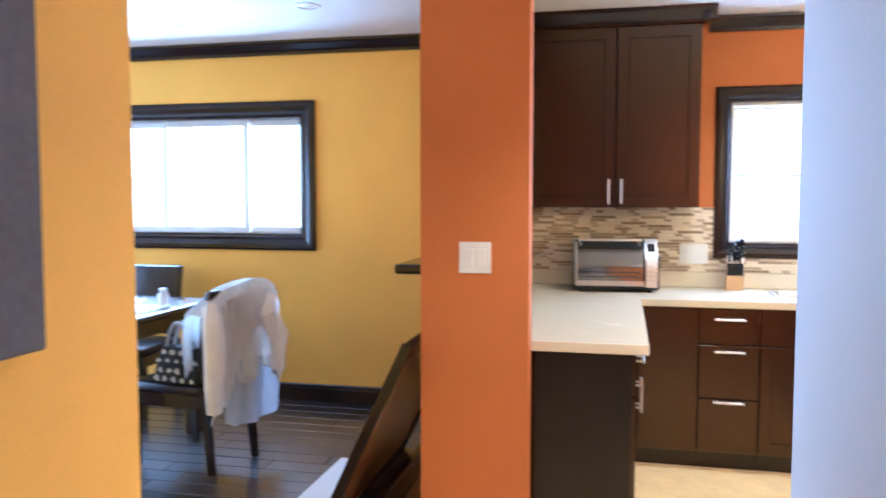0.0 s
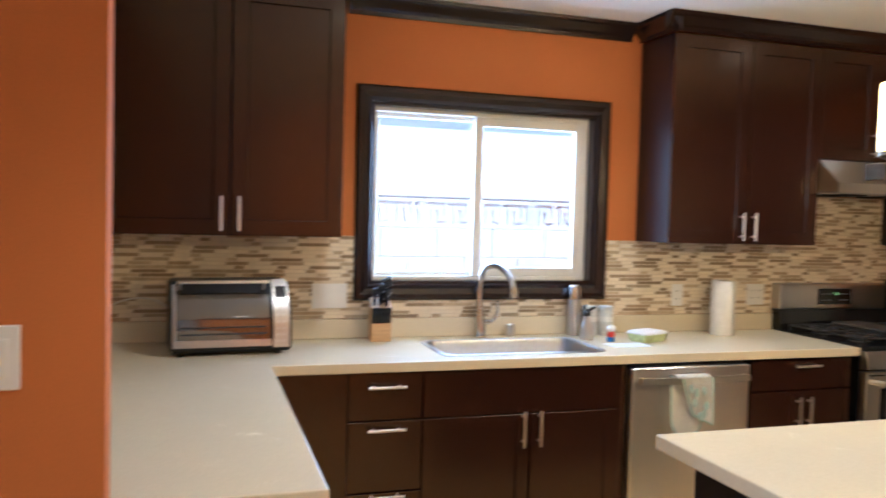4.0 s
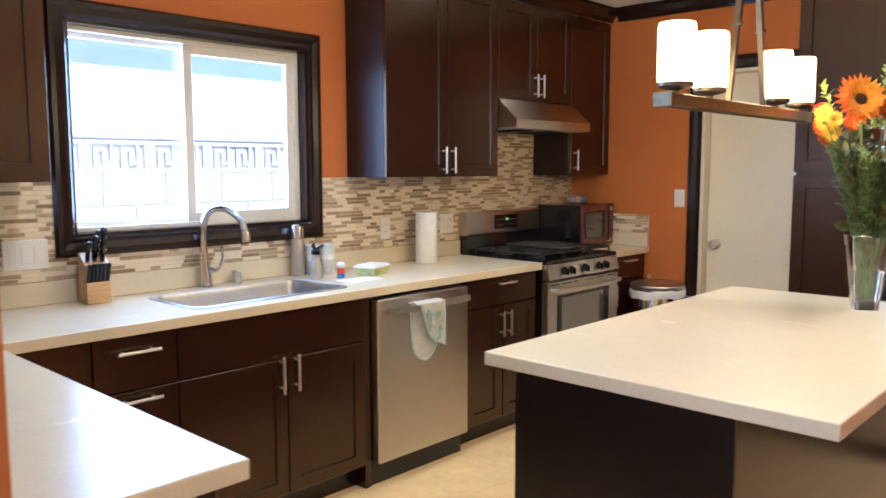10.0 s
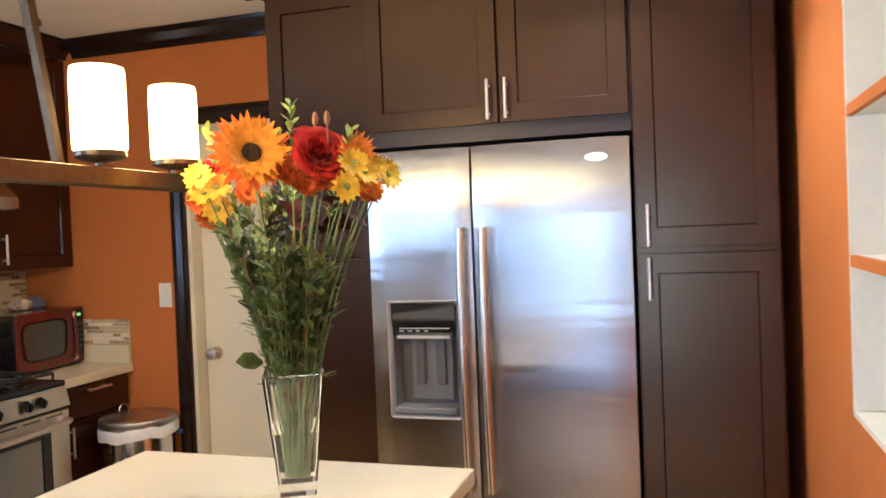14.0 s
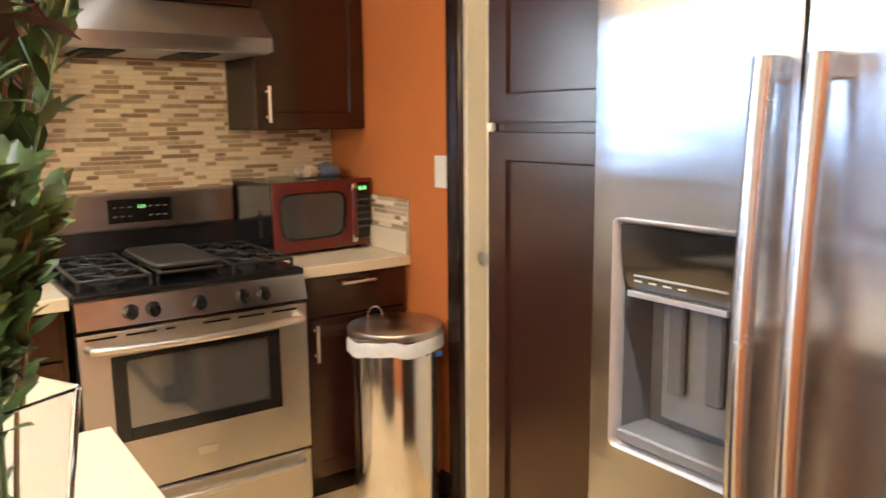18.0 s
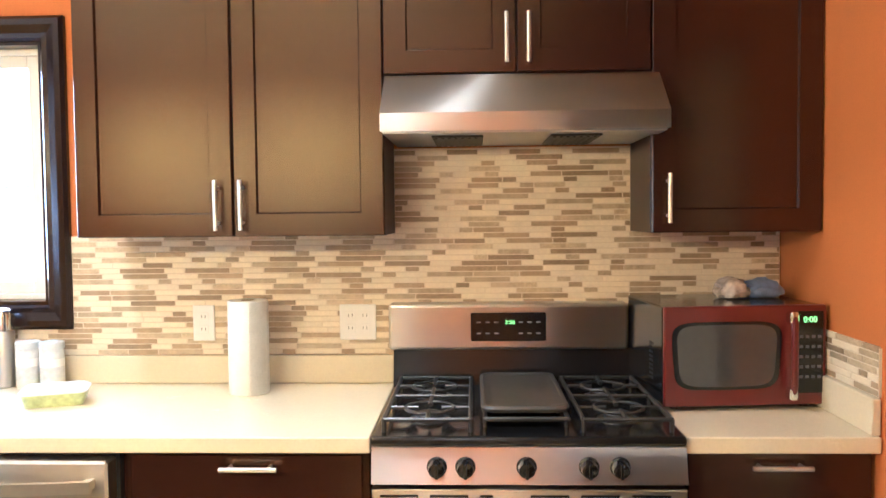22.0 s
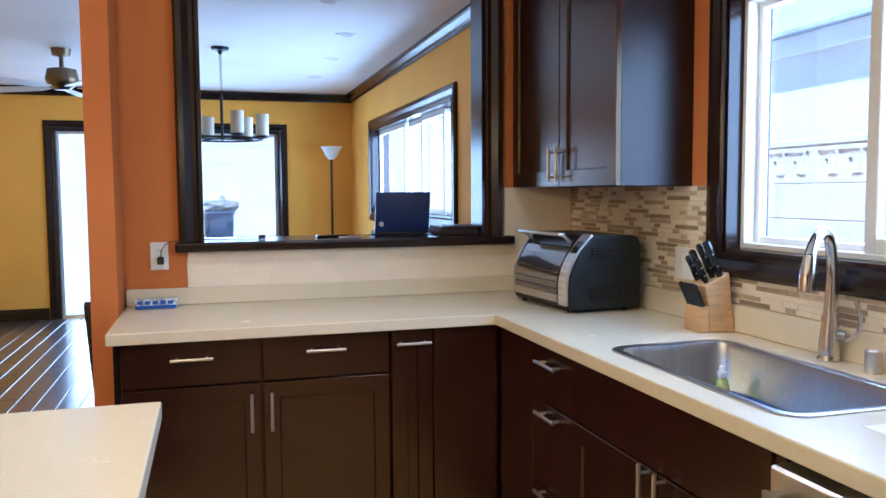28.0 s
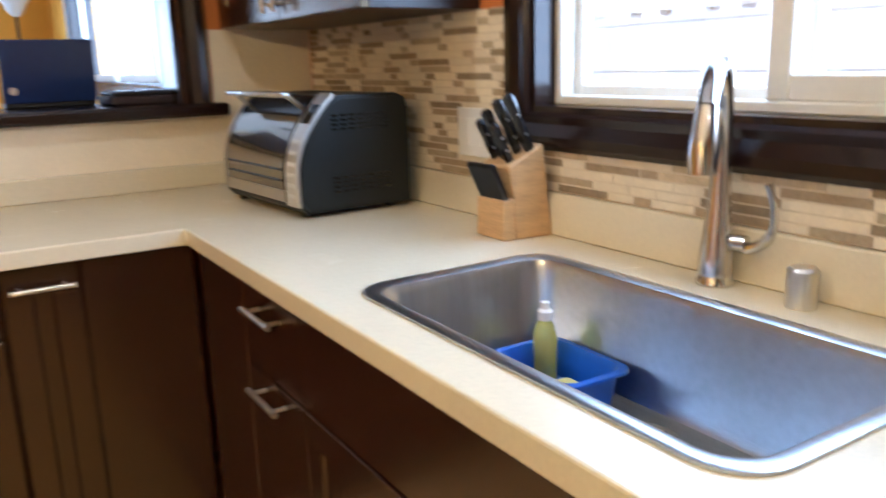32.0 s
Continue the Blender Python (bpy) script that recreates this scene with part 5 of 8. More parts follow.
for i in range(6):
    bm = B()
    x = 0.012 + i * 0.0150
    pts = [kmap(x, 0.013 - 0.40 * d, 0.080 + 0.90 * d) for d in (-0.004, 0.0, 0.035, 0.080, 0.086)]
    tube(bm, pts, [0.006, 0.0075, 0.0078, 0.0082, 0.004], 8)
    part("steak_knife", bm, BLACK, kb, "black steak knife grip", True)

to = thing("toaster_oven", (0.175, 5.05, 0.9155), "black toaster oven with silver trim and a curved glass door", "toaster oven")
TX0, TX1, TY0, TY1, TZ0, TZ1 = -0.062, 0.408, 4.895, 5.205, 0.928, 1.205
TBODY = material("dark_toaster_enamel", (0.010, 0.013, 0.014), 0.38, var=0.08, spec=0.35, bump=0.02)


def tfront(s):
    """The side view of the front: upright at the foot, then bending back towards the top."""
    return TY0 + 0.105 * max(0.0, (s - 0.30) / 0.70) ** 1.9, TZ0 + 0.012 + (TZ1 - TZ0 - 0.012) * s


def tstrip(bm, x0, x1, s0, s1, o0, o1, n=10):
    """A curved plate on the front between heights s0 and s1, o0 to o1 off it."""
    rows = []
    for k in range(n + 1):
        q = s0 + (s1 - s0) * k / n
        (y0, z0), (y1, z1) = tfront(q - 0.01), tfront(q + 0.01)
        y, z = tfront(q)
        d = Vector((y1 - y0, z1 - z0)).normalized()
        ny, nz = -d.y, d.x
        rows.append([bm.verts.new((x, y + ny * o, z + nz * o)) for x, o in ((x0, o0), (x1, o0), (x1, o1), (x0, o1))])
    for a, b in zip(rows, rows[1:]):
        for k in range(4):
            bm.faces.new((a[k], a[(k + 1) % 4], b[(k + 1) % 4], b[k]))
    bm.faces.new(rows[0]), bm.faces.new(rows[-1])


bm = B()
prof = [(TY0 + 0.012, TZ0)] + [tfront(k / 12) for k in range(13)] + [(TY1 - 0.035, TZ1), (TY1 - 0.010, TZ1 - 0.012), (TY1, TZ1 - 0.04), (TY1, TZ0)]
pa, pb = [bm.verts.new((TX0, y, z)) for y, z in prof], [bm.verts.new((TX1, y, z)) for y, z in prof]
for k in range(len(prof)):
    j = (k + 1) % len(prof)
    bm.faces.new((pa[k], pa[j], pb[j], pb[k]))
ends = [bm.faces.new(pa), bm.faces.new(pb)]
bmesh.ops.bevel(bm, geom=[e for f in ends for e in f.edges], offset=0.008, segments=2, affect="EDGES")
part("body", bm, TBODY, to, "black sheet metal body", True)
DX1 = TX1 - 0.088
bm = B()
tstrip(bm, TX0 + 0.020, DX1, 0.15, 0.80, 0.001, 0.007)
part("glass_door", bm, material("mirrored_smoked_glass", (0.19, 0.17, 0.14), 0.06, metal=0.85, var=0.05, bump=0.0, coat=1.0), to, "smoked glass door", True)
for x0, x1, s0, s1 in ((TX0 + 0.012, DX1 + 0.006, 0.045, 0.15), (TX0 + 0.008, TX0 + 0.020, 0.05, 0.93)):
    bm = B()
    tstrip(bm, x0, x1, s0, s1, 0.001, 0.010)
    part("door_trim", bm, STEEL, to, "silver door trim", True)
bm = B()
tstrip(bm, TX0 + 0.020, DX1, 0.80, 0.97, 0.001, 0.009)
part("door_head", bm, BLACK, to, "glossy black strip above the glass", True)
for q in (0.24, 0.34):
    y, z = tfront(q)
    bm = B()
    tube(bm, [(TX0 + 0.035, y - 0.009, z), (DX1 - 0.015, y - 0.009, z)], 0.0028, 6)
    part("rack_rail", bm, IRON, to, "dark rack rail", True)
bm = B()
tstrip(bm, TX1 - 0.074, TX1 - 0.010, 0.02, 1.0, 0.001, 0.009, 14)
pn = part("control_panel", bm, NICKEL, to, "silver control panel", True)
for i in range(2):
    for j in range(6):
        bm = B()
        tstrip(bm, TX1 - 0.064 + i * 0.024, TX1 - 0.050 + i * 0.024, 0.10 + j * 0.095, 0.135 + j * 0.095, 0.0085, 0.0100, 2)
        part("button", bm, WHITEP, pn, "pale button")
bm = B()
tstrip(bm, TX1 - 0.064, TX1 - 0.020, 0.74, 0.90, 0.0085, 0.0100, 4)
part("display", bm, BLACK, pn, "dark display", True)
bm = B()
hy, hz = tfront(0.86)
hx0, hx1 = TX0 + 0.035, DX1 - 0.020
for x in (hx0, hx1):
    tube(bm, [(x, hy + 0.004, hz), (x, hy - 0.030, hz + 0.030), (x, hy - 0.048, hz + 0.040)], 0.0065, 8)
box(bm, hx0 - 0.012, hx1 + 0.012, hy - 0.066, hy - 0.034, hz + 0.034, hz + 0.047, 0.005, 2)
part("handle", bm, NICKEL, to, "wide silver bar handle", True)
for r0 in (0, 1):
    for i in range(7):
        for j in range(4):
            y, z = TY0 + 0.085 + i * 0.024, TZ0 + 0.045 + j * 0.011 + r0 * 0.150
            bm = B()
            box(bm, TX1 + 0.0005, TX1 + 0.002, y, y + 0.016, z, z + 0.005)
            part("vent_slot", bm, BLACK, to)
for x in (TX0 + 0.04, TX1 - 0.05):
    for y in (TY0 + 0.03, TY1 - 0.04):
        bm = B()
        cyl(bm, (x, y, 0.9155), 0.012, 0.012, 0.014, 10)
        part("foot", bm, BLACKM, to)
bm = B()
tube(bm, bez((-0.058, 5.15, 1.08), (-0.14, 5.16, 1.15), (-0.26, 5.20, 1.10), 8) + [Vector((-0.335, 5.25, 1.05))], 0.004, 6)
part("power_cord", bm, NICKEL, to, "grey power cord", True)
to.rotation_euler.z = radians(4)

th = thing("thermos", (1.845, 5.222, 0.9155), "tall brushed steel thermos flask", "flask")
bm = B()
lathe(bm, (1.845, 5.222, 0.9155), [(0.030, 0.0), (0.033, 0.004), (0.033, 0.172), (0.031, 0.178)], 26)
part("body", bm, STEEL, th, smooth=True)
bm = B()
lathe(bm, (1.845, 5.222, 1.0945), [(0.033, 0.0), (0.033, 0.05), (0.028, 0.066), (0.014, 0.072), (0.0005, 0.072)], 26)
part("cup_lid", bm, CHROME, th, smooth=True)
CLOUDY = material("cloudy_clear_plastic", (0.62, 0.63, 0.62), 0.3, var=0.12, scale=20, bump=0.1)
for x, y in ((1.93, 5.21), (2.012, 5.20)):
    jar = thing("storage_jar", (x, y, 0.9155), "clear plastic jar with a pale screw lid", "jar", "jars by the window")
    bm = B()
    lathe(bm, (x, y, 0.9155), [(0.034, 0.0), (0.036, 0.004), (0.036, 0.118), (0.032, 0.124)], 24)
    part("body", bm, CLOUDY, jar, smooth=True)
    bm = B()
    lathe(bm, (x, y, 1.0395), [(0.037, 0.0), (0.037, 0.020), (0.034, 0.023), (0.0005, 0.024)], 24)
    part("lid", bm, material("pale_blue_plastic", (0.60, 0.62, 0.62), 0.4), jar, "pale bluish lid", True)
    bm = B()
    lathe(bm, (x, y, 0.9155 + 0.07), [(0.0365, 0.0), (0.0365, 0.025)], 24)
    part("paper_label", bm, WHITEP, jar, "plain white band", True)
pb = thing("squeeze_bottle", (1.842, 5.075, 0.9155), "small steel bottle with black sports cap", "bottle")
bm = B()
lathe(bm, (1.842, 5.075, 0.9155), [(0.030, 0.0), (0.033, 0.005), (0.033, 0.062), (0.022, 0.085), (0.018, 0.10), (0.019, 0.115)], 24)
part("body", bm, STEEL, pb, smooth=True)
bm = B()
lathe(bm, (1.842, 5.075, 1.0305), [(0.021, 0.0), (0.021, 0.018), (0.013, 0.028), (0.0005, 0.03)], 18)
tube(bm, [(1.842, 5.075, 1.05), (1.865, 5.07, 1.065), (1.882, 5.066, 1.073)], [0.008, 0.008, 0.007], 8)
tube(bm, [(1.842, 5.075, 1.05), (1.828, 5.078, 1.072), (1.836, 5.077, 1.08)], [0.008, 0.010, 0.008], 8)
part("cap", bm, BLACK, pb, smooth=True)
toy = solo("toy_block_tower", lathe(B(), (1.935, 5.005, 0.9155), [(0.016, 0.0), (0.018, 0.004), (0.018, 0.022)], 14), material("blue_toy_plastic", (0.05, 0.20, 0.60), 0.4), (1.935, 5.005, 0.9155), "small blue red and white plastic toy", "toy", smooth=True)
bm = B()
lathe(bm, (1.935, 5.005, 0.938), [(0.017, 0.0), (0.018, 0.012), (0.014, 0.024)], 14)
part("red_ring", bm, material("red_toy_plastic", (0.65, 0.05, 0.03), 0.4), toy, smooth=True)
bm = B()
lathe(bm, (1.935, 5.005, 0.962), [(0.010, 0.0), (0.021, 0.008), (0.022, 0.018), (0.014, 0.028), (0.0005, 0.031)], 14)
part("white_knob", bm, WHITEP, toy, smooth=True)
ft = thing("food_tub", (2.13, 5.0, 0.9155), "clear food box with pale green contents and white lid", "food container")
def fring(d, z, r=0.02):
    out = []
    for px, py, pz in rounded(-0.085 + d, 0.085 - d, -0.06 + d, 0.06 - d, r, z):
        q = radians(20)
        out.append((2.13 + px * math.cos(q) - py * math.sin(q), 5.0 + px * math.sin(q) + py * math.cos(q), pz))
    return out
bm = B()
loft(bm, [fring(0.010, 0.9156), fring(0.004, 0.93), fring(0.0, 0.952)], cap_first=True)
part("box", bm, material("pale_green_contents", (0.50, 0.56, 0.26), 0.35, var=0.2, scale=25), ft, "pale green contents", True)
bm = B()
loft(bm, [fring(-0.004, 0.9525), fring(-0.005, 0.958), fring(0.006, 0.966), fring(0.02, 0.968)], cap_first=True)
part("lid", bm, WHITEP, ft, "white lid", True)
bm = B()
box(bm, 1.86, 2.06, 4.84, 4.95, 0.9153, 0.9162)
solo("paper_sheet", bm, material("white_paper", (0.8, 0.8, 0.78), 0.8, var=0.02), (1.96, 4.9, 0.9153), "plain white paper lying on the worktop", "paper")
pt = thing("paper_towel_roll", (2.655, 5.135, 0.9155), "white paper towel roll standing on end", "paper towel")
PAPER = material("white_paper_towel", (0.80, 0.77, 0.70), 0.9, var=0.04, scale=30, fine=180, bump=0.5)
bm = B()
lathe(bm, (2.655, 5.135, 0.9155), [(0.0215, 0.0), (0.058, 0.0), (0.060, 0.003), (0.0605, 0.14), (0.060, 0.277), (0.058, 0.28), (0.0215, 0.28), (0.021, 0.275), (0.021, 0.02)], 40)
part("paper", bm, PAPER, pt, smooth=True)
bm = B()
lathe(bm, (2.655, 5.135, 0.9158), [(0.0208, 0.0), (0.0208, 0.2802), (0.0192, 0.2802), (0.0192, 0.0)], 24)
part("core", bm, material("brown_cardboard_core", (0.36, 0.26, 0.16), 0.9, var=0.08), pt, "brown cardboard core", True)
bm = B()
rows = [[bm.verts.new((2.655 + (0.0609 + 0.0035 * max(0.0, k - 2) / 4) * math.cos(q), 5.135 + (0.0609 + 0.0035 * max(0.0, k - 2) / 4) * math.sin(q), 0.9185 + z)) for z in (0.0, 0.137, 0.274)] for k, q in enumerate(radians(-72 + 9 * i) for i in range(7))]
for ra, rb in zip(rows, rows[1:]):
    for j in (0, 1):
        bm.faces.new((ra[j], rb[j], rb[j + 1], ra[j + 1]))
bmesh.ops.solidify(bm, geom=bm.faces[:], thickness=0.0005)
part("loose_sheet_end", bm, PAPER, pt, "loose end of the outer sheet", True)

# ---- microwave ----
RED = material("metallic_red_plastic", (0.105, 0.007, 0.005), 0.32, var=0.015, bump=0.0, coat=0.4)
mw = thing("microwave", (4.05, 5.08, 0.9155), "black microwave oven with a red front", "microwave")
MX0, MX1, MY0, MY1, MZ0, MZ1 = 3.822, 4.262, 4.925, 5.245, 0.930, 1.194
bm = B()
box(bm, MX0, MX1, MY0, MY1, MZ0, MZ1, 0.004)
part("body", bm, BLACK, mw, "black casing")
bm = B()
box(bm, MX0, MX1, MY0 - 0.018, MY0 - 0.0005, MZ0 - 0.002, MZ1 + 0.002, 0.005, 2)
mf = part("front", bm, RED, mw, "red front panel")
FM = face_map("S", MY0 - 0.018)
bm = B()
n = 28
loop0 = []
for k in range(n):
    q = 2 * math.pi * k / n
    cxx, czz = math.copysign(abs(math.cos(q)) ** 0.36, math.cos(q)), math.copysign(abs(math.sin(q)) ** 0.36, math.sin(q))
    wdt = 0.146 + 0.006 * czz
    loop0.append((3.990 + wdt * cxx, czz * 0.091 + 1.064))
def win_loop(s, w):
    return [bm.verts.new(FM(3.990 + (u - 3.990) * s, w, 1.066 + (v - 1.066) * s)) for u, v in loop0]
r0, r1, r2 = win_loop(1.0, 0.0005), win_loop(1.0, 0.003), win_loop(0.91, 0.0035)
for a, b in ((r0, r1), (r1, r2)):
    for k in range(n):
        bm.faces.new((a[k], a[(k + 1) % n], b[(k + 1) % n], b[k]))
part("window_rim", bm, BLACK, mf, "glossy black rim")
bm = B()
bm.faces.new(win_loop(0.912, 0.0031))
part("window", bm, material("grey_microwave_glass", (0.05, 0.052, 0.056), 0.10, var=0.05, bump=0.0, coat=0.6), mf, "dark grey window")
bm = B()
fbox(bm, FM, 4.180, 4.252, 0.0005, 0.004, 0.960, 1.180, 0.002)
mk = part("keypad", bm, BLACK, mf, "black keypad")
text_part("0:00", 0.022, pose(4.215, MY0 - 0.0225, 1.157, 90, 0, 0), GREEN, mk, "digits", "green clock digits")
bm = B()
for i in range(4):
    for j in range(5):
        fbox(bm, FM, 4.186 + i * 0.0165, 4.196 + i * 0.0165, 0.0042, 0.0050, 1.0 + j * 0.027, 1.008 + j * 0.027)
part("key_mark", bm, material("dim_grey_keys", (0.10, 0.10, 0.10), 0.5), mk)
bm = B()
tube(bm, [FM(4.160, 0.0, 1.170), FM(4.160, 0.028, 1.165), FM(4.160, 0.032, 1.15), FM(4.160, 0.032, 0.985), FM(4.160, 0.028, 0.967), FM(4.160, 0.0, 0.96)], 0.009, 10)
part("handle", bm, RED, mf, "red door handle", True)
for z in (1.165, 0.963):
    bm = B()
    fbox(bm, FM, 4.148, 4.172, 0.001, 0.034, z - 0.016, z + 0.016, 0.005)
    part("handle_end", bm, CHROME, mf, "chrome handle end")
for x in (MX0 + 0.03, MX1 - 0.05):
    for y in (MY0 + 0.02, MY1 - 0.04):
        bm = B()
        box(bm, x, x + 0.02, y, y + 0.02, 0.9155, 0.9302)
        part("foot", bm, BLACKM, mw)
for i in range(3):
    for j in range(9):
        bm = B()
        box(bm, MX0 - 0.0015, MX0 + 0.0005, 5.00 + i * 0.012, 5.008 + i * 0.012, 0.985 + j * 0.012, 0.991 + j * 0.012)
        part("vent_slot", bm, BLACKM, mw)
mw.rotation_euler.z = radians(5)
sn = thing("snack_bag", (4.14, 5.15, 1.195), "crumpled blue and clear plastic food bag", "bag")
def crumple(bm, c, r, sq, seed):
    res = bmesh.ops.create_icosphere(bm, subdivisions=3, radius=1.0)
    for v in res["verts"]:
        n = v.co.normalized()
        k = 1 + 0.30 * noise.noise(n * 2.6 + Vector((seed, 0, 0))) + 0.12 * noise.noise(n * 7 + Vector((0, seed, 0)))
        z = max(n.z * k * r[2], -r[2] * 0.55)
        v.co = (c[0] + n.x * k * r[0], c[1] + n.y * k * r[1], c[2] + z)
bm = B()
crumple(bm, (4.09, 5.12, 1.217), (0.050, 0.05, 0.036), 0, 3.0)
part("clear_wrap", bm, material("bread_in_clear_wrap", (0.60, 0.50, 0.42), 0.25, var=0.25, scale=14, coat=0.5), sn, "cloudy wrap", True)
bm = B()
crumple(bm, (4.165, 5.13, 1.215), (0.075, 0.04, 0.034), 0, 8.0)
part("blue_wrap", bm, material("blue_grey_wrap", (0.16, 0.22, 0.42), 0.3, var=0.25, scale=12, coat=0.4), sn, "blue wrap", True)

# ---- bin ----
bx, by, br = 4.114, 4.500, 0.156
bn = thing("trash_bin", (bx, by, 0), "round stainless steel step bin with white liner", "trash can")
bm = B()
lathe(bm, (bx, by, 0.022), [(br * 0.985, 0.0), (br, 0.01), (br, 0.642), (br * 0.985, 0.648)], 48)
part("body", bm, CHROME, bn, "polished steel drum", True)
bm = B()
lathe(bm, (bx, by, 0.0), [(br * 1.03, 0.0), (br * 1.03, 0.022), (br * 0.99, 0.024)], 40)
part("base_ring", bm, BLACKM, bn, "black plastic base", True)
bm = B()
box(bm, bx - 0.11, bx - 0.02, by - br - 0.055, by - br + 0.02, 0.012, 0.026, 0.005)
for v in bm.verts:
    v.co = Matrix.Rotation(radians(-28), 4, "Z") @ (v.co - Vector((bx, by, 0))) + Vector((bx, by, 0))
part("pedal", bm, BLACKM, bn, "black step pedal")
bm = B()
n = 72
rings = []
for d, z in ((0.001, 0.664), (0.012, 0.672), (0.019, 0.660), (0.023, 0.640), (0.019, 0.622), (0.014, 0.625)):
    ring = []
    for k in range(n):
        q = 2 * math.pi * k / n
        r = min(br + d * (1 + 0.30 * noise.noise((math.cos(q) * 3, math.sin(q) * 3, 1.0))) + 0.004 * noise.noise((math.cos(q) * 9, math.sin(q) * 9, z * 25)), 0.175)
        ring.append((bx + r * math.cos(q), by + r * math.sin(q), z + 0.012 * noise.noise((math.cos(q) * 2.5, math.sin(q) * 2.5, 9)) - 0.006 * math.sin(q - 0.6)))
    rings.append(ring)
loft(bm, rings, cap_last=False)
part("liner", bm, material("white_bin_liner", (0.72, 0.73, 0.77), 0.42, var=0.05, scale=20, bump=0.2), bn, "white plastic liner fold", True)
bm = B()
lr = 0.170
lathe(bm, (bx, by, 0.674), [(lr - 0.006, 0.0), (lr, 0.003), (lr + 0.001, 0.022), (lr - 0.003, 0.029), (lr - 0.012, 0.032), (lr * 0.6, 0.037), (0.0005, 0.040)], 56)
part("lid", bm, material("spun_stainless_steel", (0.50, 0.48, 0.46), 0.30, metal=1.0, var=0.02, bump=0.0, brushed=0.8, grain=0.0), bn, "flat brushed steel lid", True)
bm = B()
lx, ly = bx - 0.074, by + 0.014
tube(bm, [(lx - 0.030, ly, 0.707)] + [(lx - 0.030 * math.cos(math.pi * k / 12), ly + 0.004 * math.sin(math.pi * k / 12), 0.744 + 0.030 * math.sin(math.pi * k / 12)) for k in range(13)] + [(lx + 0.030, ly, 0.709)], 0.0028, 8)
part("handle", bm, CHROME, bn, "wire loop handle", True)
bm = B()
box(bm, bx + 0.055, bx + 0.083, by - 0.176, by - 0.164, 0.612, 0.630, 0.003, 2)
part("drawstring", bm, BLUEP, bn, "blue drawstring")

# ---- outlets and switches ----
def plate_on(F, u, v, kind, gangs=1, label="white wall outlet plate", cat="outlet", group="wall plates"):
    w, h = 0.070 + 0.046 * (gangs - 1), 0.114
    th = thing("wall_outlet" if kind == "outlet" else "light_switch", F(u, 0.0, v), label, cat, group)
    bm = B()
    fbox(bm, F, u - w / 2, u + w / 2, 0.0008, 0.006, v - h / 2, v + h / 2, 0.002)
    part("plate", bm, WHITEP, th)
    for g in range(gangs):
        c = u + (g - (gangs - 1) / 2) * 0.046
        bm = B()
        if kind == "outlet":
            bm.free()
            for s in (-1, 1):
                bm = B()
                fbox(bm, F, c - 0.016, c + 0.016, 0.006, 0.0075, v + s * 0.02 - 0.014, v + s * 0.02 + 0.014, 0.001)
                so = part("socket", bm, WHITEP, th)
                for d in (-0.006, 0.006):
                    bm = B()
                    fbox(bm, F, c + d - 0.001, c + d + 0.001, 0.0076, 0.0080, v + s * 0.02 - 0.003, v + s * 0.02 + 0.006)
                    part("slot", bm, BLACKM, so)
        else:
            fbox(bm, F, c - 0.0165, c + 0.0165, 0.006, 0.0085, v - 0.033, v + 0.033, 0.001)
            part("rocker", bm, WHITEP, th)
    return th


FNT = face_map("S", NW - 0.010)
plate_on(FNT, 2.472, 1.108, "outlet", label="white outlet plate on the tiled backsplash")
plate_on(FNT, 2.967, 1.109, "outlet", 2, label="white double outlet plate on the tiled backsplash")
plate_on(FNT, 0.628, 1.112, "switch", 3, label="white triple switch plate on the tiled backsplash", cat="switch")
plate_on(face_map("S", 3.205), -0.305, 1.228, "switch", 2, label="white double light switch on the orange wall", cat="switch")
plate_on(face_map("W", EW), 4.452, 1.24, "switch", label="white light switch beside the door", cat="switch")
oc = plate_on(face_map("E", -0.36), 3.438, 1.118, "outlet", label="white outlet with a black charger plugged in")
bm = B()
box(bm, -0.350, -0.325, 3.43, 3.455, 1.085, 1.115, 0.003)
tube(bm, bez((-0.335, 3.442, 1.112), (-0.30, 3.45, 1.19), (-0.33, 3.52, 1.178), 8), 0.002, 6)
part("charger", bm, BLACKM, oc, "black plug and cord")
pk = thing("paper_packet", (-0.27, 3.425, 0.9155), "small blue and white printed packet on the worktop", "packet")
bm = B()
box(bm, -0.30, -0.245, 3.345, 3.505, 0.9156, 0.955, 0.004)
part("packet_body", bm, material("pale_blue_print", (0.55, 0.60, 0.70), 0.5, var=0.3, scale=60), pk)
bm = B()
box(bm, -0.2449, -0.2442, 3.348, 3.502, 0.917, 0.930)
for k in range(5):
    box(bm, -0.2449, -0.2442, 3.355 + k * 0.029, 3.375 + k * 0.029, 0.934, 0.948)
part("print_bar", bm, BLUEP, pk, "blue printed bars")
# ---- vase and flowers ----
VX, VY = 2.702, 2.923
vase = thing("glass_vase", (VX, VY, 0.9155), "tapered square clear glass vase with water", "vase")
def sq(h, z, r):
    q = radians(28)
    return [(VX + px * math.cos(q) - py * math.sin(q), VY + px * math.sin(q) + py * math.cos(q), pz) for px, py, pz in rounded(-h, h, -h, h, r, z, 3)]
bm = B()
loft(bm, [sq(0.040, 0.9156, 0.006), sq(0.041, 0.92, 0.007), sq(0.068, 1.188, 0.008), sq(0.0655, 1.190, 0.008), sq(0.063, 1.186, 0.008), sq(0.0385, 0.945, 0.006)], cap_first=True, cap_last=True)
gv = part("glass", bm, GLASS, vase, smooth=True)
gv.visible_shadow = False
bm = B()
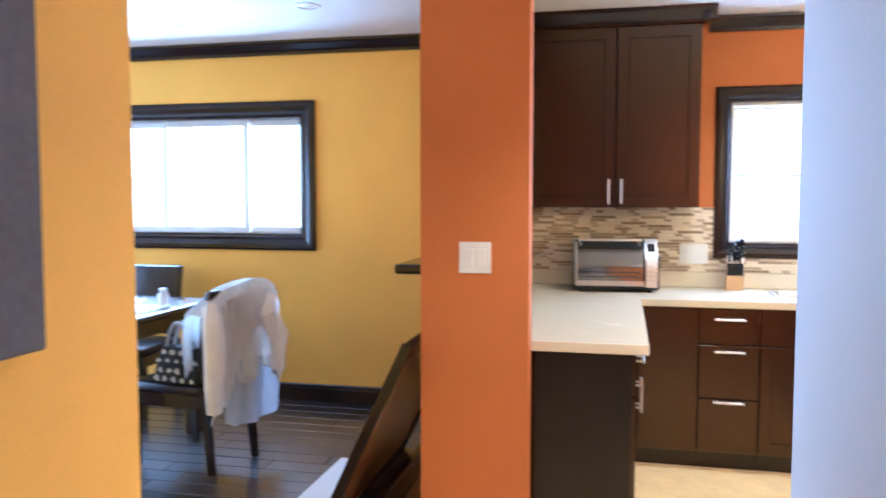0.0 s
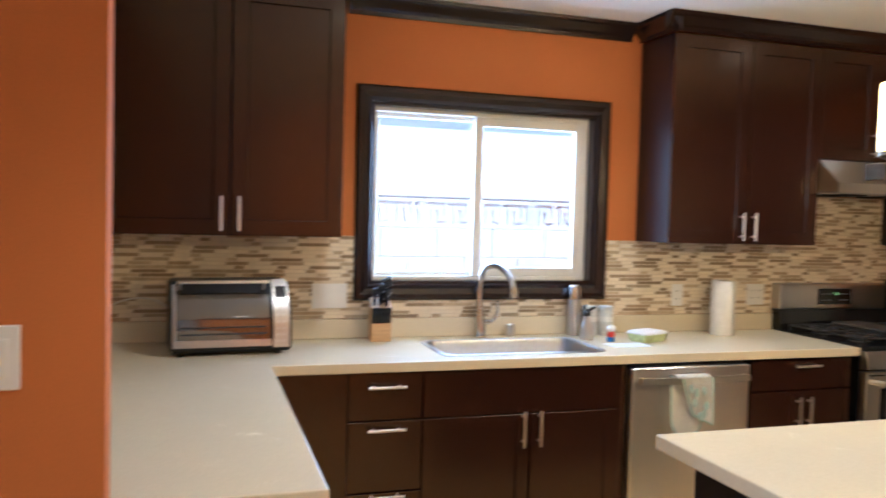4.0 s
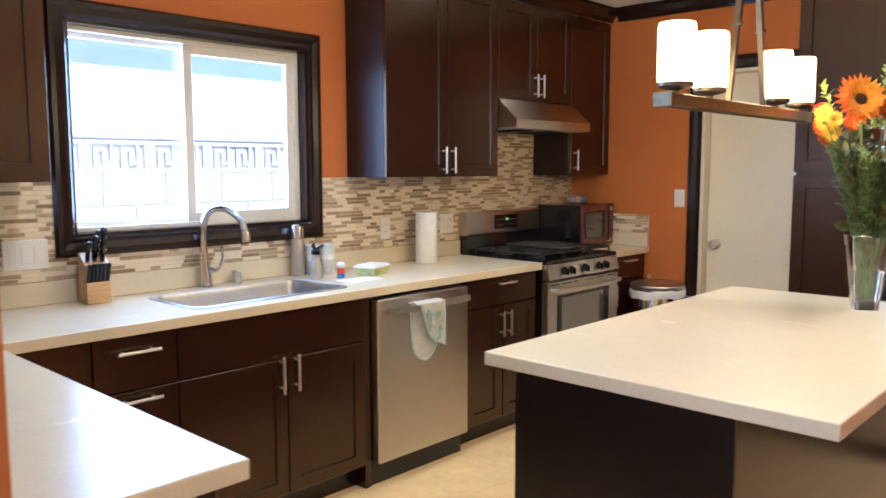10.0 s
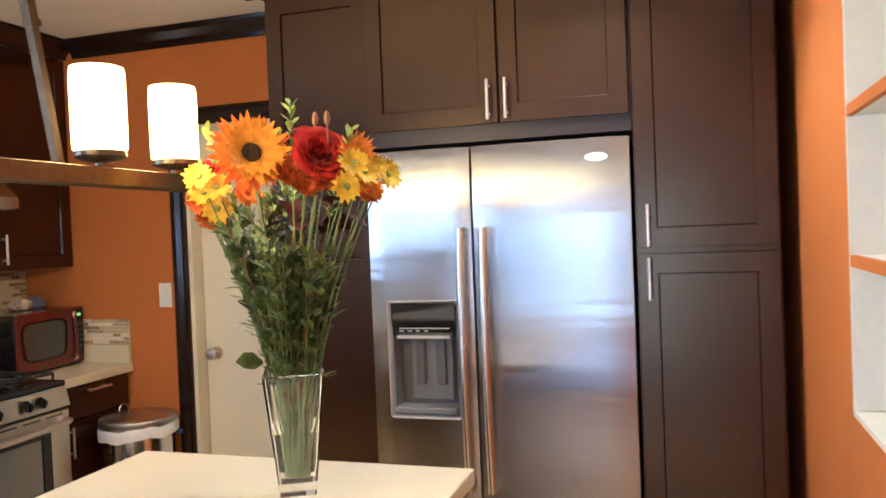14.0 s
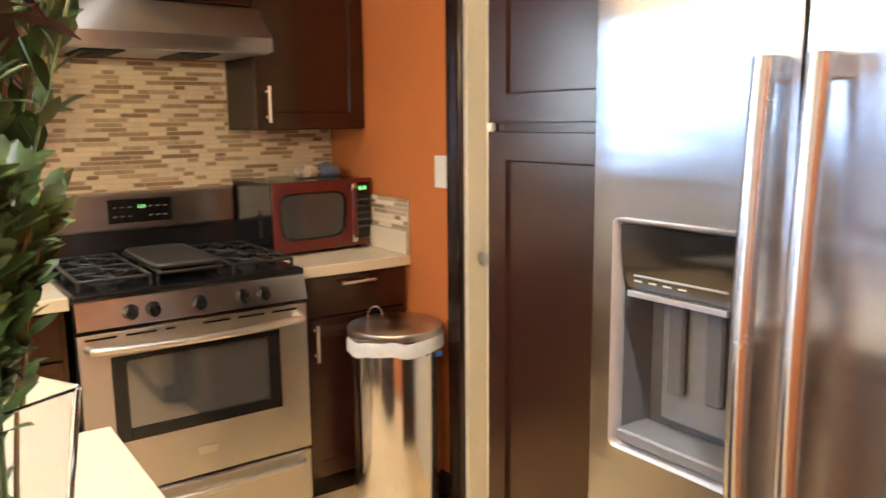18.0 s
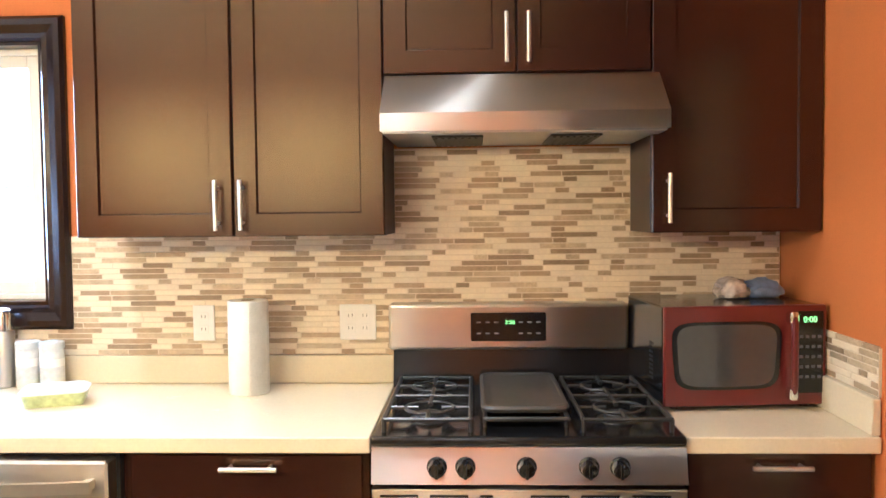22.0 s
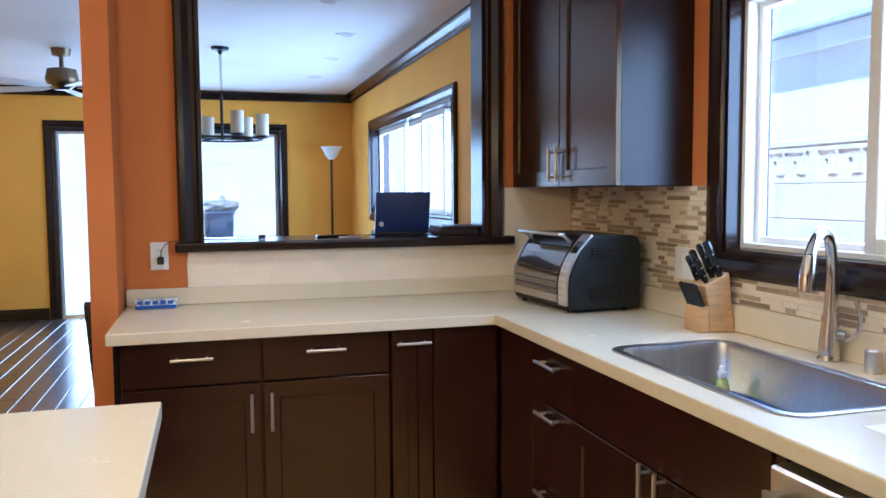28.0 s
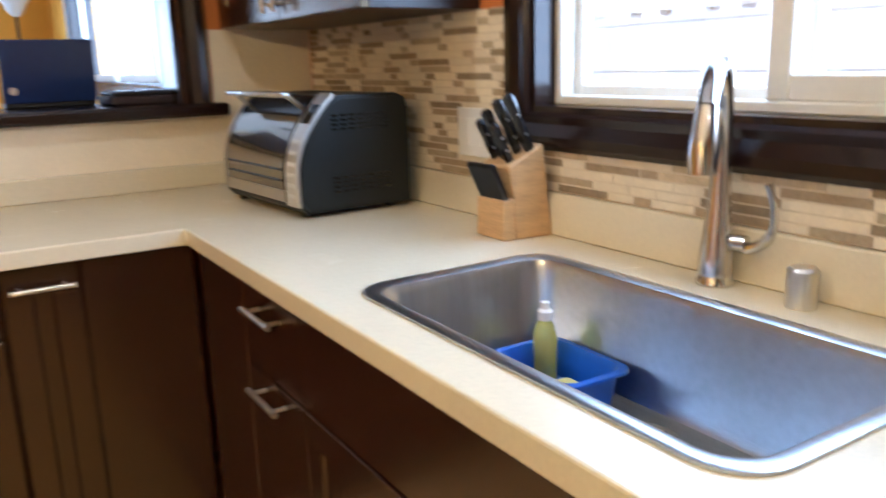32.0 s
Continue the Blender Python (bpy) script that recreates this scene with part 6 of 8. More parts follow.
loft(bm, [sq(0.0383, 0.9455, 0.006), sq(0.050, 1.06, 0.007)], cap_first=True, cap_last=True)
wv = part("water", bm, glass("water", (0.93, 0.95, 0.88), 0.0, 1.33), vase, "clear water", True)
wv.visible_shadow = False

STEM = material("green_stem", (0.16, 0.20, 0.06), 0.5, var=0.2, scale=30)
LEAF = material("green_leaf", (0.075, 0.112, 0.026), 0.42, var=0.35, scale=25, bump=0.2)
LEAF2 = material("yellow_green_leaf", (0.165, 0.210, 0.050), 0.45, var=0.3, scale=25, bump=0.2)
TWIG = material("brown_twig", (0.22, 0.10, 0.035), 0.6, var=0.2, scale=30)
PET_O = material("orange_petal", (0.90, 0.26, 0.01), 0.5, var=0.2, scale=30, spec=0.2)
PET_S = material("sunflower_petal", (0.80, 0.25, 0.006), 0.55, var=0.25, scale=22, dark=(0.66, 0.13, 0.005), spec=0.1)
PET_Y = material("yellow_petal", (0.86, 0.55, 0.020), 0.55, var=0.15, scale=30, spec=0.1)
PET_R = material("red_rose_petal", (0.44, 0.020, 0.010), 0.5, var=0.3, scale=24, spec=0.2)
PET_D = material("rust_petal", (0.62, 0.16, 0.010), 0.6, var=0.25, scale=30, spec=0.2)
PET_M = material("burgundy_leaf", (0.075, 0.020, 0.018), 0.5, var=0.25, scale=25, spec=0.2)
PET_W = material("white_blossom", (0.62, 0.64, 0.55), 0.6, var=0.15, scale=40, spec=0.2)
EYE_B = material("dark_flower_eye", (0.05, 0.028, 0.010), 0.8, var=0.3, scale=60, bump=0.5)
PET_G = material("golden_petal", (0.84, 0.34, 0.006), 0.55, var=0.15, scale=30, spec=0.1)
EYE_G = material("green_flower_eye", (0.30, 0.32, 0.05), 0.8, var=0.2, scale=60, bump=0.4)
bq = thing("flower_bouquet", (VX, VY, 0.95), "mixed bouquet with a sunflower, red rose and yellow daisies", "flowers")
rnd = random.Random(7)


def basis(d):
    d = Vector(d).normalized()
    a = d.orthogonal().normalized()
    return d, a, d.cross(a)


def petal(bm, root, way, up, length, width, curl=0.15, mat=0, cup=0.12):
    """A pointed petal or leaf of four quads with a crease down the middle."""
    way, up = Vector(way).normalized(), Vector(up).normalized()
    side = way.cross(up).normalized()
    rows = []
    for s, w in ((0.0, 0.18), (0.35, 0.9), (0.7, 0.85), (1.0, 0.06)):
        p = Vector(root) + way * length * s + up * length * curl * s * s
        rows.append([bm.verts.new(p - side * width * w / 2 + up * cup * width * w), bm.verts.new(p), bm.verts.new(p + side * width * w / 2 + up * cup * width * w)])
    for a, b in zip(rows, rows[1:]):
        for k in (0, 1):
            bm.faces.new((a[k], a[k + 1], b[k + 1], b[k])).material_index = mat


def stem_to(end, base_r=0.02, r=0.0028, mat=None, bend=0.04, name="stem"):
    q = rnd.uniform(0, 2 * math.pi)
    b = Vector((VX + base_r * math.cos(q), VY + base_r * math.sin(q), 0.955))
    e = Vector(end)
    side = Vector((e.x - VX, e.y - VY, 0))
    m = Vector((VX, VY, 1.19 + 0.30 * max(0.0, e.z - 1.19))) + side * 0.26
    pts = bez(b, m + Vector((rnd.uniform(-bend, bend) * 0.3, rnd.uniform(-bend, bend) * 0.3, 0)), e, 10)
    bm = B()
    tube(bm, pts, r, 6)
    part(name, bm, mat or STEM, bq, smooth=True)
    if name == "flower_stem":
        bm = B()
        for p in pts[3:8]:
            for k in range(3):
                w = Vector((rnd.uniform(-1, 1), rnd.uniform(-1, 1), rnd.uniform(0.1, 1.0)))
                petal(bm, p, w, Vector((0, 0, 1)), rnd.uniform(0.03, 0.05), rnd.uniform(0.012, 0.02), rnd.uniform(-0.2, 0.1))
        tagged(part("foliage", bm, LEAF, bq, "green leaves on the stem", True), kind="stuff")
    return pts


def flower(c, face, n, length, width, mats, eye_r, layers=2, name="flower", label="", eye=None, curl=0.1):
    d, a, b = basis(face)
    c = Vector(c)
    bm = B()
    for ly in range(layers):
        for k in range(n):
            q = 2 * math.pi * (k + 0.5 * ly) / n + rnd.uniform(-0.08, 0.08)
            w = a * math.cos(q) + b * math.sin(q)
            petal(bm, c + w * eye_r * 0.7 + d * 0.003 * ly, w + d * (0.05 + 0.22 * ly), d, length * rnd.uniform(0.85, 1.1) * (1 - 0.15 * ly), width, curl + rnd.uniform(-0.1, 0.1), ly if isinstance(mats, tuple) else 0)
    fl = part(name, bm, mats, bq, label, True)
    bm = B()
    res = bmesh.ops.create_icosphere(bm, subdivisions=2, radius=1.0)
    for v in res["verts"]:
        p = v.co
        v.co = c + a * p.x * eye_r + b * p.y * eye_r + d * (0.006 + p.z * eye_r * 0.35)
    part("flower_eye", bm, eye or EYE_B, fl, "greenish centre" if eye is EYE_G else "brown centre", True)
    return fl


SUN = (2.598, 2.945, 1.674)
stem_to(SUN, 0.015, 0.005)
flower(SUN, (-0.62, -0.60, 0.28), 28, 0.080, 0.020, (PET_S, PET_G, PET_G), 0.024, 3, "sunflower_head", "orange and yellow sunflower head")
bm = B()
d, a, b = basis((-0.62, -0.60, 0.28))
for k in range(70):
    q, r = k * 2.39996, 0.0255 * math.sqrt(k / 70)
    c = Vector(SUN) + (a * math.cos(q) + b * math.sin(q)) * r + d * (0.013 - 0.004 * (r / 0.0255) ** 2)
    petal(bm, c, d + (a * math.cos(q) + b * math.sin(q)) * 0.3, a, 0.006, 0.0032, 0.1)
part("seed_disc", bm, material("brown_floret", (0.10, 0.055, 0.012), 0.8, var=0.3, scale=80), bq, "brown and olive seed disc", True)
def rose(at, way, k):
    """An open rose: whorls of cupped petals that lean out further towards the rim."""
    at = Vector(at)
    stem_to(at - Vector((0, 0, 0.03)), 0.015, 0.0045)
    bm = B()
    d, a, b = basis(way)
    for ring_n, rad, tall, open_ in ((3, 0.007, 0.040, 0.02), (4, 0.014, 0.042, 0.08), (5, 0.022, 0.044, 0.18), (6, 0.030, 0.045, 0.30), (6, 0.036, 0.045, 0.50), (7, 0.041, 0.042, 0.85)):
        for i in range(ring_n):
            q0 = 2 * math.pi * i / ring_n + rad * 90
            rows = []
            for t in range(6):
                z = t / 5
                row = []
                for j in range(7):
                    f = j / 3 - 1
                    q = q0 + f * math.pi / ring_n * 1.40
                    rr = rad * (0.50 + 0.50 * z) + open_ * 0.026 * z ** 2.4 + 0.004 * abs(f) + 0.002 * math.sin(3 * f + i + rad * 300) * z
                    hh = tall * z * (1 - 0.13 * f * f) - open_ * 0.020 * z ** 4 - 0.022
                    row.append(bm.verts.new(at + (a * math.cos(q) + b * math.sin(q)) * rr * k + d * hh * k))
                rows.append(row)
            for ra, rb in zip(rows, rows[1:]):
                for j in range(6):
                    bm.faces.new((ra[j], ra[j + 1], rb[j + 1], rb[j]))
    part("rose_head", bm, PET_R, bq, "deep red open rose", True)


rose((2.652, 2.806, 1.672), (-0.62, -0.55, 0.35), 0.98)
rose((2.675, 2.846, 1.712), (-0.45, -0.40, 0.75), 0.62)
rose((2.640, 3.082, 1.652), (-0.60, -0.15, 0.60), 0.50)
for c, n, ln in (((2.686, 2.742, 1.668), 22, 0.044), ((2.703, 2.722, 1.585), 18, 0.032), ((2.640, 2.985, 1.590), 16, 0.030)):
    stem_to(Vector(c) - Vector((0, 0, 0.01)), 0.02, 0.0026)
    flower(c, (-0.55, -0.68, 0.35), n, ln, 0.010, PET_O, 0.008, 3, "gerbera_head", "bright orange gerbera", PET_D, curl=0.28)
for c, f in (((2.560, 3.050, 1.628), (-0.7, -0.3, 0.3)), ((2.588, 3.060, 1.598), (-0.6, -0.5, 0.1)), ((2.582, 3.022, 1.606), (-0.7, -0.5, 0.4)), ((2.600, 3.035, 1.562), (-0.7, -0.5, 0.0)), ((2.655, 2.732, 1.643), (-0.6, -0.6, 0.3)), ((2.668, 2.716, 1.626), (-0.5, -0.75, 0.35)), ((2.650, 2.750, 1.595), (-0.6, -0.6, 0.1)), ((2.728, 2.686, 1.622), (-0.4, -0.8, 0.2)), ((2.704, 2.706, 1.638), (-0.5, -0.6, 0.4))):
    stem_to(Vector(c) - Vector(f) * 0.01, 0.025, 0.0018, name="flower_stem")
    flower(c, f, 13, 0.032, 0.013, PET_Y, 0.008, 2, "daisy_head", "yellow daisy", EYE_G)
for c in ((2.608, 3.060, 1.540), (2.622, 2.862, 1.622), (2.650, 2.800, 1.616), (2.632, 2.838, 1.604), (2.598, 3.075, 1.575)):
    stem_to(c, 0.025, 0.002, name="flower_stem")
    flower(c, (-0.55, -0.6, 0.35), 30, 0.034, 0.0075, PET_D, 0.008, 3, "mum_head", "rust chrysanthemum", PET_D, curl=0.5)
for c in ((2.71, 2.80, 1.545), (2.70, 2.90, 1.53), (2.735, 2.85, 1.50)):
    bm = B()
    for k in range(8):
        w = Vector((rnd.uniform(-1, 1), rnd.uniform(-1, 1), rnd.uniform(-0.2, 0.9)))
        petal(bm, Vector(c), w, Vector((0, 0, 1)), 0.075, 0.042, -0.2)
    part("dark_foliage", bm, PET_M, bq, "burgundy leaves", True)
bm = B()
for k in range(60):
    t = k / 60
    p = Vector((2.612 + 0.045 * t, 2.965 - 0.050 * t, 1.515 - 0.105 * t))
    w = Vector((rnd.uniform(-1, 1), rnd.uniform(-1, 1), rnd.uniform(-0.2, 0.6)))
    petal(bm, p, w, Vector((0, 0, 1)), 0.015, 0.011, 0.1)
part("blossom_spike", bm, PET_W, bq, "white blossom spike", True)


def spray(end, n_leaf, ln, wd, mat, bare=0.30):
    """A leafy twig: small oval leaves set all round it, pointing up and out."""
    pts = stem_to(end, 0.026, 0.0016, bend=0.06, mat=STEM if rnd.random() < 0.85 else TWIG)
    bm = B()
    for j in range(n_leaf):
        t = (bare + (1 - bare) * j / n_leaf) * (len(pts) - 1)
        i = min(int(t), len(pts) - 2)
        p = pts[i].lerp(pts[i + 1], t - i)
        if p.z < 1.175:
            continue
        dd, aa, bb = basis(pts[i + 1] - pts[i])
        q = j * 2.4 + rnd.uniform(-0.3, 0.3)
        w = (aa * math.cos(q) + bb * math.sin(q)) * 0.75 + dd * rnd.uniform(0.55, 1.1)
        k = 0.75 + 0.5 * rnd.random()
        petal(bm, p, w, dd, ln * k, wd * k, rnd.uniform(-0.25, 0.12), cup=0.18)
    tagged(part("foliage", bm, mat, bq, "green leaf spray", True), kind="stuff")


for i in range(62):
    q = i * 2.399
    zt = 1.34 + 0.31 * ((i * 0.618) % 1.0)
    env = 0.045 + 0.115 * min(1.0, max(0.0, (zt - 1.22) / 0.34))
    rad = env * (0.98 if i % 3 else 0.55)
    end = (VX - 0.008 + rad * math.cos(q), VY - 0.006 + rad * math.sin(q), zt)
    if i % 7 == 1:
        spray(end, 12, 0.050, 0.026, LEAF, 0.45)
    else:
        spray(end, 30, 0.033, 0.0155, LEAF if i % 5 < 3 else LEAF2, 0.30)
TIP = material("fresh_green_leaf", (0.30, 0.40, 0.085), 0.45, var=0.25, scale=25, bump=0.2)
for c, n, ln in (((2.655, 3.088, 1.742), 26, 0.036), ((2.655, 2.877, 1.786), 30, 0.030), ((2.662, 2.735, 1.722), 24, 0.030), ((2.70, 2.93, 1.735), 18, 0.024), ((2.745, 2.80, 1.70), 18, 0.024)):
    spray(c, n, ln, ln * 0.48, TIP, 0.74)
for dy in (-0.010, 0.018):
    bm = B()
    p = Vector((2.655, 2.800 + dy, 1.745))
    tube(bm, [p - Vector((0, 0, 0.10)), p], 0.0022, 6)
    lathe(bm, tuple(p - Vector((0, 0, 0.004))), [(0.001, -0.012), (0.006, -0.006), (0.0075, 0.006), (0.004, 0.018), (0.0005, 0.020)], 10)
    part("bud", bm, TWIG, bq, "brown bud", True)
# stems and leaves seen through the glass
for k in range(26):
    q = k * 2.4
    z = 0.965 + 0.0085 * k
    r = 0.010 + 0.035 * (k / 26)
    bm = B()
    petal(bm, (VX + r * math.cos(q) * 0.6, VY + r * math.sin(q) * 0.6, z), (math.cos(q) * 0.6, math.sin(q) * 0.6, 1.5), (0, 0, 1), 0.05, 0.022, -0.15)
    part("leaf", bm, (LEAF, LEAF2, TWIG)[k % 3], bq, smooth=True)
# large single leaves above the rim
for c, w, ln, wd, m in (((2.660, 2.975, 1.215), (-0.55, 0.45, 0.15), 0.062, 0.050, LEAF), ((2.672, 2.900, 1.335), (-0.35, -0.25, 0.7), 0.062, 0.044, LEAF2), ((2.708, 2.878, 1.300), (0.2, -0.7, 0.6), 0.055, 0.036, LEAF2), ((2.735, 2.890, 1.245), (0.35, -0.55, 0.75), 0.060, 0.034, LEAF), ((2.655, 2.940, 1.43), (-0.2, -0.5, 0.3), 0.085, 0.040, LEAF)):
    bm = B()
    petal(bm, c, w, (-0.5, -0.5, 0.6), ln, wd, -0.12)
    part("leaf", bm, m, bq, smooth=True)
for k in range(3):
    stem_to((VX - 0.03 + 0.04 * k, VY - 0.03 - 0.03 * k, 1.50 + 0.04 * k), 0.012, 0.0055 if k == 1 else 0.004, TWIG)
for ob in (vase, bq):
    ob.location += Vector((0.012, 0.008, 0.0))

# ---- things on the bar ledge ----
LT = 1.1725
lap = thing("laptop", (-0.60, 4.51, LT), "open laptop with a blue lid standing on the ledge", "laptop")
NAVY = material("navy_blue_lid", (0.012, 0.030, 0.135), 0.32, var=0.08, coat=0.3)
bm = B()
box(bm, -0.688, -0.585, 4.385, 4.645, LT + 0.0005, LT + 0.018, 0.004)
part("keyboard_base", bm, BLACKM, lap)
bm = B()
vs = [(-0.583, LT + 0.016), (-0.574, LT + 0.016), (-0.540, LT + 0.200), (-0.547, LT + 0.203)]
pa, pb2 = [bm.verts.new((x, 4.383, z)) for x, z in vs], [bm.verts.new((x, 4.645, z)) for x, z in vs]
for k in range(4):
    bm.faces.new((pa[k], pa[(k + 1) % 4], pb2[(k + 1) % 4], pb2[k]))
bm.faces.new(pa), bm.faces.new(pb2)
bmesh.ops.bevel(bm, geom=bm.edges[:], offset=0.002, segments=1, affect="EDGES")
ld = part("lid", bm, NAVY, lap, "glossy navy blue lid")
bm = B()
lathe(bm, (0, 0, 0), [(0.0005, 0), (0.012, 0), (0.012, 0.001), (0.0005, 0.001)], 16)
for v in bm.verts:
    px, py, pz = v.co
    v.co = (-0.5706 + pz + 0.006, 4.412 + px, LT + 0.052 + py)
part("badge", bm, NICKEL, ld, "small round silver badge")
bk = thing("folio_case", (-0.55, 4.80, LT), "dark zipped folio case lying on the ledge", "case")
bm = B()
box(bm, -0.67, -0.42, 4.66, 4.93, LT + 0.0005, LT + 0.028, 0.008, 2)
part("case_body", bm, material("dark_plum_fabric", (0.03, 0.018, 0.022), 0.7, var=0.15, bump=0.3), bk)
bm = B()
box(bm, -0.66, -0.43, 4.67, 4.94, LT + 0.0285, LT + 0.042, 0.005)
part("notebook", bm, BLACKM, bk, "dark notebook")
bm = B()
box(bm, -0.55, -0.47, 4.10, 4.24, LT + 0.0003, LT + 0.010, 0.003)
solo("eyeglass_case", bm, BLACK, (-0.51, 4.17, LT), "slim dark glasses case on the ledge", "case")
bm = B()
box(bm, -0.45, -0.40, 4.19, 4.28, LT + 0.0003, LT + 0.006, 0.002)
solo("phone", bm, NICKEL, (-0.42, 4.23, LT), "small silver phone lying on the ledge", "phone")
bm = B()
tube(bm, bez((-0.46, 3.52, LT + 0.003), (-0.5, 3.7, LT + 0.003), (-0.42, 3.85, LT + 0.003), 10), 0.002, 6)
box(bm, -0.45, -0.42, 3.84, 3.87, LT + 0.0005, LT + 0.02, 0.003)
solo("charging_cable", bm, BLACKM, (-0.45, 3.7, LT), "thin black charging cable on the ledge", "cable")

# ---- dining room ----
DARKW = material("near_black_furniture_wood", (0.016, 0.010, 0.009), 0.25, var=0.2, scale=6, stretch=(3, 3, 1), coat=0.4)
LEATHER = material("dark_brown_leather", (0.022, 0.015, 0.013), 0.32, var=0.15, scale=20, bump=0.2)


def dining_chair():
    th = thing("dining_chair", (0, 0, 0), "dark wooden dining chair with padded leather back", "chair", "chairs at the dining table")
    for x, y in ((-0.2, -0.2), (-0.2, 0.2)):
        bm = B()
        loft(bm, [[(x + a * s, y + b * s, z) for a, b in ((-0.018, -0.018), (0.018, -0.018), (0.018, 0.018), (-0.018, 0.018))] for z, s in ((0.0, 0.75), (0.375, 1.1))], cap_first=True)
        part("leg", bm, DARKW, th)
    for y in (-0.158, 0.158):
        bm = B()
        loft(bm, [[(x + a * s, y + b * s, z) for a, b in ((-0.018, -0.018), (0.018, -0.018), (0.018, 0.018), (-0.018, 0.018))] for x, z, s in ((0.24, 0.0, 0.8), (0.2, 0.375, 1.1), (0.215, 0.545, 1.0), (0.27, 0.87, 0.8))], cap_first=True)
        part("leg", bm, DARKW, th)
    bm = B()
    loft(bm, [[(-0.222, -0.222, z), (0.222, -0.180, z), (0.222, 0.180, z), (-0.222, 0.222, z)] for z in (0.315, 0.380)], cap_first=True)
    part("seat_rail", bm, DARKW, th)
    bm = B()
    box(bm, -0.23, 0.21, -0.21, 0.21, 0.380, 0.432, 0.018, 3)
    part("seat", bm, LEATHER, th, "dark leather seat", True)
    bm = B()
    loft(bm, [rounded(x - t, x + t, -0.190, 0.190, 0.012, z, 3) for x, t, z in ((0.205, 0.020, 0.45), (0.215, 0.028, 0.55), (0.235, 0.028, 0.73), (0.262, 0.022, 0.878), (0.265, 0.010, 0.888))], cap_first=True)
    part("backrest", bm, LEATHER, th, "dark leather backrest", True)
    return th


ch = dining_chair()
ch.matrix_basis = pose(-1.88, 3.955, DZ, 0, 0, -13)
tagged(ch, "dark wooden dining chair with a white jacket over its back")
copy_thing(ch, pose(-2.76, 4.72, DZ, 0, 0, 90))["label"] = "dark wooden dining chair behind the table"
copy_thing(ch, pose(-3.6, 4.02, DZ, 0, 0, 180))["label"] = "dark wooden dining chair at the far end of the table"
copy_thing(ch, pose(-2.62, 3.28, DZ, 0, 0, -90))["label"] = "dark wooden dining chair with clothes hung on it"
tab = thing("dining_table", (-2.75, 4.0, DZ), "dark rectangular dining table with cluttered top", "table")
bm = B()
box(bm, -3.45, -2.02, 3.55, 4.45, DZ + 0.72, DZ + 0.755, 0.008, 2)
part("tabletop", bm, DARKW, tab, "polished dark tabletop")
bm = B()
box(bm, -3.38, -2.09, 3.62, 4.38, DZ + 0.63, DZ + 0.72, 0.003)
part("apron", bm, DARKW, tab)
for x in (-3.36, -2.13):
    for y in (3.65, 4.35):
        bm = B()
        box(bm, x - 0.035, x + 0.035, y - 0.035, y + 0.035, DZ, DZ + 0.63, 0.004)
        part("leg", bm, DARKW, tab)
# the jacket
JWHITE = material("white_cotton_jacket", (0.92, 0.91, 0.88), 0.85, var=0.05, scale=8, fine=160, bump=0.4)
jk = thing("jacket", (-1.63, 3.90, DZ + 0.25), "white cotton jacket draped over the chair back", "jacket")
bm = B()
line = [(-1.640, 0.55), (-1.640, 0.72), (-1.622, 0.86), (-1.590, 0.912), (-1.550, 0.912), (-1.525, 0.865), (-1.525, 0.76), (-1.530, 0.62), (-1.528, 0.45), (-1.535, 0.42)]
dense = []
for (a, b), (c, d) in zip(line, line[1:]):
    dense += [(a + (c - a) * k / 4, b + (d - b) * k / 4) for k in range(4)]
dense.append(line[-1])
n = 30
prev = None
for i, (x, z) in enumerate(dense):
    s = i / (len(dense) - 1)
    row = []
    hw = 0.250 + 0.02 * math.sin(s * 6) + (0.02 if s > 0.6 else 0)
    for k in range(n + 1):
        u = 2 * k / n - 1
        y = 3.900 + u * hw
        droop = 0.07 * abs(u) ** 3 if 0.25 < s < 0.55 else 0.05 * abs(u) ** 3
        fold = (0.020 * math.sin(u * 11 + 2.2 * s + 6 * noise.noise((u * 1.9, s * 2, 0))) + 0.045 * noise.noise((u * 3.6, s * 2.2, 4)) + 0.016 * noise.noise((u * 9, s * 5, 8))) * min(1, abs(s - 0.4) * 3)
        lift = 0.045 * u * max(0.0, 1 - abs(s - 0.45) * 2.2) - 0.035 * max(0.0, -u - 0.4)
        out = 1 if s > 0.4 else -1
        hem = (0.07 * noise.noise((u * 2.9, 5, 1)) + 0.07 * u) * max(0, (s - 0.7) / 0.3)
        row.append(bm.verts.new((x + out * abs(fold) + out * 0.01, y, DZ + z - droop + hem + lift)))
    if prev:
        for k in range(n):
            bm.faces.new((prev[k], prev[k + 1], row[k + 1], row[k]))
    prev = row
bmesh.ops.solidify(bm, geom=bm.faces[:], thickness=0.006)
part("jacket_body", bm, JWHITE, jk, smooth=True)
for y0, z1, tilt in ((3.680, 0.33, -0.01), (4.095, 0.43, 0.05)):
    bm = B()
    tube(bm, [(-1.535, y0, DZ + 0.83), (-1.505, y0 - 0.005, DZ + 0.75), (-1.495, y0 + tilt, DZ + 0.62), (-1.500, y0 + tilt, DZ + 0.45), (-1.505, y0 + tilt * 0.5, DZ + z1)], [0.040, 0.060, 0.060, 0.056, 0.050], 12)
    for v in bm.verts:
        v.co.x = -1.503 + (v.co.x + 1.503) * 0.55 + 0.024 * noise.noise(v.co * 13)
        v.co.y += 0.026 * noise.noise(v.co * 10 + Vector((3, 0, 0)))
    part("sleeve", bm, JWHITE, jk, "hanging white sleeve", True)
bm = B()
prev = None
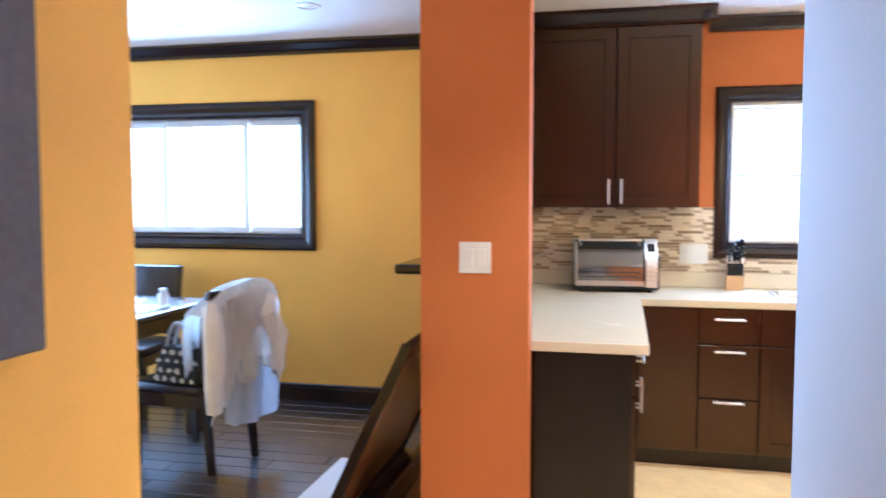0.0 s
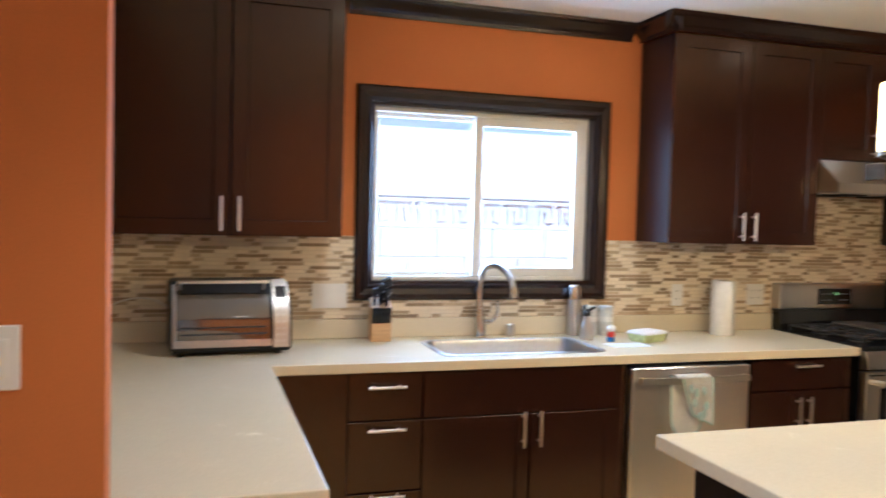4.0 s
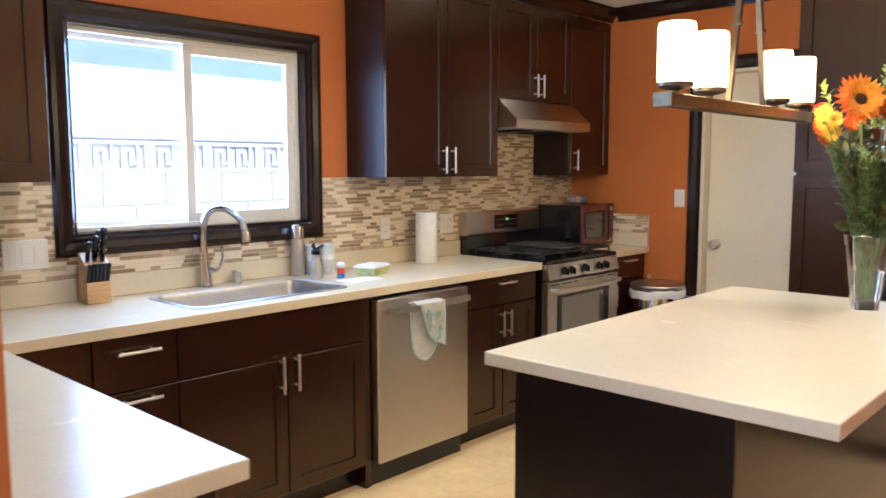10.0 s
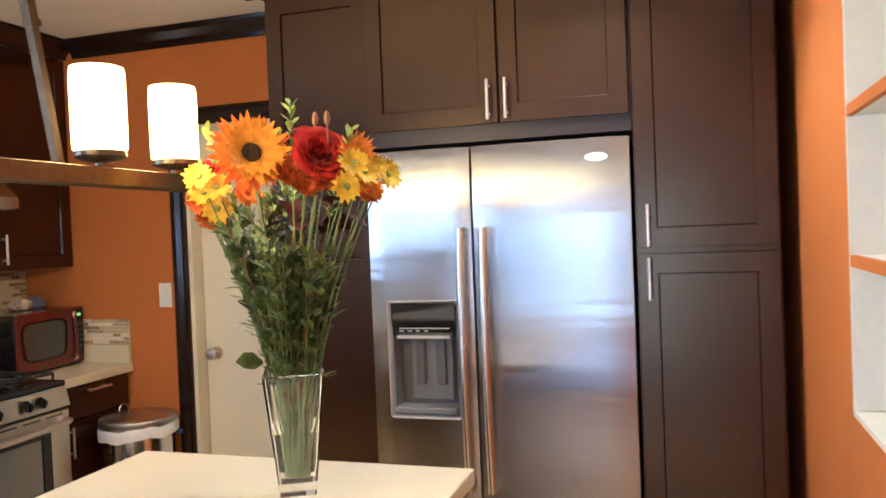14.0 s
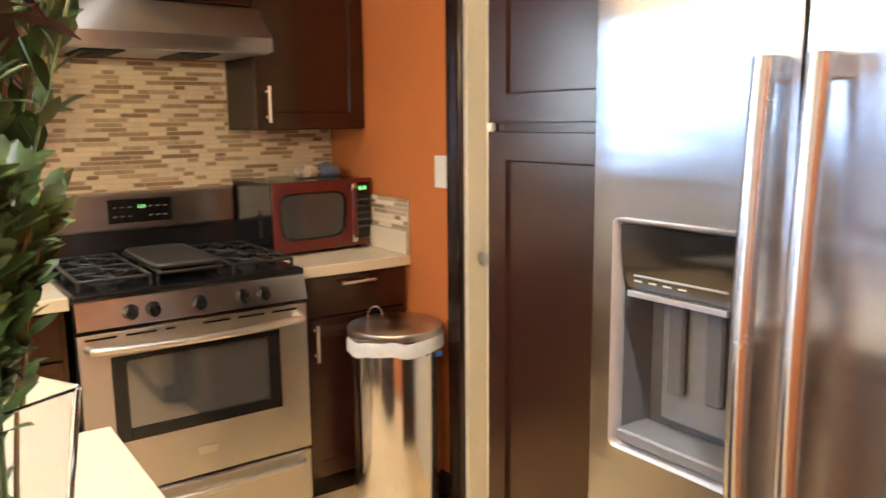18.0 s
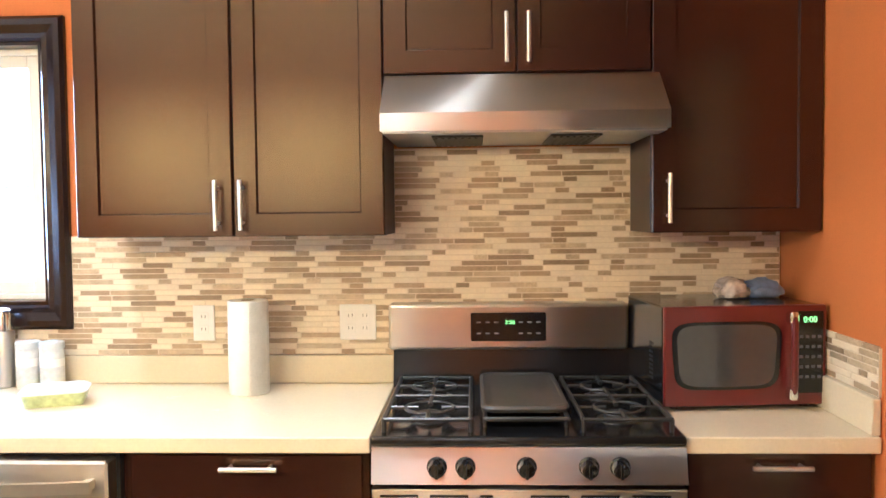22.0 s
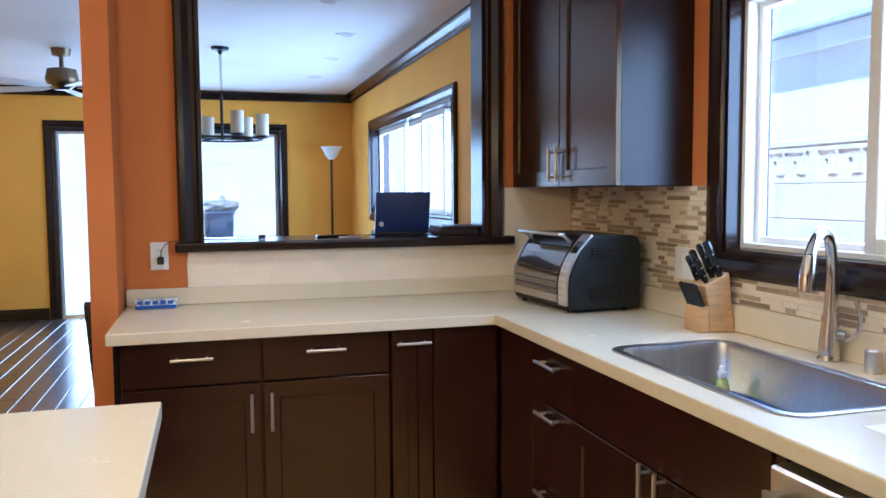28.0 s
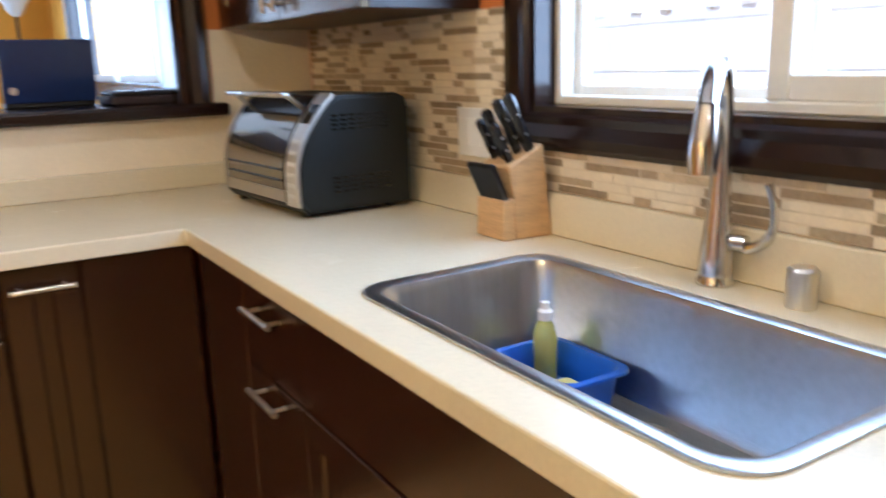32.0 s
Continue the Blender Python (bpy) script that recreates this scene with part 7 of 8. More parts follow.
for i in range(12):
    s = i / 11
    row = []
    for k in range(25):
        u = 2 * k / 24 - 1
        row.append(bm.verts.new((-1.522 - 0.006 * s + 0.020 * math.sin(u * 8 + 1.5 * s), 3.975 + u * (0.18 + 0.02 * s), DZ + 0.54 - 0.33 * s + 0.04 * abs(u) ** 3 * s)))
    if prev:
        for k in range(24):
            bm.faces.new((prev[k], prev[k + 1], row[k + 1], row[k]))
    prev = row
bmesh.ops.solidify(bm, geom=bm.faces[:], thickness=0.004)
part("shirt_tail", bm, material("pale_blue_white_cotton", (0.72, 0.75, 0.80), 0.85, var=0.04, scale=8, bump=0.2), jk, "bluish white shirt hanging below", True)
jk.matrix_basis = pose(-1.88, 3.955, 0, 0, 0, -13) @ pose(0.20, 0, DZ + 0.25)
# the handbag
HX, HY, HZ = -1.835, 3.80, DZ + 0.4325
hb = thing("handbag", (HX, HY, HZ), "black and white patterned handbag on the chair seat", "handbag")
HBK = material("black_canvas", (0.02, 0.02, 0.022), 0.8, var=0.15, bump=0.3)
bm = B()
loft(bm, [rounded(HX - 0.14 + d, HX + 0.14 - d, HY - 0.07 + e, HY + 0.07 - e, 0.03, HZ + z, 4) for d, e, z in ((0.01, 0.01, 0.001), (-0.008, -0.008, 0.03), (0.0, 0.005, 0.10), (0.012, 0.030, 0.165), (0.018, 0.038, 0.172))], cap_first=True)
body = part("bag_body", bm, HBK, hb, smooth=True)
HWH = material("off_white_canvas", (0.62, 0.60, 0.55), 0.8, var=0.1, bump=0.3)
hr = random.Random(5)
for i in range(5):
    for j in range(4):
        x, z = HX - 0.118 + i * 0.056 + (0.024 if j % 2 else 0.0) + hr.uniform(-0.005, 0.005), 0.024 + j * 0.041
        if x > HX + 0.125:
            continue
        y = HY - 0.070 + (-0.006 if z < 0.08 else 0.028 * (z - 0.08) / 0.09) - 0.0025
        q0, wide, high = hr.uniform(0, 1), hr.uniform(0.017, 0.024), hr.uniform(0.013, 0.018)
        bm = B()
        rim = [(x + wide * (0.72 + 0.28 * math.cos(3 * k * 0.785 + 6 * q0)) * math.cos(0.785 * k + q0), z + high * (0.8 + 0.2 * math.sin(2 * k * 0.785)) * math.sin(0.785 * k + q0)) for k in range(8)]
        loft(bm, [[(px, y + 0.003, HZ + pz) for px, pz in rim], [(px, y, HZ + pz) for px, pz in rim]], cap_first=True)
        part("print_patch", bm, HWH, body, "off-white printed shape")
for y in (HY - 0.025, HY + 0.025):
    bm = B()
    tube(bm, bez((HX - 0.10, y, HZ + 0.16), (HX - 0.03, y - 0.02, HZ + 0.42), (HX + 0.09, y, HZ + 0.16), 12), 0.010, 8)
    part("bag_strap", bm, material("grey_strap", (0.42, 0.45, 0.48), 0.5), hb, "grey looped strap", True)
hb.matrix_basis = pose(HX - 0.01, HY + 0.01, HZ, 0, 0, -13)
# on the table
TT = DZ + 0.7555
PAPER = material("white_table_paper", (0.74, 0.75, 0.77), 0.7, var=0.05)
for x, y, w, d, r in ((-2.20, 3.95, 0.22, 0.30, 8), (-2.55, 3.80, 0.30, 0.22, -12), (-2.45, 4.15, 0.22, 0.30, 20)):
    bm = B()
    box(bm, -w / 2, w / 2, -d / 2, d / 2, 0, 0.003)
    bm.transform(pose(x, y, TT + 0.0003, 0, 0, r))
    solo("paper_sheet", bm, PAPER, (x, y, TT), "loose white papers on the dining table", "paper", "papers on the table")
cn = thing("spray_can", (-2.16, 4.12, TT), "short white bottle on the dining table", "bottle")
bm = B()
lathe(bm, (-2.16, 4.12, TT), [(0.03, 0), (0.03, 0.055), (0.024, 0.065)], 18)
part("body", bm, WHITEP, cn, smooth=True)
bm = B()
lathe(bm, (-2.16, 4.12, TT + 0.0655), [(0.02, 0), (0.02, 0.025), (0.0005, 0.027)], 18)
part("cap", bm, CLOUDY, cn, smooth=True)
bm = B()
crumple(bm, (-2.42, 3.72, TT + 0.045), (0.16, 0.09, 0.05), 0, 5)
solo("crumpled_cloth", bm, JWHITE, (-2.42, 3.72, TT), "crumpled white cloth on the dining table", "cloth", smooth=True)
bm = B()
crumple(bm, (-2.62, 3.17, DZ + 0.86), (0.24, 0.10, 0.22), 0, 11)
solo("dark_coat", bm, material("dark_navy_fabric", (0.02, 0.025, 0.05), 0.8, var=0.3, scale=10, bump=0.4), (-2.62, 3.17, DZ + 0.6), "dark blue patterned coat bundled over a chair back", "coat", smooth=True)
# leaning panel
lp = thing("leaning_panel", (-0.70, 3.75, DZ), "dark framed wooden panel leaning against the half wall", "panel")
def lean(a, w, y):
    """a: 0 at the foot, 1 at the top; w: out from the panel's underside."""
    fx, fz, tx, tz = -0.905, DZ + 0.002, -0.535, 0.905
    n = Vector((-(tz - fz), 0, tx - fx)).normalized()
    return Vector((fx + (tx - fx) * a, y, fz + (tz - fz) * a)) + n * w
def lbox(bm, a0, a1, w0, w1, y0, y1):
    vs = [bm.verts.new(lean(a, w, y)) for a, w, y in ((a0, w0, y0), (a1, w0, y0), (a1, w1, y0), (a0, w1, y0), (a0, w0, y1), (a1, w0, y1), (a1, w1, y1), (a0, w1, y1))]
    for f in ((0, 1, 2, 3), (4, 5, 6, 7), (0, 1, 5, 4), (1, 2, 6, 5), (2, 3, 7, 6), (3, 0, 4, 7)):
        bm.faces.new([vs[k] for k in f])
Y0, Y1 = 3.12, 4.35
bm = B()
lbox(bm, 0.0, 1.0, -0.012, 0.026, Y0, Y0 + 0.028)
lbox(bm, 0.0, 1.0, -0.004, 0.016, Y0 + 0.028, Y0 + 0.06)
lbox(bm, 0.0, 1.0, -0.012, 0.026, Y1 - 0.06, Y1)
lbox(bm, 0.0, 0.07, -0.010, 0.024, Y0 + 0.06, Y1 - 0.06)
lbox(bm, 0.93, 1.0, -0.010, 0.024, Y0 + 0.06, Y1 - 0.06)
part("panel_frame", bm, TRIM, lp, "dark moulded frame")
bm = B()
lbox(bm, 0.07, 0.93, 0.0, 0.010, Y0 + 0.06, Y1 - 0.06)
part("panel_board", bm, material("golden_brown_board", (0.26, 0.12, 0.03), 0.3, var=0.2, scale=5, stretch=(1, 8, 1), coat=0.4), lp, "golden brown glossy board")
bm = B()
box(bm, -1.16, -0.95, 3.45, 4.10, DZ, DZ + 0.012, 0.003)
solo("white_board", bm, WHITEP, (-1.05, 3.8, DZ), "flat white board lying on the floor", "board")
# hallway picture
pc = thing("canvas_picture", (-0.505, 0.72, 1.25), "plain grey canvas picture on the hallway wall", "picture")
bm = B()
box(bm, -0.5195, -0.485, 0.20, 1.245, 1.255, 2.1, 0.004)
part("canvas", bm, material("dark_grey_canvas", (0.11, 0.10, 0.115), 0.8, var=0.15, scale=5, bump=0.3), pc)

# ---- lamps in the dining room ----
dch = thing("chandelier", (-3.0, 3.74, DCEIL), "dark metal ring chandelier with cream glass shades", "chandelier")
DMET = material("dark_bronze_metal", (0.04, 0.034, 0.032), 0.4, metal=0.8, var=0.15)
bm = B()
lathe(bm, (-3.0, 3.74, DCEIL - 0.0005), [(0.065, 0.0), (0.06, -0.02), (0.02, -0.03), (0.012, -0.05)], 20)
part("ceiling_rose", bm, DMET, dch, smooth=True)
for k in range(16):
    bm = B()
    z = DCEIL - 0.055 - k * 0.019
    q = math.pi / 2 * (k % 2)
    pts = [(-3.0 + 0.009 * math.cos(a) * math.cos(q), 3.74 + 0.009 * math.cos(a) * math.sin(q), z + 0.013 * math.sin(a)) for a in (2 * math.pi * j / 10 for j in range(11))]
    tube(bm, pts, 0.0022, 5)
    part("chain_link", bm, DMET, dch)
bm = B()
tube(bm, [(-3.0, 3.74, DCEIL - 0.35), (-3.0, 3.74, 1.762)], 0.011, 10)
part("stem", bm, DMET, dch, smooth=True)
SHADEC = material("cream_glass_shade", (0.60, 0.55, 0.42), 0.35, var=0.04)
for k in range(6):
    q = 2 * math.pi * k / 6 + 0.35
    c = Vector((-3.0 + 0.29 * math.cos(q), 3.74 + 0.29 * math.sin(q), 1.787))
    bm = B()
    tube(bm, [(-3.0, 3.74, 1.777), c], 0.010, 8)
    arm = part("arm", bm, DMET, dch, smooth=True)
    bm = B()
    lathe(bm, c, [(0.02, -0.01), (0.045, 0.0), (0.048, 0.012), (0.02, 0.014)], 18)
    part("cup", bm, DMET, arm, smooth=True)
    bm = B()
    lathe(bm, c + Vector((0, 0, 0.0145)), [(0.046, 0.0), (0.047, 0.155), (0.043, 0.155), (0.042, 0.006)], 20)
    part("shade", bm, SHADEC, arm, "unlit cream glass shade", True)
bm = B()
pts = [(-3.0 + 0.29 * math.cos(q), 3.74 + 0.29 * math.sin(q), 1.774) for q in (2 * math.pi * k / 36 for k in range(37))]
tube(bm, pts, 0.008, 6)
part("ring", bm, DMET, dch, smooth=True)

fl = thing("floor_lamp", (-5.15, 4.86, DZ), "dark torchiere floor lamp with a white glass bowl", "floor lamp")
bm = B()
lathe(bm, (-5.15, 4.86, DZ), [(0.14, 0.0), (0.14, 0.015), (0.03, 0.035), (0.014, 0.06)], 24)
part("base", bm, DMET, fl, smooth=True)
bm = B()
tube(bm, [(-5.15, 4.86, DZ + 0.05), (-5.15, 4.86, 1.725)], 0.012, 10)
part("pole", bm, DMET, fl, smooth=True)
bm = B()
lathe(bm, (-5.15, 4.86, 1.720), [(0.022, 0.0), (0.060, 0.035), (0.085, 0.095), (0.115, 0.130), (0.111, 0.133), (0.078, 0.100), (0.022, 0.018)], 28)
part("bowl", bm, WHITEP, fl, "white glass bowl shade", True)

cf = thing("ceiling_fan", (-3.35, 2.62, DCEIL), "ceiling fan with a bronze motor and pale blades", "ceiling fan")
bm = B()
lathe(bm, (-3.35, 2.62, DCEIL - 0.0005), [(0.07, 0.0), (0.06, -0.05), (0.015, -0.06), (0.015, -0.14)], 22)
part("mount", bm, BRONZE, cf, smooth=True)
bm = B()
lathe(bm, (-3.35, 2.62, DCEIL - 0.26), [(0.05, -0.04), (0.10, 0.0), (0.115, 0.04), (0.10, 0.11), (0.03, 0.125)], 26)
part("motor_housing", bm, BRONZE, cf, smooth=True)
for k in range(5):
    q = 2 * math.pi * k / 5 + 0.5
    bm = B()
    loft(bm, [[(0.10, -0.02, 0.0), (0.10, 0.02, 0.004), (0.10, 0.02, 0.010), (0.10, -0.02, 0.006)], [(0.20, -0.055, -0.008), (0.20, 0.055, 0.008), (0.20, 0.055, 0.014), (0.20, -0.055, -0.002)], [(0.60, -0.068, -0.010), (0.60, 0.068, 0.010), (0.60, 0.068, 0.016), (0.60, -0.068, -0.004)], [(0.62, -0.05, -0.008), (0.62, 0.05, 0.008), (0.62, 0.05, 0.014), (0.62, -0.05, -0.002)]], cap_first=True)
    bm.transform(pose(-3.35, 2.62, DCEIL - 0.285, 0, 0, math.degrees(q)))
    part("blade", bm, material("pale_fan_blade", (0.60, 0.62, 0.66), 0.4) if k == 0 else bpy.data.materials["pale_fan_blade"], cf, "pale fan blade")
for x, y in ((-2.3, 4.55), (-3.3, 4.6), (-4.3, 4.6), (-1.4, 4.3)):
    c = thing("downlight", (x, y, DCEIL), "unlit recessed ceiling downlight", "ceiling light", "dining room downlights")
    bm = B()
    lathe(bm, (x, y, DCEIL - 0.0005), [(0.07, 0.0), (0.07, -0.004), (0.05, -0.006), (0.045, -0.001)], 24)
    part("trim_ring", bm, WHITEP, c, smooth=True)
    bm = B()
    cyl(bm, (x, y, DCEIL - 0.0025), 0.046, 0.046, 0.0015, 20)
    part("lens", bm, CLOUDY, c)
# ---- outside ----
EXTW = material("white_painted_block", (0.80, 0.80, 0.78), 0.8, var=0.05, scale=4, fine=90, bump=0.3, per=0.03)
STUCCO = material("white_stucco", (0.80, 0.80, 0.79), 0.9, var=0.04, scale=4, fine=150, bump=0.5)
ROOFB = material("blue_grey_shingle", (0.50, 0.55, 0.62), 0.8, var=0.15, scale=5, fine=60, bump=0.3)
GROUND = material("pale_concrete", (0.55, 0.54, 0.52), 0.85, var=0.10, scale=1.5, fine=50, bump=0.2)
bm = B()
bmesh.ops.create_grid(bm, x_segments=1, y_segments=1, size=400, matrix=Matrix.Translation((0, 0, -0.13)))
solo("ground", bm, GROUND, (0, 0, -0.13), "pale concrete ground", "ground", kind="structure")
FY = 6.80
fence = thing("block_wall", (0.5, FY, -0.13), "white painted block wall with a Greek key band", "garden wall")
bm = B()
box(bm, -7.0, 7.0, FY + 0.012, FY + 0.14, -0.13, 1.61)
part("core", bm, material("grey_block_joint", (0.79, 0.80, 0.80), 0.9, var=0.05), fence)
bm = B()
box(bm, -7.0, 7.0, FY - 0.004, FY + 0.15, 1.612, 1.655, 0.008)
part("coping", bm, STUCCO, fence)
blk = B()
box(blk, -0.198, 0.198, 0.0, 0.03, -0.098, 0.098, 0.003)
blk_me = finish("wall_block", blk, EXTW)
for i in range(-12, 12):
    for j in range(7):
        ob = new("wall_block", blk_me)
        ob.parent = fence
        ob.location = (i * 0.4 + (0.2 if j % 2 else 0.0) - 0.30, 0.0, 0.13 + 0.11 + j * 0.2)
# the key blocks: raised white bands round sunk meander grooves
kbm = B()
def kbox(a, b, c, d):
    box(kbm, a - 0.2, b - 0.2, 0.0, 0.03, c - 0.1, d - 0.1)
GW = 0.024
kbox(0.002, 0.398, 0.002, 0.026), kbox(0.002, 0.398, 0.174, 0.198)
kbox(0.002, 0.030, 0.026, 0.174), kbox(0.370, 0.398, 0.026, 0.174)
for k in range(2):
    x = 0.030 + k * 0.165
    # a hook: groove up the side, over the top, down inside; the next groove rises from below
    kbox(x + GW, x + 0.052, 0.026, 0.150)
    kbox(x + 0.052, x + 0.076, 0.128, 0.150)
    kbox(x + 0.076, x + 0.098, 0.050, 0.150)
    kbox(x + 0.098, x + 0.122, 0.050, 0.072)
    kbox(x + 0.122, x + 0.141, 0.050, 0.174)
kme = finish("key_block", kbm, EXTW)
for i in range(-12, 12):
    ob = new("key_block", kme)
    ob.parent = fence
    ob.location = (i * 0.4 - 0.40, 0.0, 0.13 + 0.11 + 1.4)
nbh = thing("neighbour_house", (1.0, 9.6, -0.13), "white stucco neighbouring house with a deep eave", "house")
bm = B()
box(bm, -9, 10, 9.2, 9.4, -0.13, 2.85)
part("wall", bm, STUCCO, nbh)
bm = B()
box(bm, -9.3, 10.3, 9.07, 9.2, 2.69, 2.71)
part("soffit", bm, STUCCO, nbh)
bm = B()
box(bm, -9.3, 10.3, 9.04, 9.07, 2.67, 2.85, 0.004)
part("fascia", bm, STUCCO, nbh, "white painted fascia board")
bm = B()
vs = [(8.95, 2.855), (8.95, 2.89), (11.5, 4.0), (11.5, 2.855)]
pa, pb3 = [bm.verts.new((-9.4, y, z)) for y, z in vs], [bm.verts.new((10.4, y, z)) for y, z in vs]
for k in range(4):
    bm.faces.new((pa[k], pa[(k + 1) % 4], pb3[(k + 1) % 4], pb3[k]))
bm.faces.new(pa), bm.faces.new(pb3)
part("roof", bm, ROOFB, nbh, "blue-grey shingle roof")
gdn = thing("garden_wall", (-9.5, 3.3, -0.13), "bright white garden wall beyond the patio", "garden wall")
bm = B()
box(bm, -9.8, -9.6, -4, 11, -0.13, 2.6)
part("wall", bm, STUCCO, gdn)
bk2 = thing("laundry_basket", (-6.55, 3.75, 0.616), "blue plastic basket heaped with grey cloth", "basket")
bm = B()
loft(bm, [rounded(-6.72 - d, -6.38 + d, 3.60 - d, 3.88 + d, 0.05, z, 4) for d, z in ((0.0, 0.6165), (0.02, 1.14), (0.032, 1.145), (0.032, 1.165), (0.02, 1.17))], cap_first=True)
part("basket_body", bm, material("grey_blue_plastic", (0.10, 0.14, 0.24), 0.5, var=0.1), bk2, smooth=True)
HEAP = material("grey_bundle_cloth", (0.30, 0.31, 0.31), 0.85, var=0.35, scale=6)
bm = B()
crumple(bm, (-6.55, 3.71, 1.215), (0.21, 0.24, 0.085), 0, 21)
part("cloth_heap", bm, HEAP, bk2, "heaped grey cloth", True)
bm = B()
crumple(bm, (-6.42, 3.525, 1.02), (0.12, 0.085, 0.25), 0, 33)
part("hanging_cloth", bm, HEAP, bk2, "grey cloth hanging over the rim", True)
bm = B()
crumple(bm, (-6.55, 3.70, 1.315), (0.10, 0.10, 0.07), 0, 12)
part("white_cloth", bm, STUCCO, bk2, "crumpled white cloth on top", True)
pt2 = thing("patio_table", (-6.6, 3.5, -0.13), "dark metal patio table outside", "table")
bm = B()
box(bm, -6.95, -6.25, 3.0, 4.3, 0.585, 0.615, 0.006)
part("tabletop", bm, DMET, pt2)
for x in (-6.9, -6.3):
    for y in (3.06, 4.24):
        bm = B()
        box(bm, x - 0.02, x + 0.02, y - 0.02, y + 0.02, -0.13, 0.585)
        part("leg", bm, DMET, pt2)
bm = B()
box(bm, -6.75, -6.45, 4.02, 4.26, 0.616, 0.70, 0.02)
solo("tool_box", bm, DMET, (-6.6, 4.15, 0.616), "dark box standing on the patio table", "box")

# ---- floors, piece by piece ----
fl_tiles = {}
T = 0.457
x = -0.795
while x < EW + 0.1:
    y = -1.19
    while y < NW:
        w, d = min(T, EW + 0.13 - x), min(T, NW + 0.16 - y)
        key = (round(w, 3), round(d, 3))
        if key not in fl_tiles and w > 0.02 and d > 0.02:
            bm = B()
            box(bm, 0.0015, w - 0.0015, 0.0015, d - 0.0015, -0.008, 0.0, 0.0008)
            fl_tiles[key] = finish("floor_tile", bm, FLOORT)
        if key in fl_tiles:
            ob = new("floor_tile", fl_tiles[key])
            ob.parent = floor
            ob.location = (x, y, 0)
        y += T
    x += T
planks = {}
rp = random.Random(3)
y = 1.345
PW = 0.127
while y < DN:
    d = min(PW, DN - y)
    x = WW + rp.uniform(-0.9, 0.0)
    while x < -0.83:
        ln = rp.choice((0.9, 1.2, 1.5))
        x0, x1 = max(x, WW), min(x + ln, -0.832)
        if x1 - x0 > 0.03:
            key = (round(x1 - x0, 2), round(d, 3))
            if key not in planks:
                bm = B()
                box(bm, 0.001, x1 - x0 - 0.001, 0.001, d - 0.001, -0.007, 0.0, 0.003)
                planks[key] = finish("floor_plank", bm, PLANK)
            ob = new("floor_plank", planks[key])
            ob.parent = floor_dining
            ob.location = (x0, y, DZ)
        x += ln
    y += PW

# ---- mosaic backsplash ----
CREAM_T = material("cream_stone_tile", (0.75, 0.655, 0.485), 0.40, var=0.05, scale=30, fine=120, bump=0.08, per=0.05)
BROWN_T = material("brown_glass_tile", (0.35, 0.265, 0.165), 0.22, var=0.12, scale=30, fine=120, bump=0.02, per=0.25)
TAN_T = material("tan_glass_tile", (0.49, 0.395, 0.26), 0.22, var=0.12, scale=30, fine=120, bump=0.02, per=0.2)
GROUT_T = material("pale_tile_grout", (0.67, 0.57, 0.415), 0.9, var=0.06, fine=160, bump=0.2)
RH, GAP, TH = 0.0174, 0.0034, 0.0045
rt = random.Random(11)


def strip_tiles(regions):
    """Rows of random strips running on across adjoining regions: (u, v, length, kind)."""
    out = []
    v0, v1 = min(q[2] for q in regions), max(q[3] for q in regions)
    rows = int((v1 - v0) / RH + 0.5)
    runs = []
    for r in range(rows):
        line = []
        for u0, u1, a, b in sorted(regions):
            if b - v0 > (r + 0.5) * RH:
                if line and abs(line[-1][1] - u0) < 0.002:
                    line[-1][1] = u1
                else:
                    line.append([u0, u1])
        runs += [(r, u0, u1) for u0, u1 in line]
    for r, u0, u1 in runs:
        u = u0 - rt.uniform(0, 0.09)
        last = 0
        while u < u1:
            k = rt.choices((0, 1, 2), (0.16, 0.48, 0.36))[0] if not last else rt.choices((0, 1, 2), (0.84, 0.08, 0.08))[0]
            ln = rt.choice((0.066, 0.098, 0.146)) if k == 0 else rt.choices((0.044, 0.098, 0.146), (0.34, 0.20, 0.46))[0]
            a, b = max(u, u0), min(u + ln, u1)
            if b - a > 0.006:
                out.append((a, v0 + r * RH, b - a, k))
            last = k
            u += ln
    return out


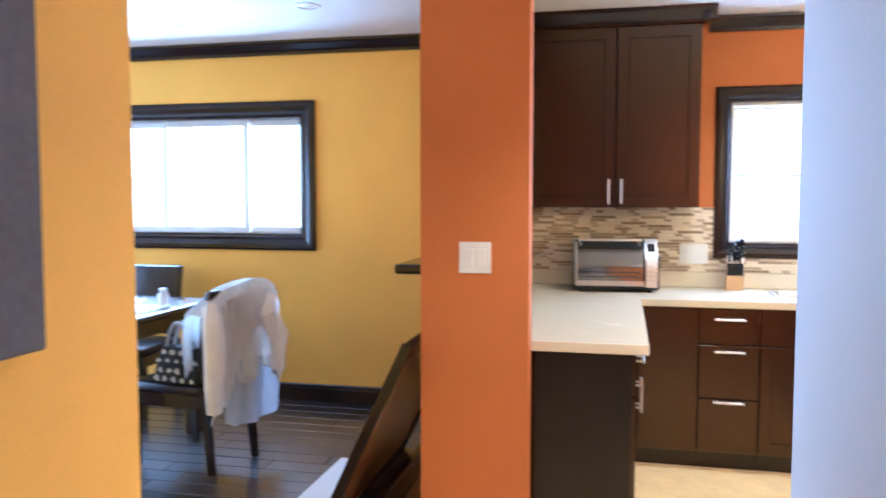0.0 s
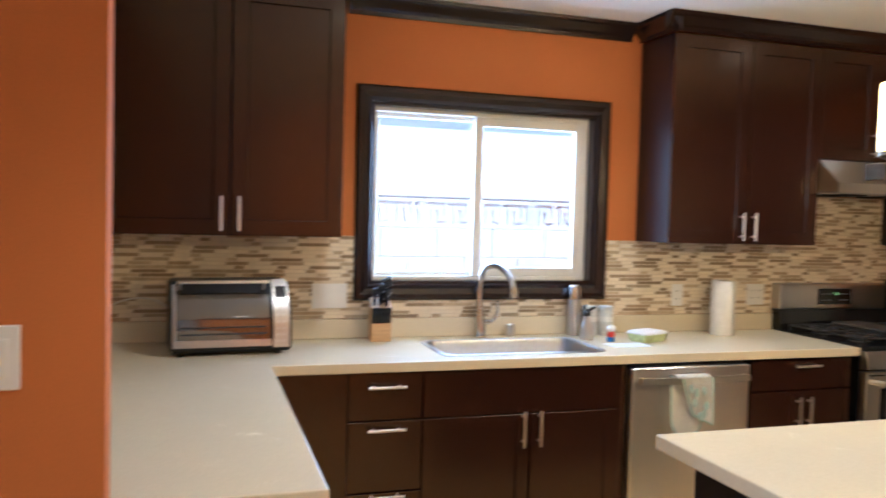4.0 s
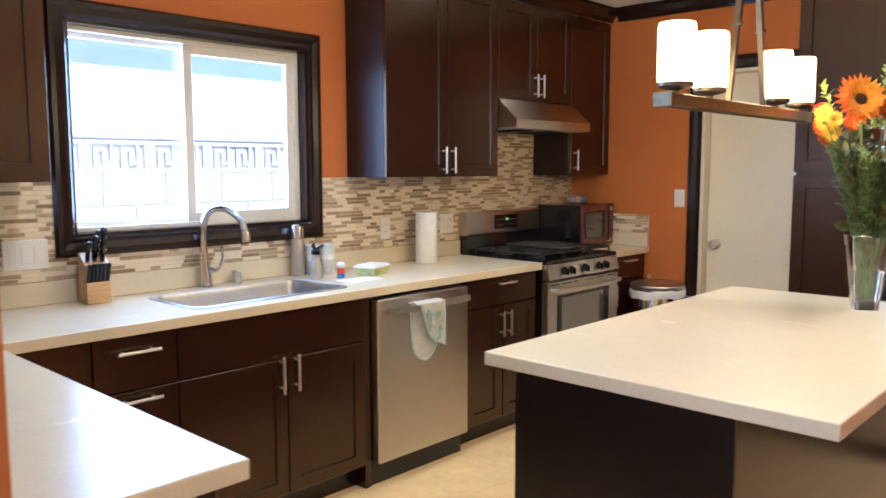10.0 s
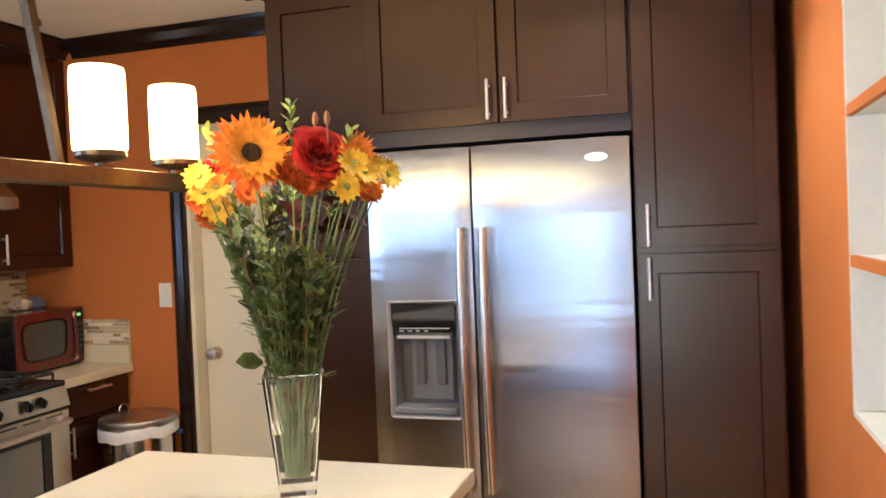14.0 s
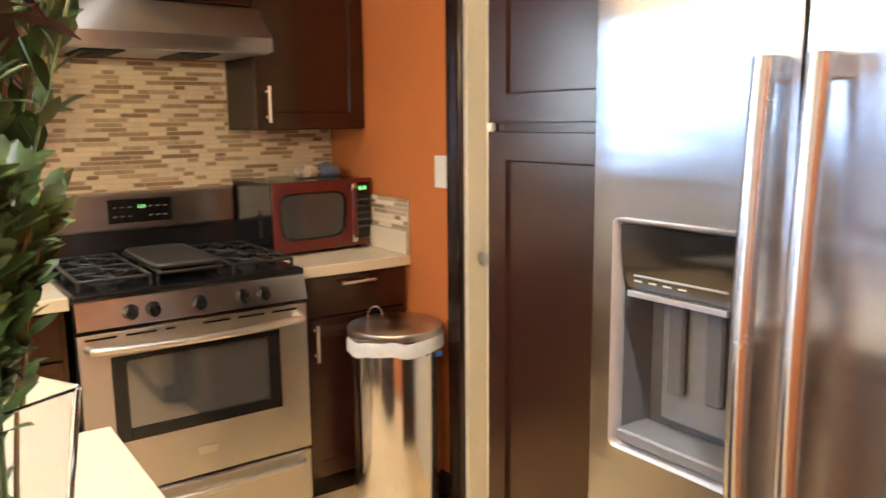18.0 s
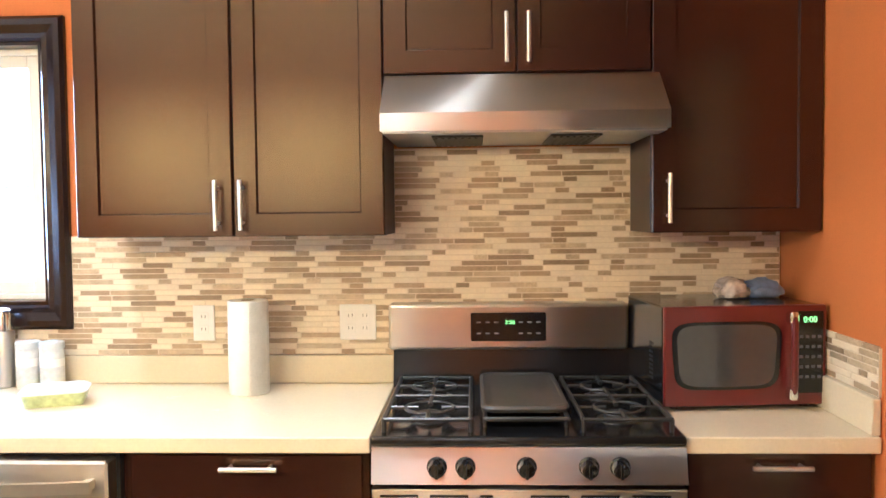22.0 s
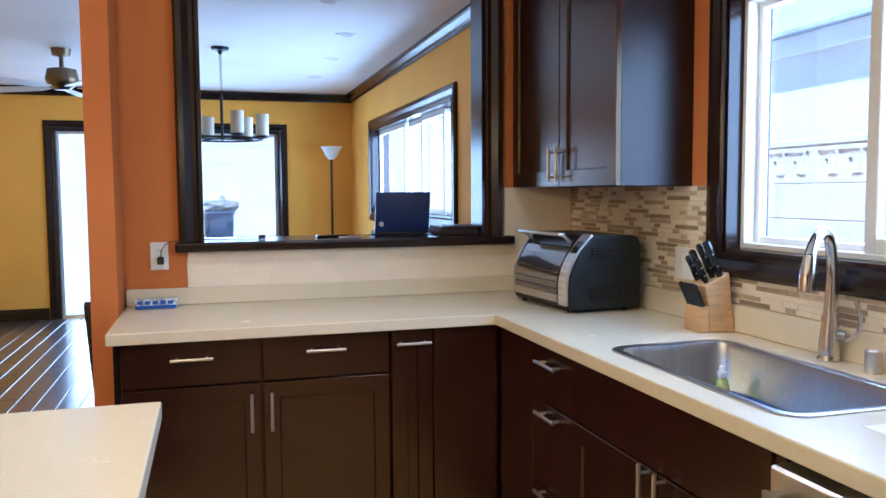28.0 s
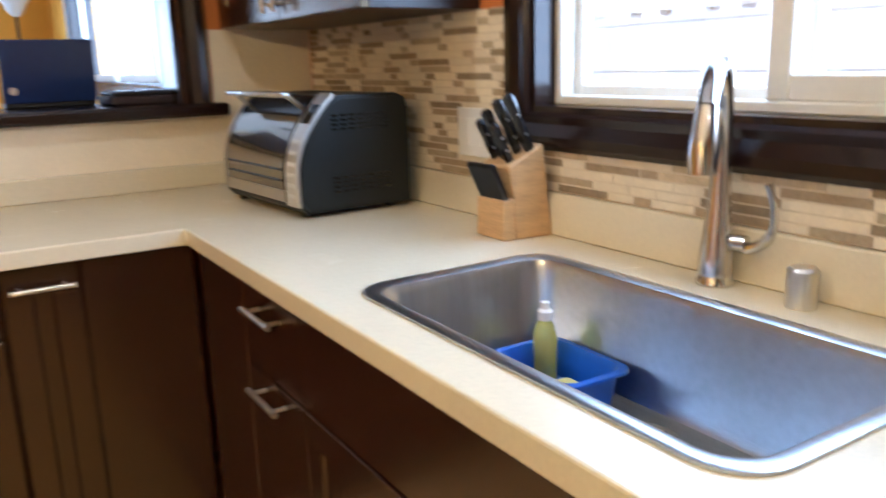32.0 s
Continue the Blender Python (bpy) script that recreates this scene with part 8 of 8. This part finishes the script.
def backsplash(name, F, regions, label, picked):
    th = thing(name, F((regions[0][0] + regions[0][1]) / 2, 0.0, regions[0][2]), label, "backsplash", kind="structure")
    bm = B()
    for u0, u1, v0, v1 in regions:
        fbox(bm, F, u0, u1, 0.0, 0.0072, v0, v1)
    part("grout_bed", bm, GROUT_T, th)
    meshes, made, rest = {}, 0, B()
    org = origin(th)
    for u, v, ln, k in strip_tiles(regions):
        if picked(u, v) and made < 300:
            key = (round(ln, 3), k)
            if key not in meshes:
                b2 = B()
                fbox(b2, F, GAP / 2, ln - GAP / 2, 0.002, TH + 0.004, GAP / 2, RH - GAP / 2, 0.0007)
                off = Vector(F(0, 0, 0))
                bmesh.ops.translate(b2, verts=b2.verts, vec=-off)
                meshes[key] = finish("tile", b2, (CREAM_T, BROWN_T, TAN_T)[k])
            ob = new("tile", meshes[key])
            ob.parent = th
            ob.location = Vector(F(u, 0, v)) - org
            made += 1
        else:
            a, b = F(u + GAP / 2, 0.002, v + GAP / 2), F(u + ln - GAP / 2, TH + 0.004, v + RH - GAP / 2)
            lo, hi = [min(p, q) for p, q in zip(a, b)], [max(p, q) for p, q in zip(a, b)]
            vs = [rest.verts.new((x, y, z)) for x in (lo[0], hi[0]) for y in (lo[1], hi[1]) for z in (lo[2], hi[2])]
            for f in ((0, 1, 3, 2), (4, 6, 7, 5), (0, 4, 5, 1), (2, 3, 7, 6), (0, 2, 6, 4), (1, 5, 7, 3)):
                rest.faces.new([vs[q] for q in f]).material_index = k
    if rest.faces:
        tagged(part("tile_field", rest, (CREAM_I, BROWN_I, TAN_I), th), kind="stuff")
    else:
        rest.free()
    return th


def island_random(mat, per):
    """The same tile surface for joined tiles: each mesh island takes a shade of its own."""
    m = mat.copy()
    nt = m.node_tree
    for nd in list(nt.nodes):
        if nd.bl_idname == "ShaderNodeObjectInfo":
            geo = nt.nodes.new("ShaderNodeNewGeometry")
            for ln in list(nd.outputs["Random"].links):
                nt.links.new(geo.outputs["Random Per Island"], ln.to_socket)
    return m


CREAM_I, BROWN_I, TAN_I = island_random(CREAM_T, 0.12), island_random(BROWN_T, 0.25), island_random(TAN_T, 0.2)
FBS = face_map("S", NW - 0.0008)
backsplash("backsplash_north", FBS, [(2.045, 3.088, 1.006, 1.389), (3.088, 3.826, 1.006, 1.655), (3.826, 4.286, 1.006, 1.389), (0.738, 2.045, 1.006, 1.086), (-0.33, 0.738, 1.006, 1.389)], "cream and brown strip mosaic backsplash", lambda u, v: 2.04 < u < 3.09)
backsplash("backsplash_east", face_map("W", EW - 0.0008), [(4.665, 5.272, 1.006, 1.122)], "short strip mosaic patch on the side wall", lambda u, v: True)
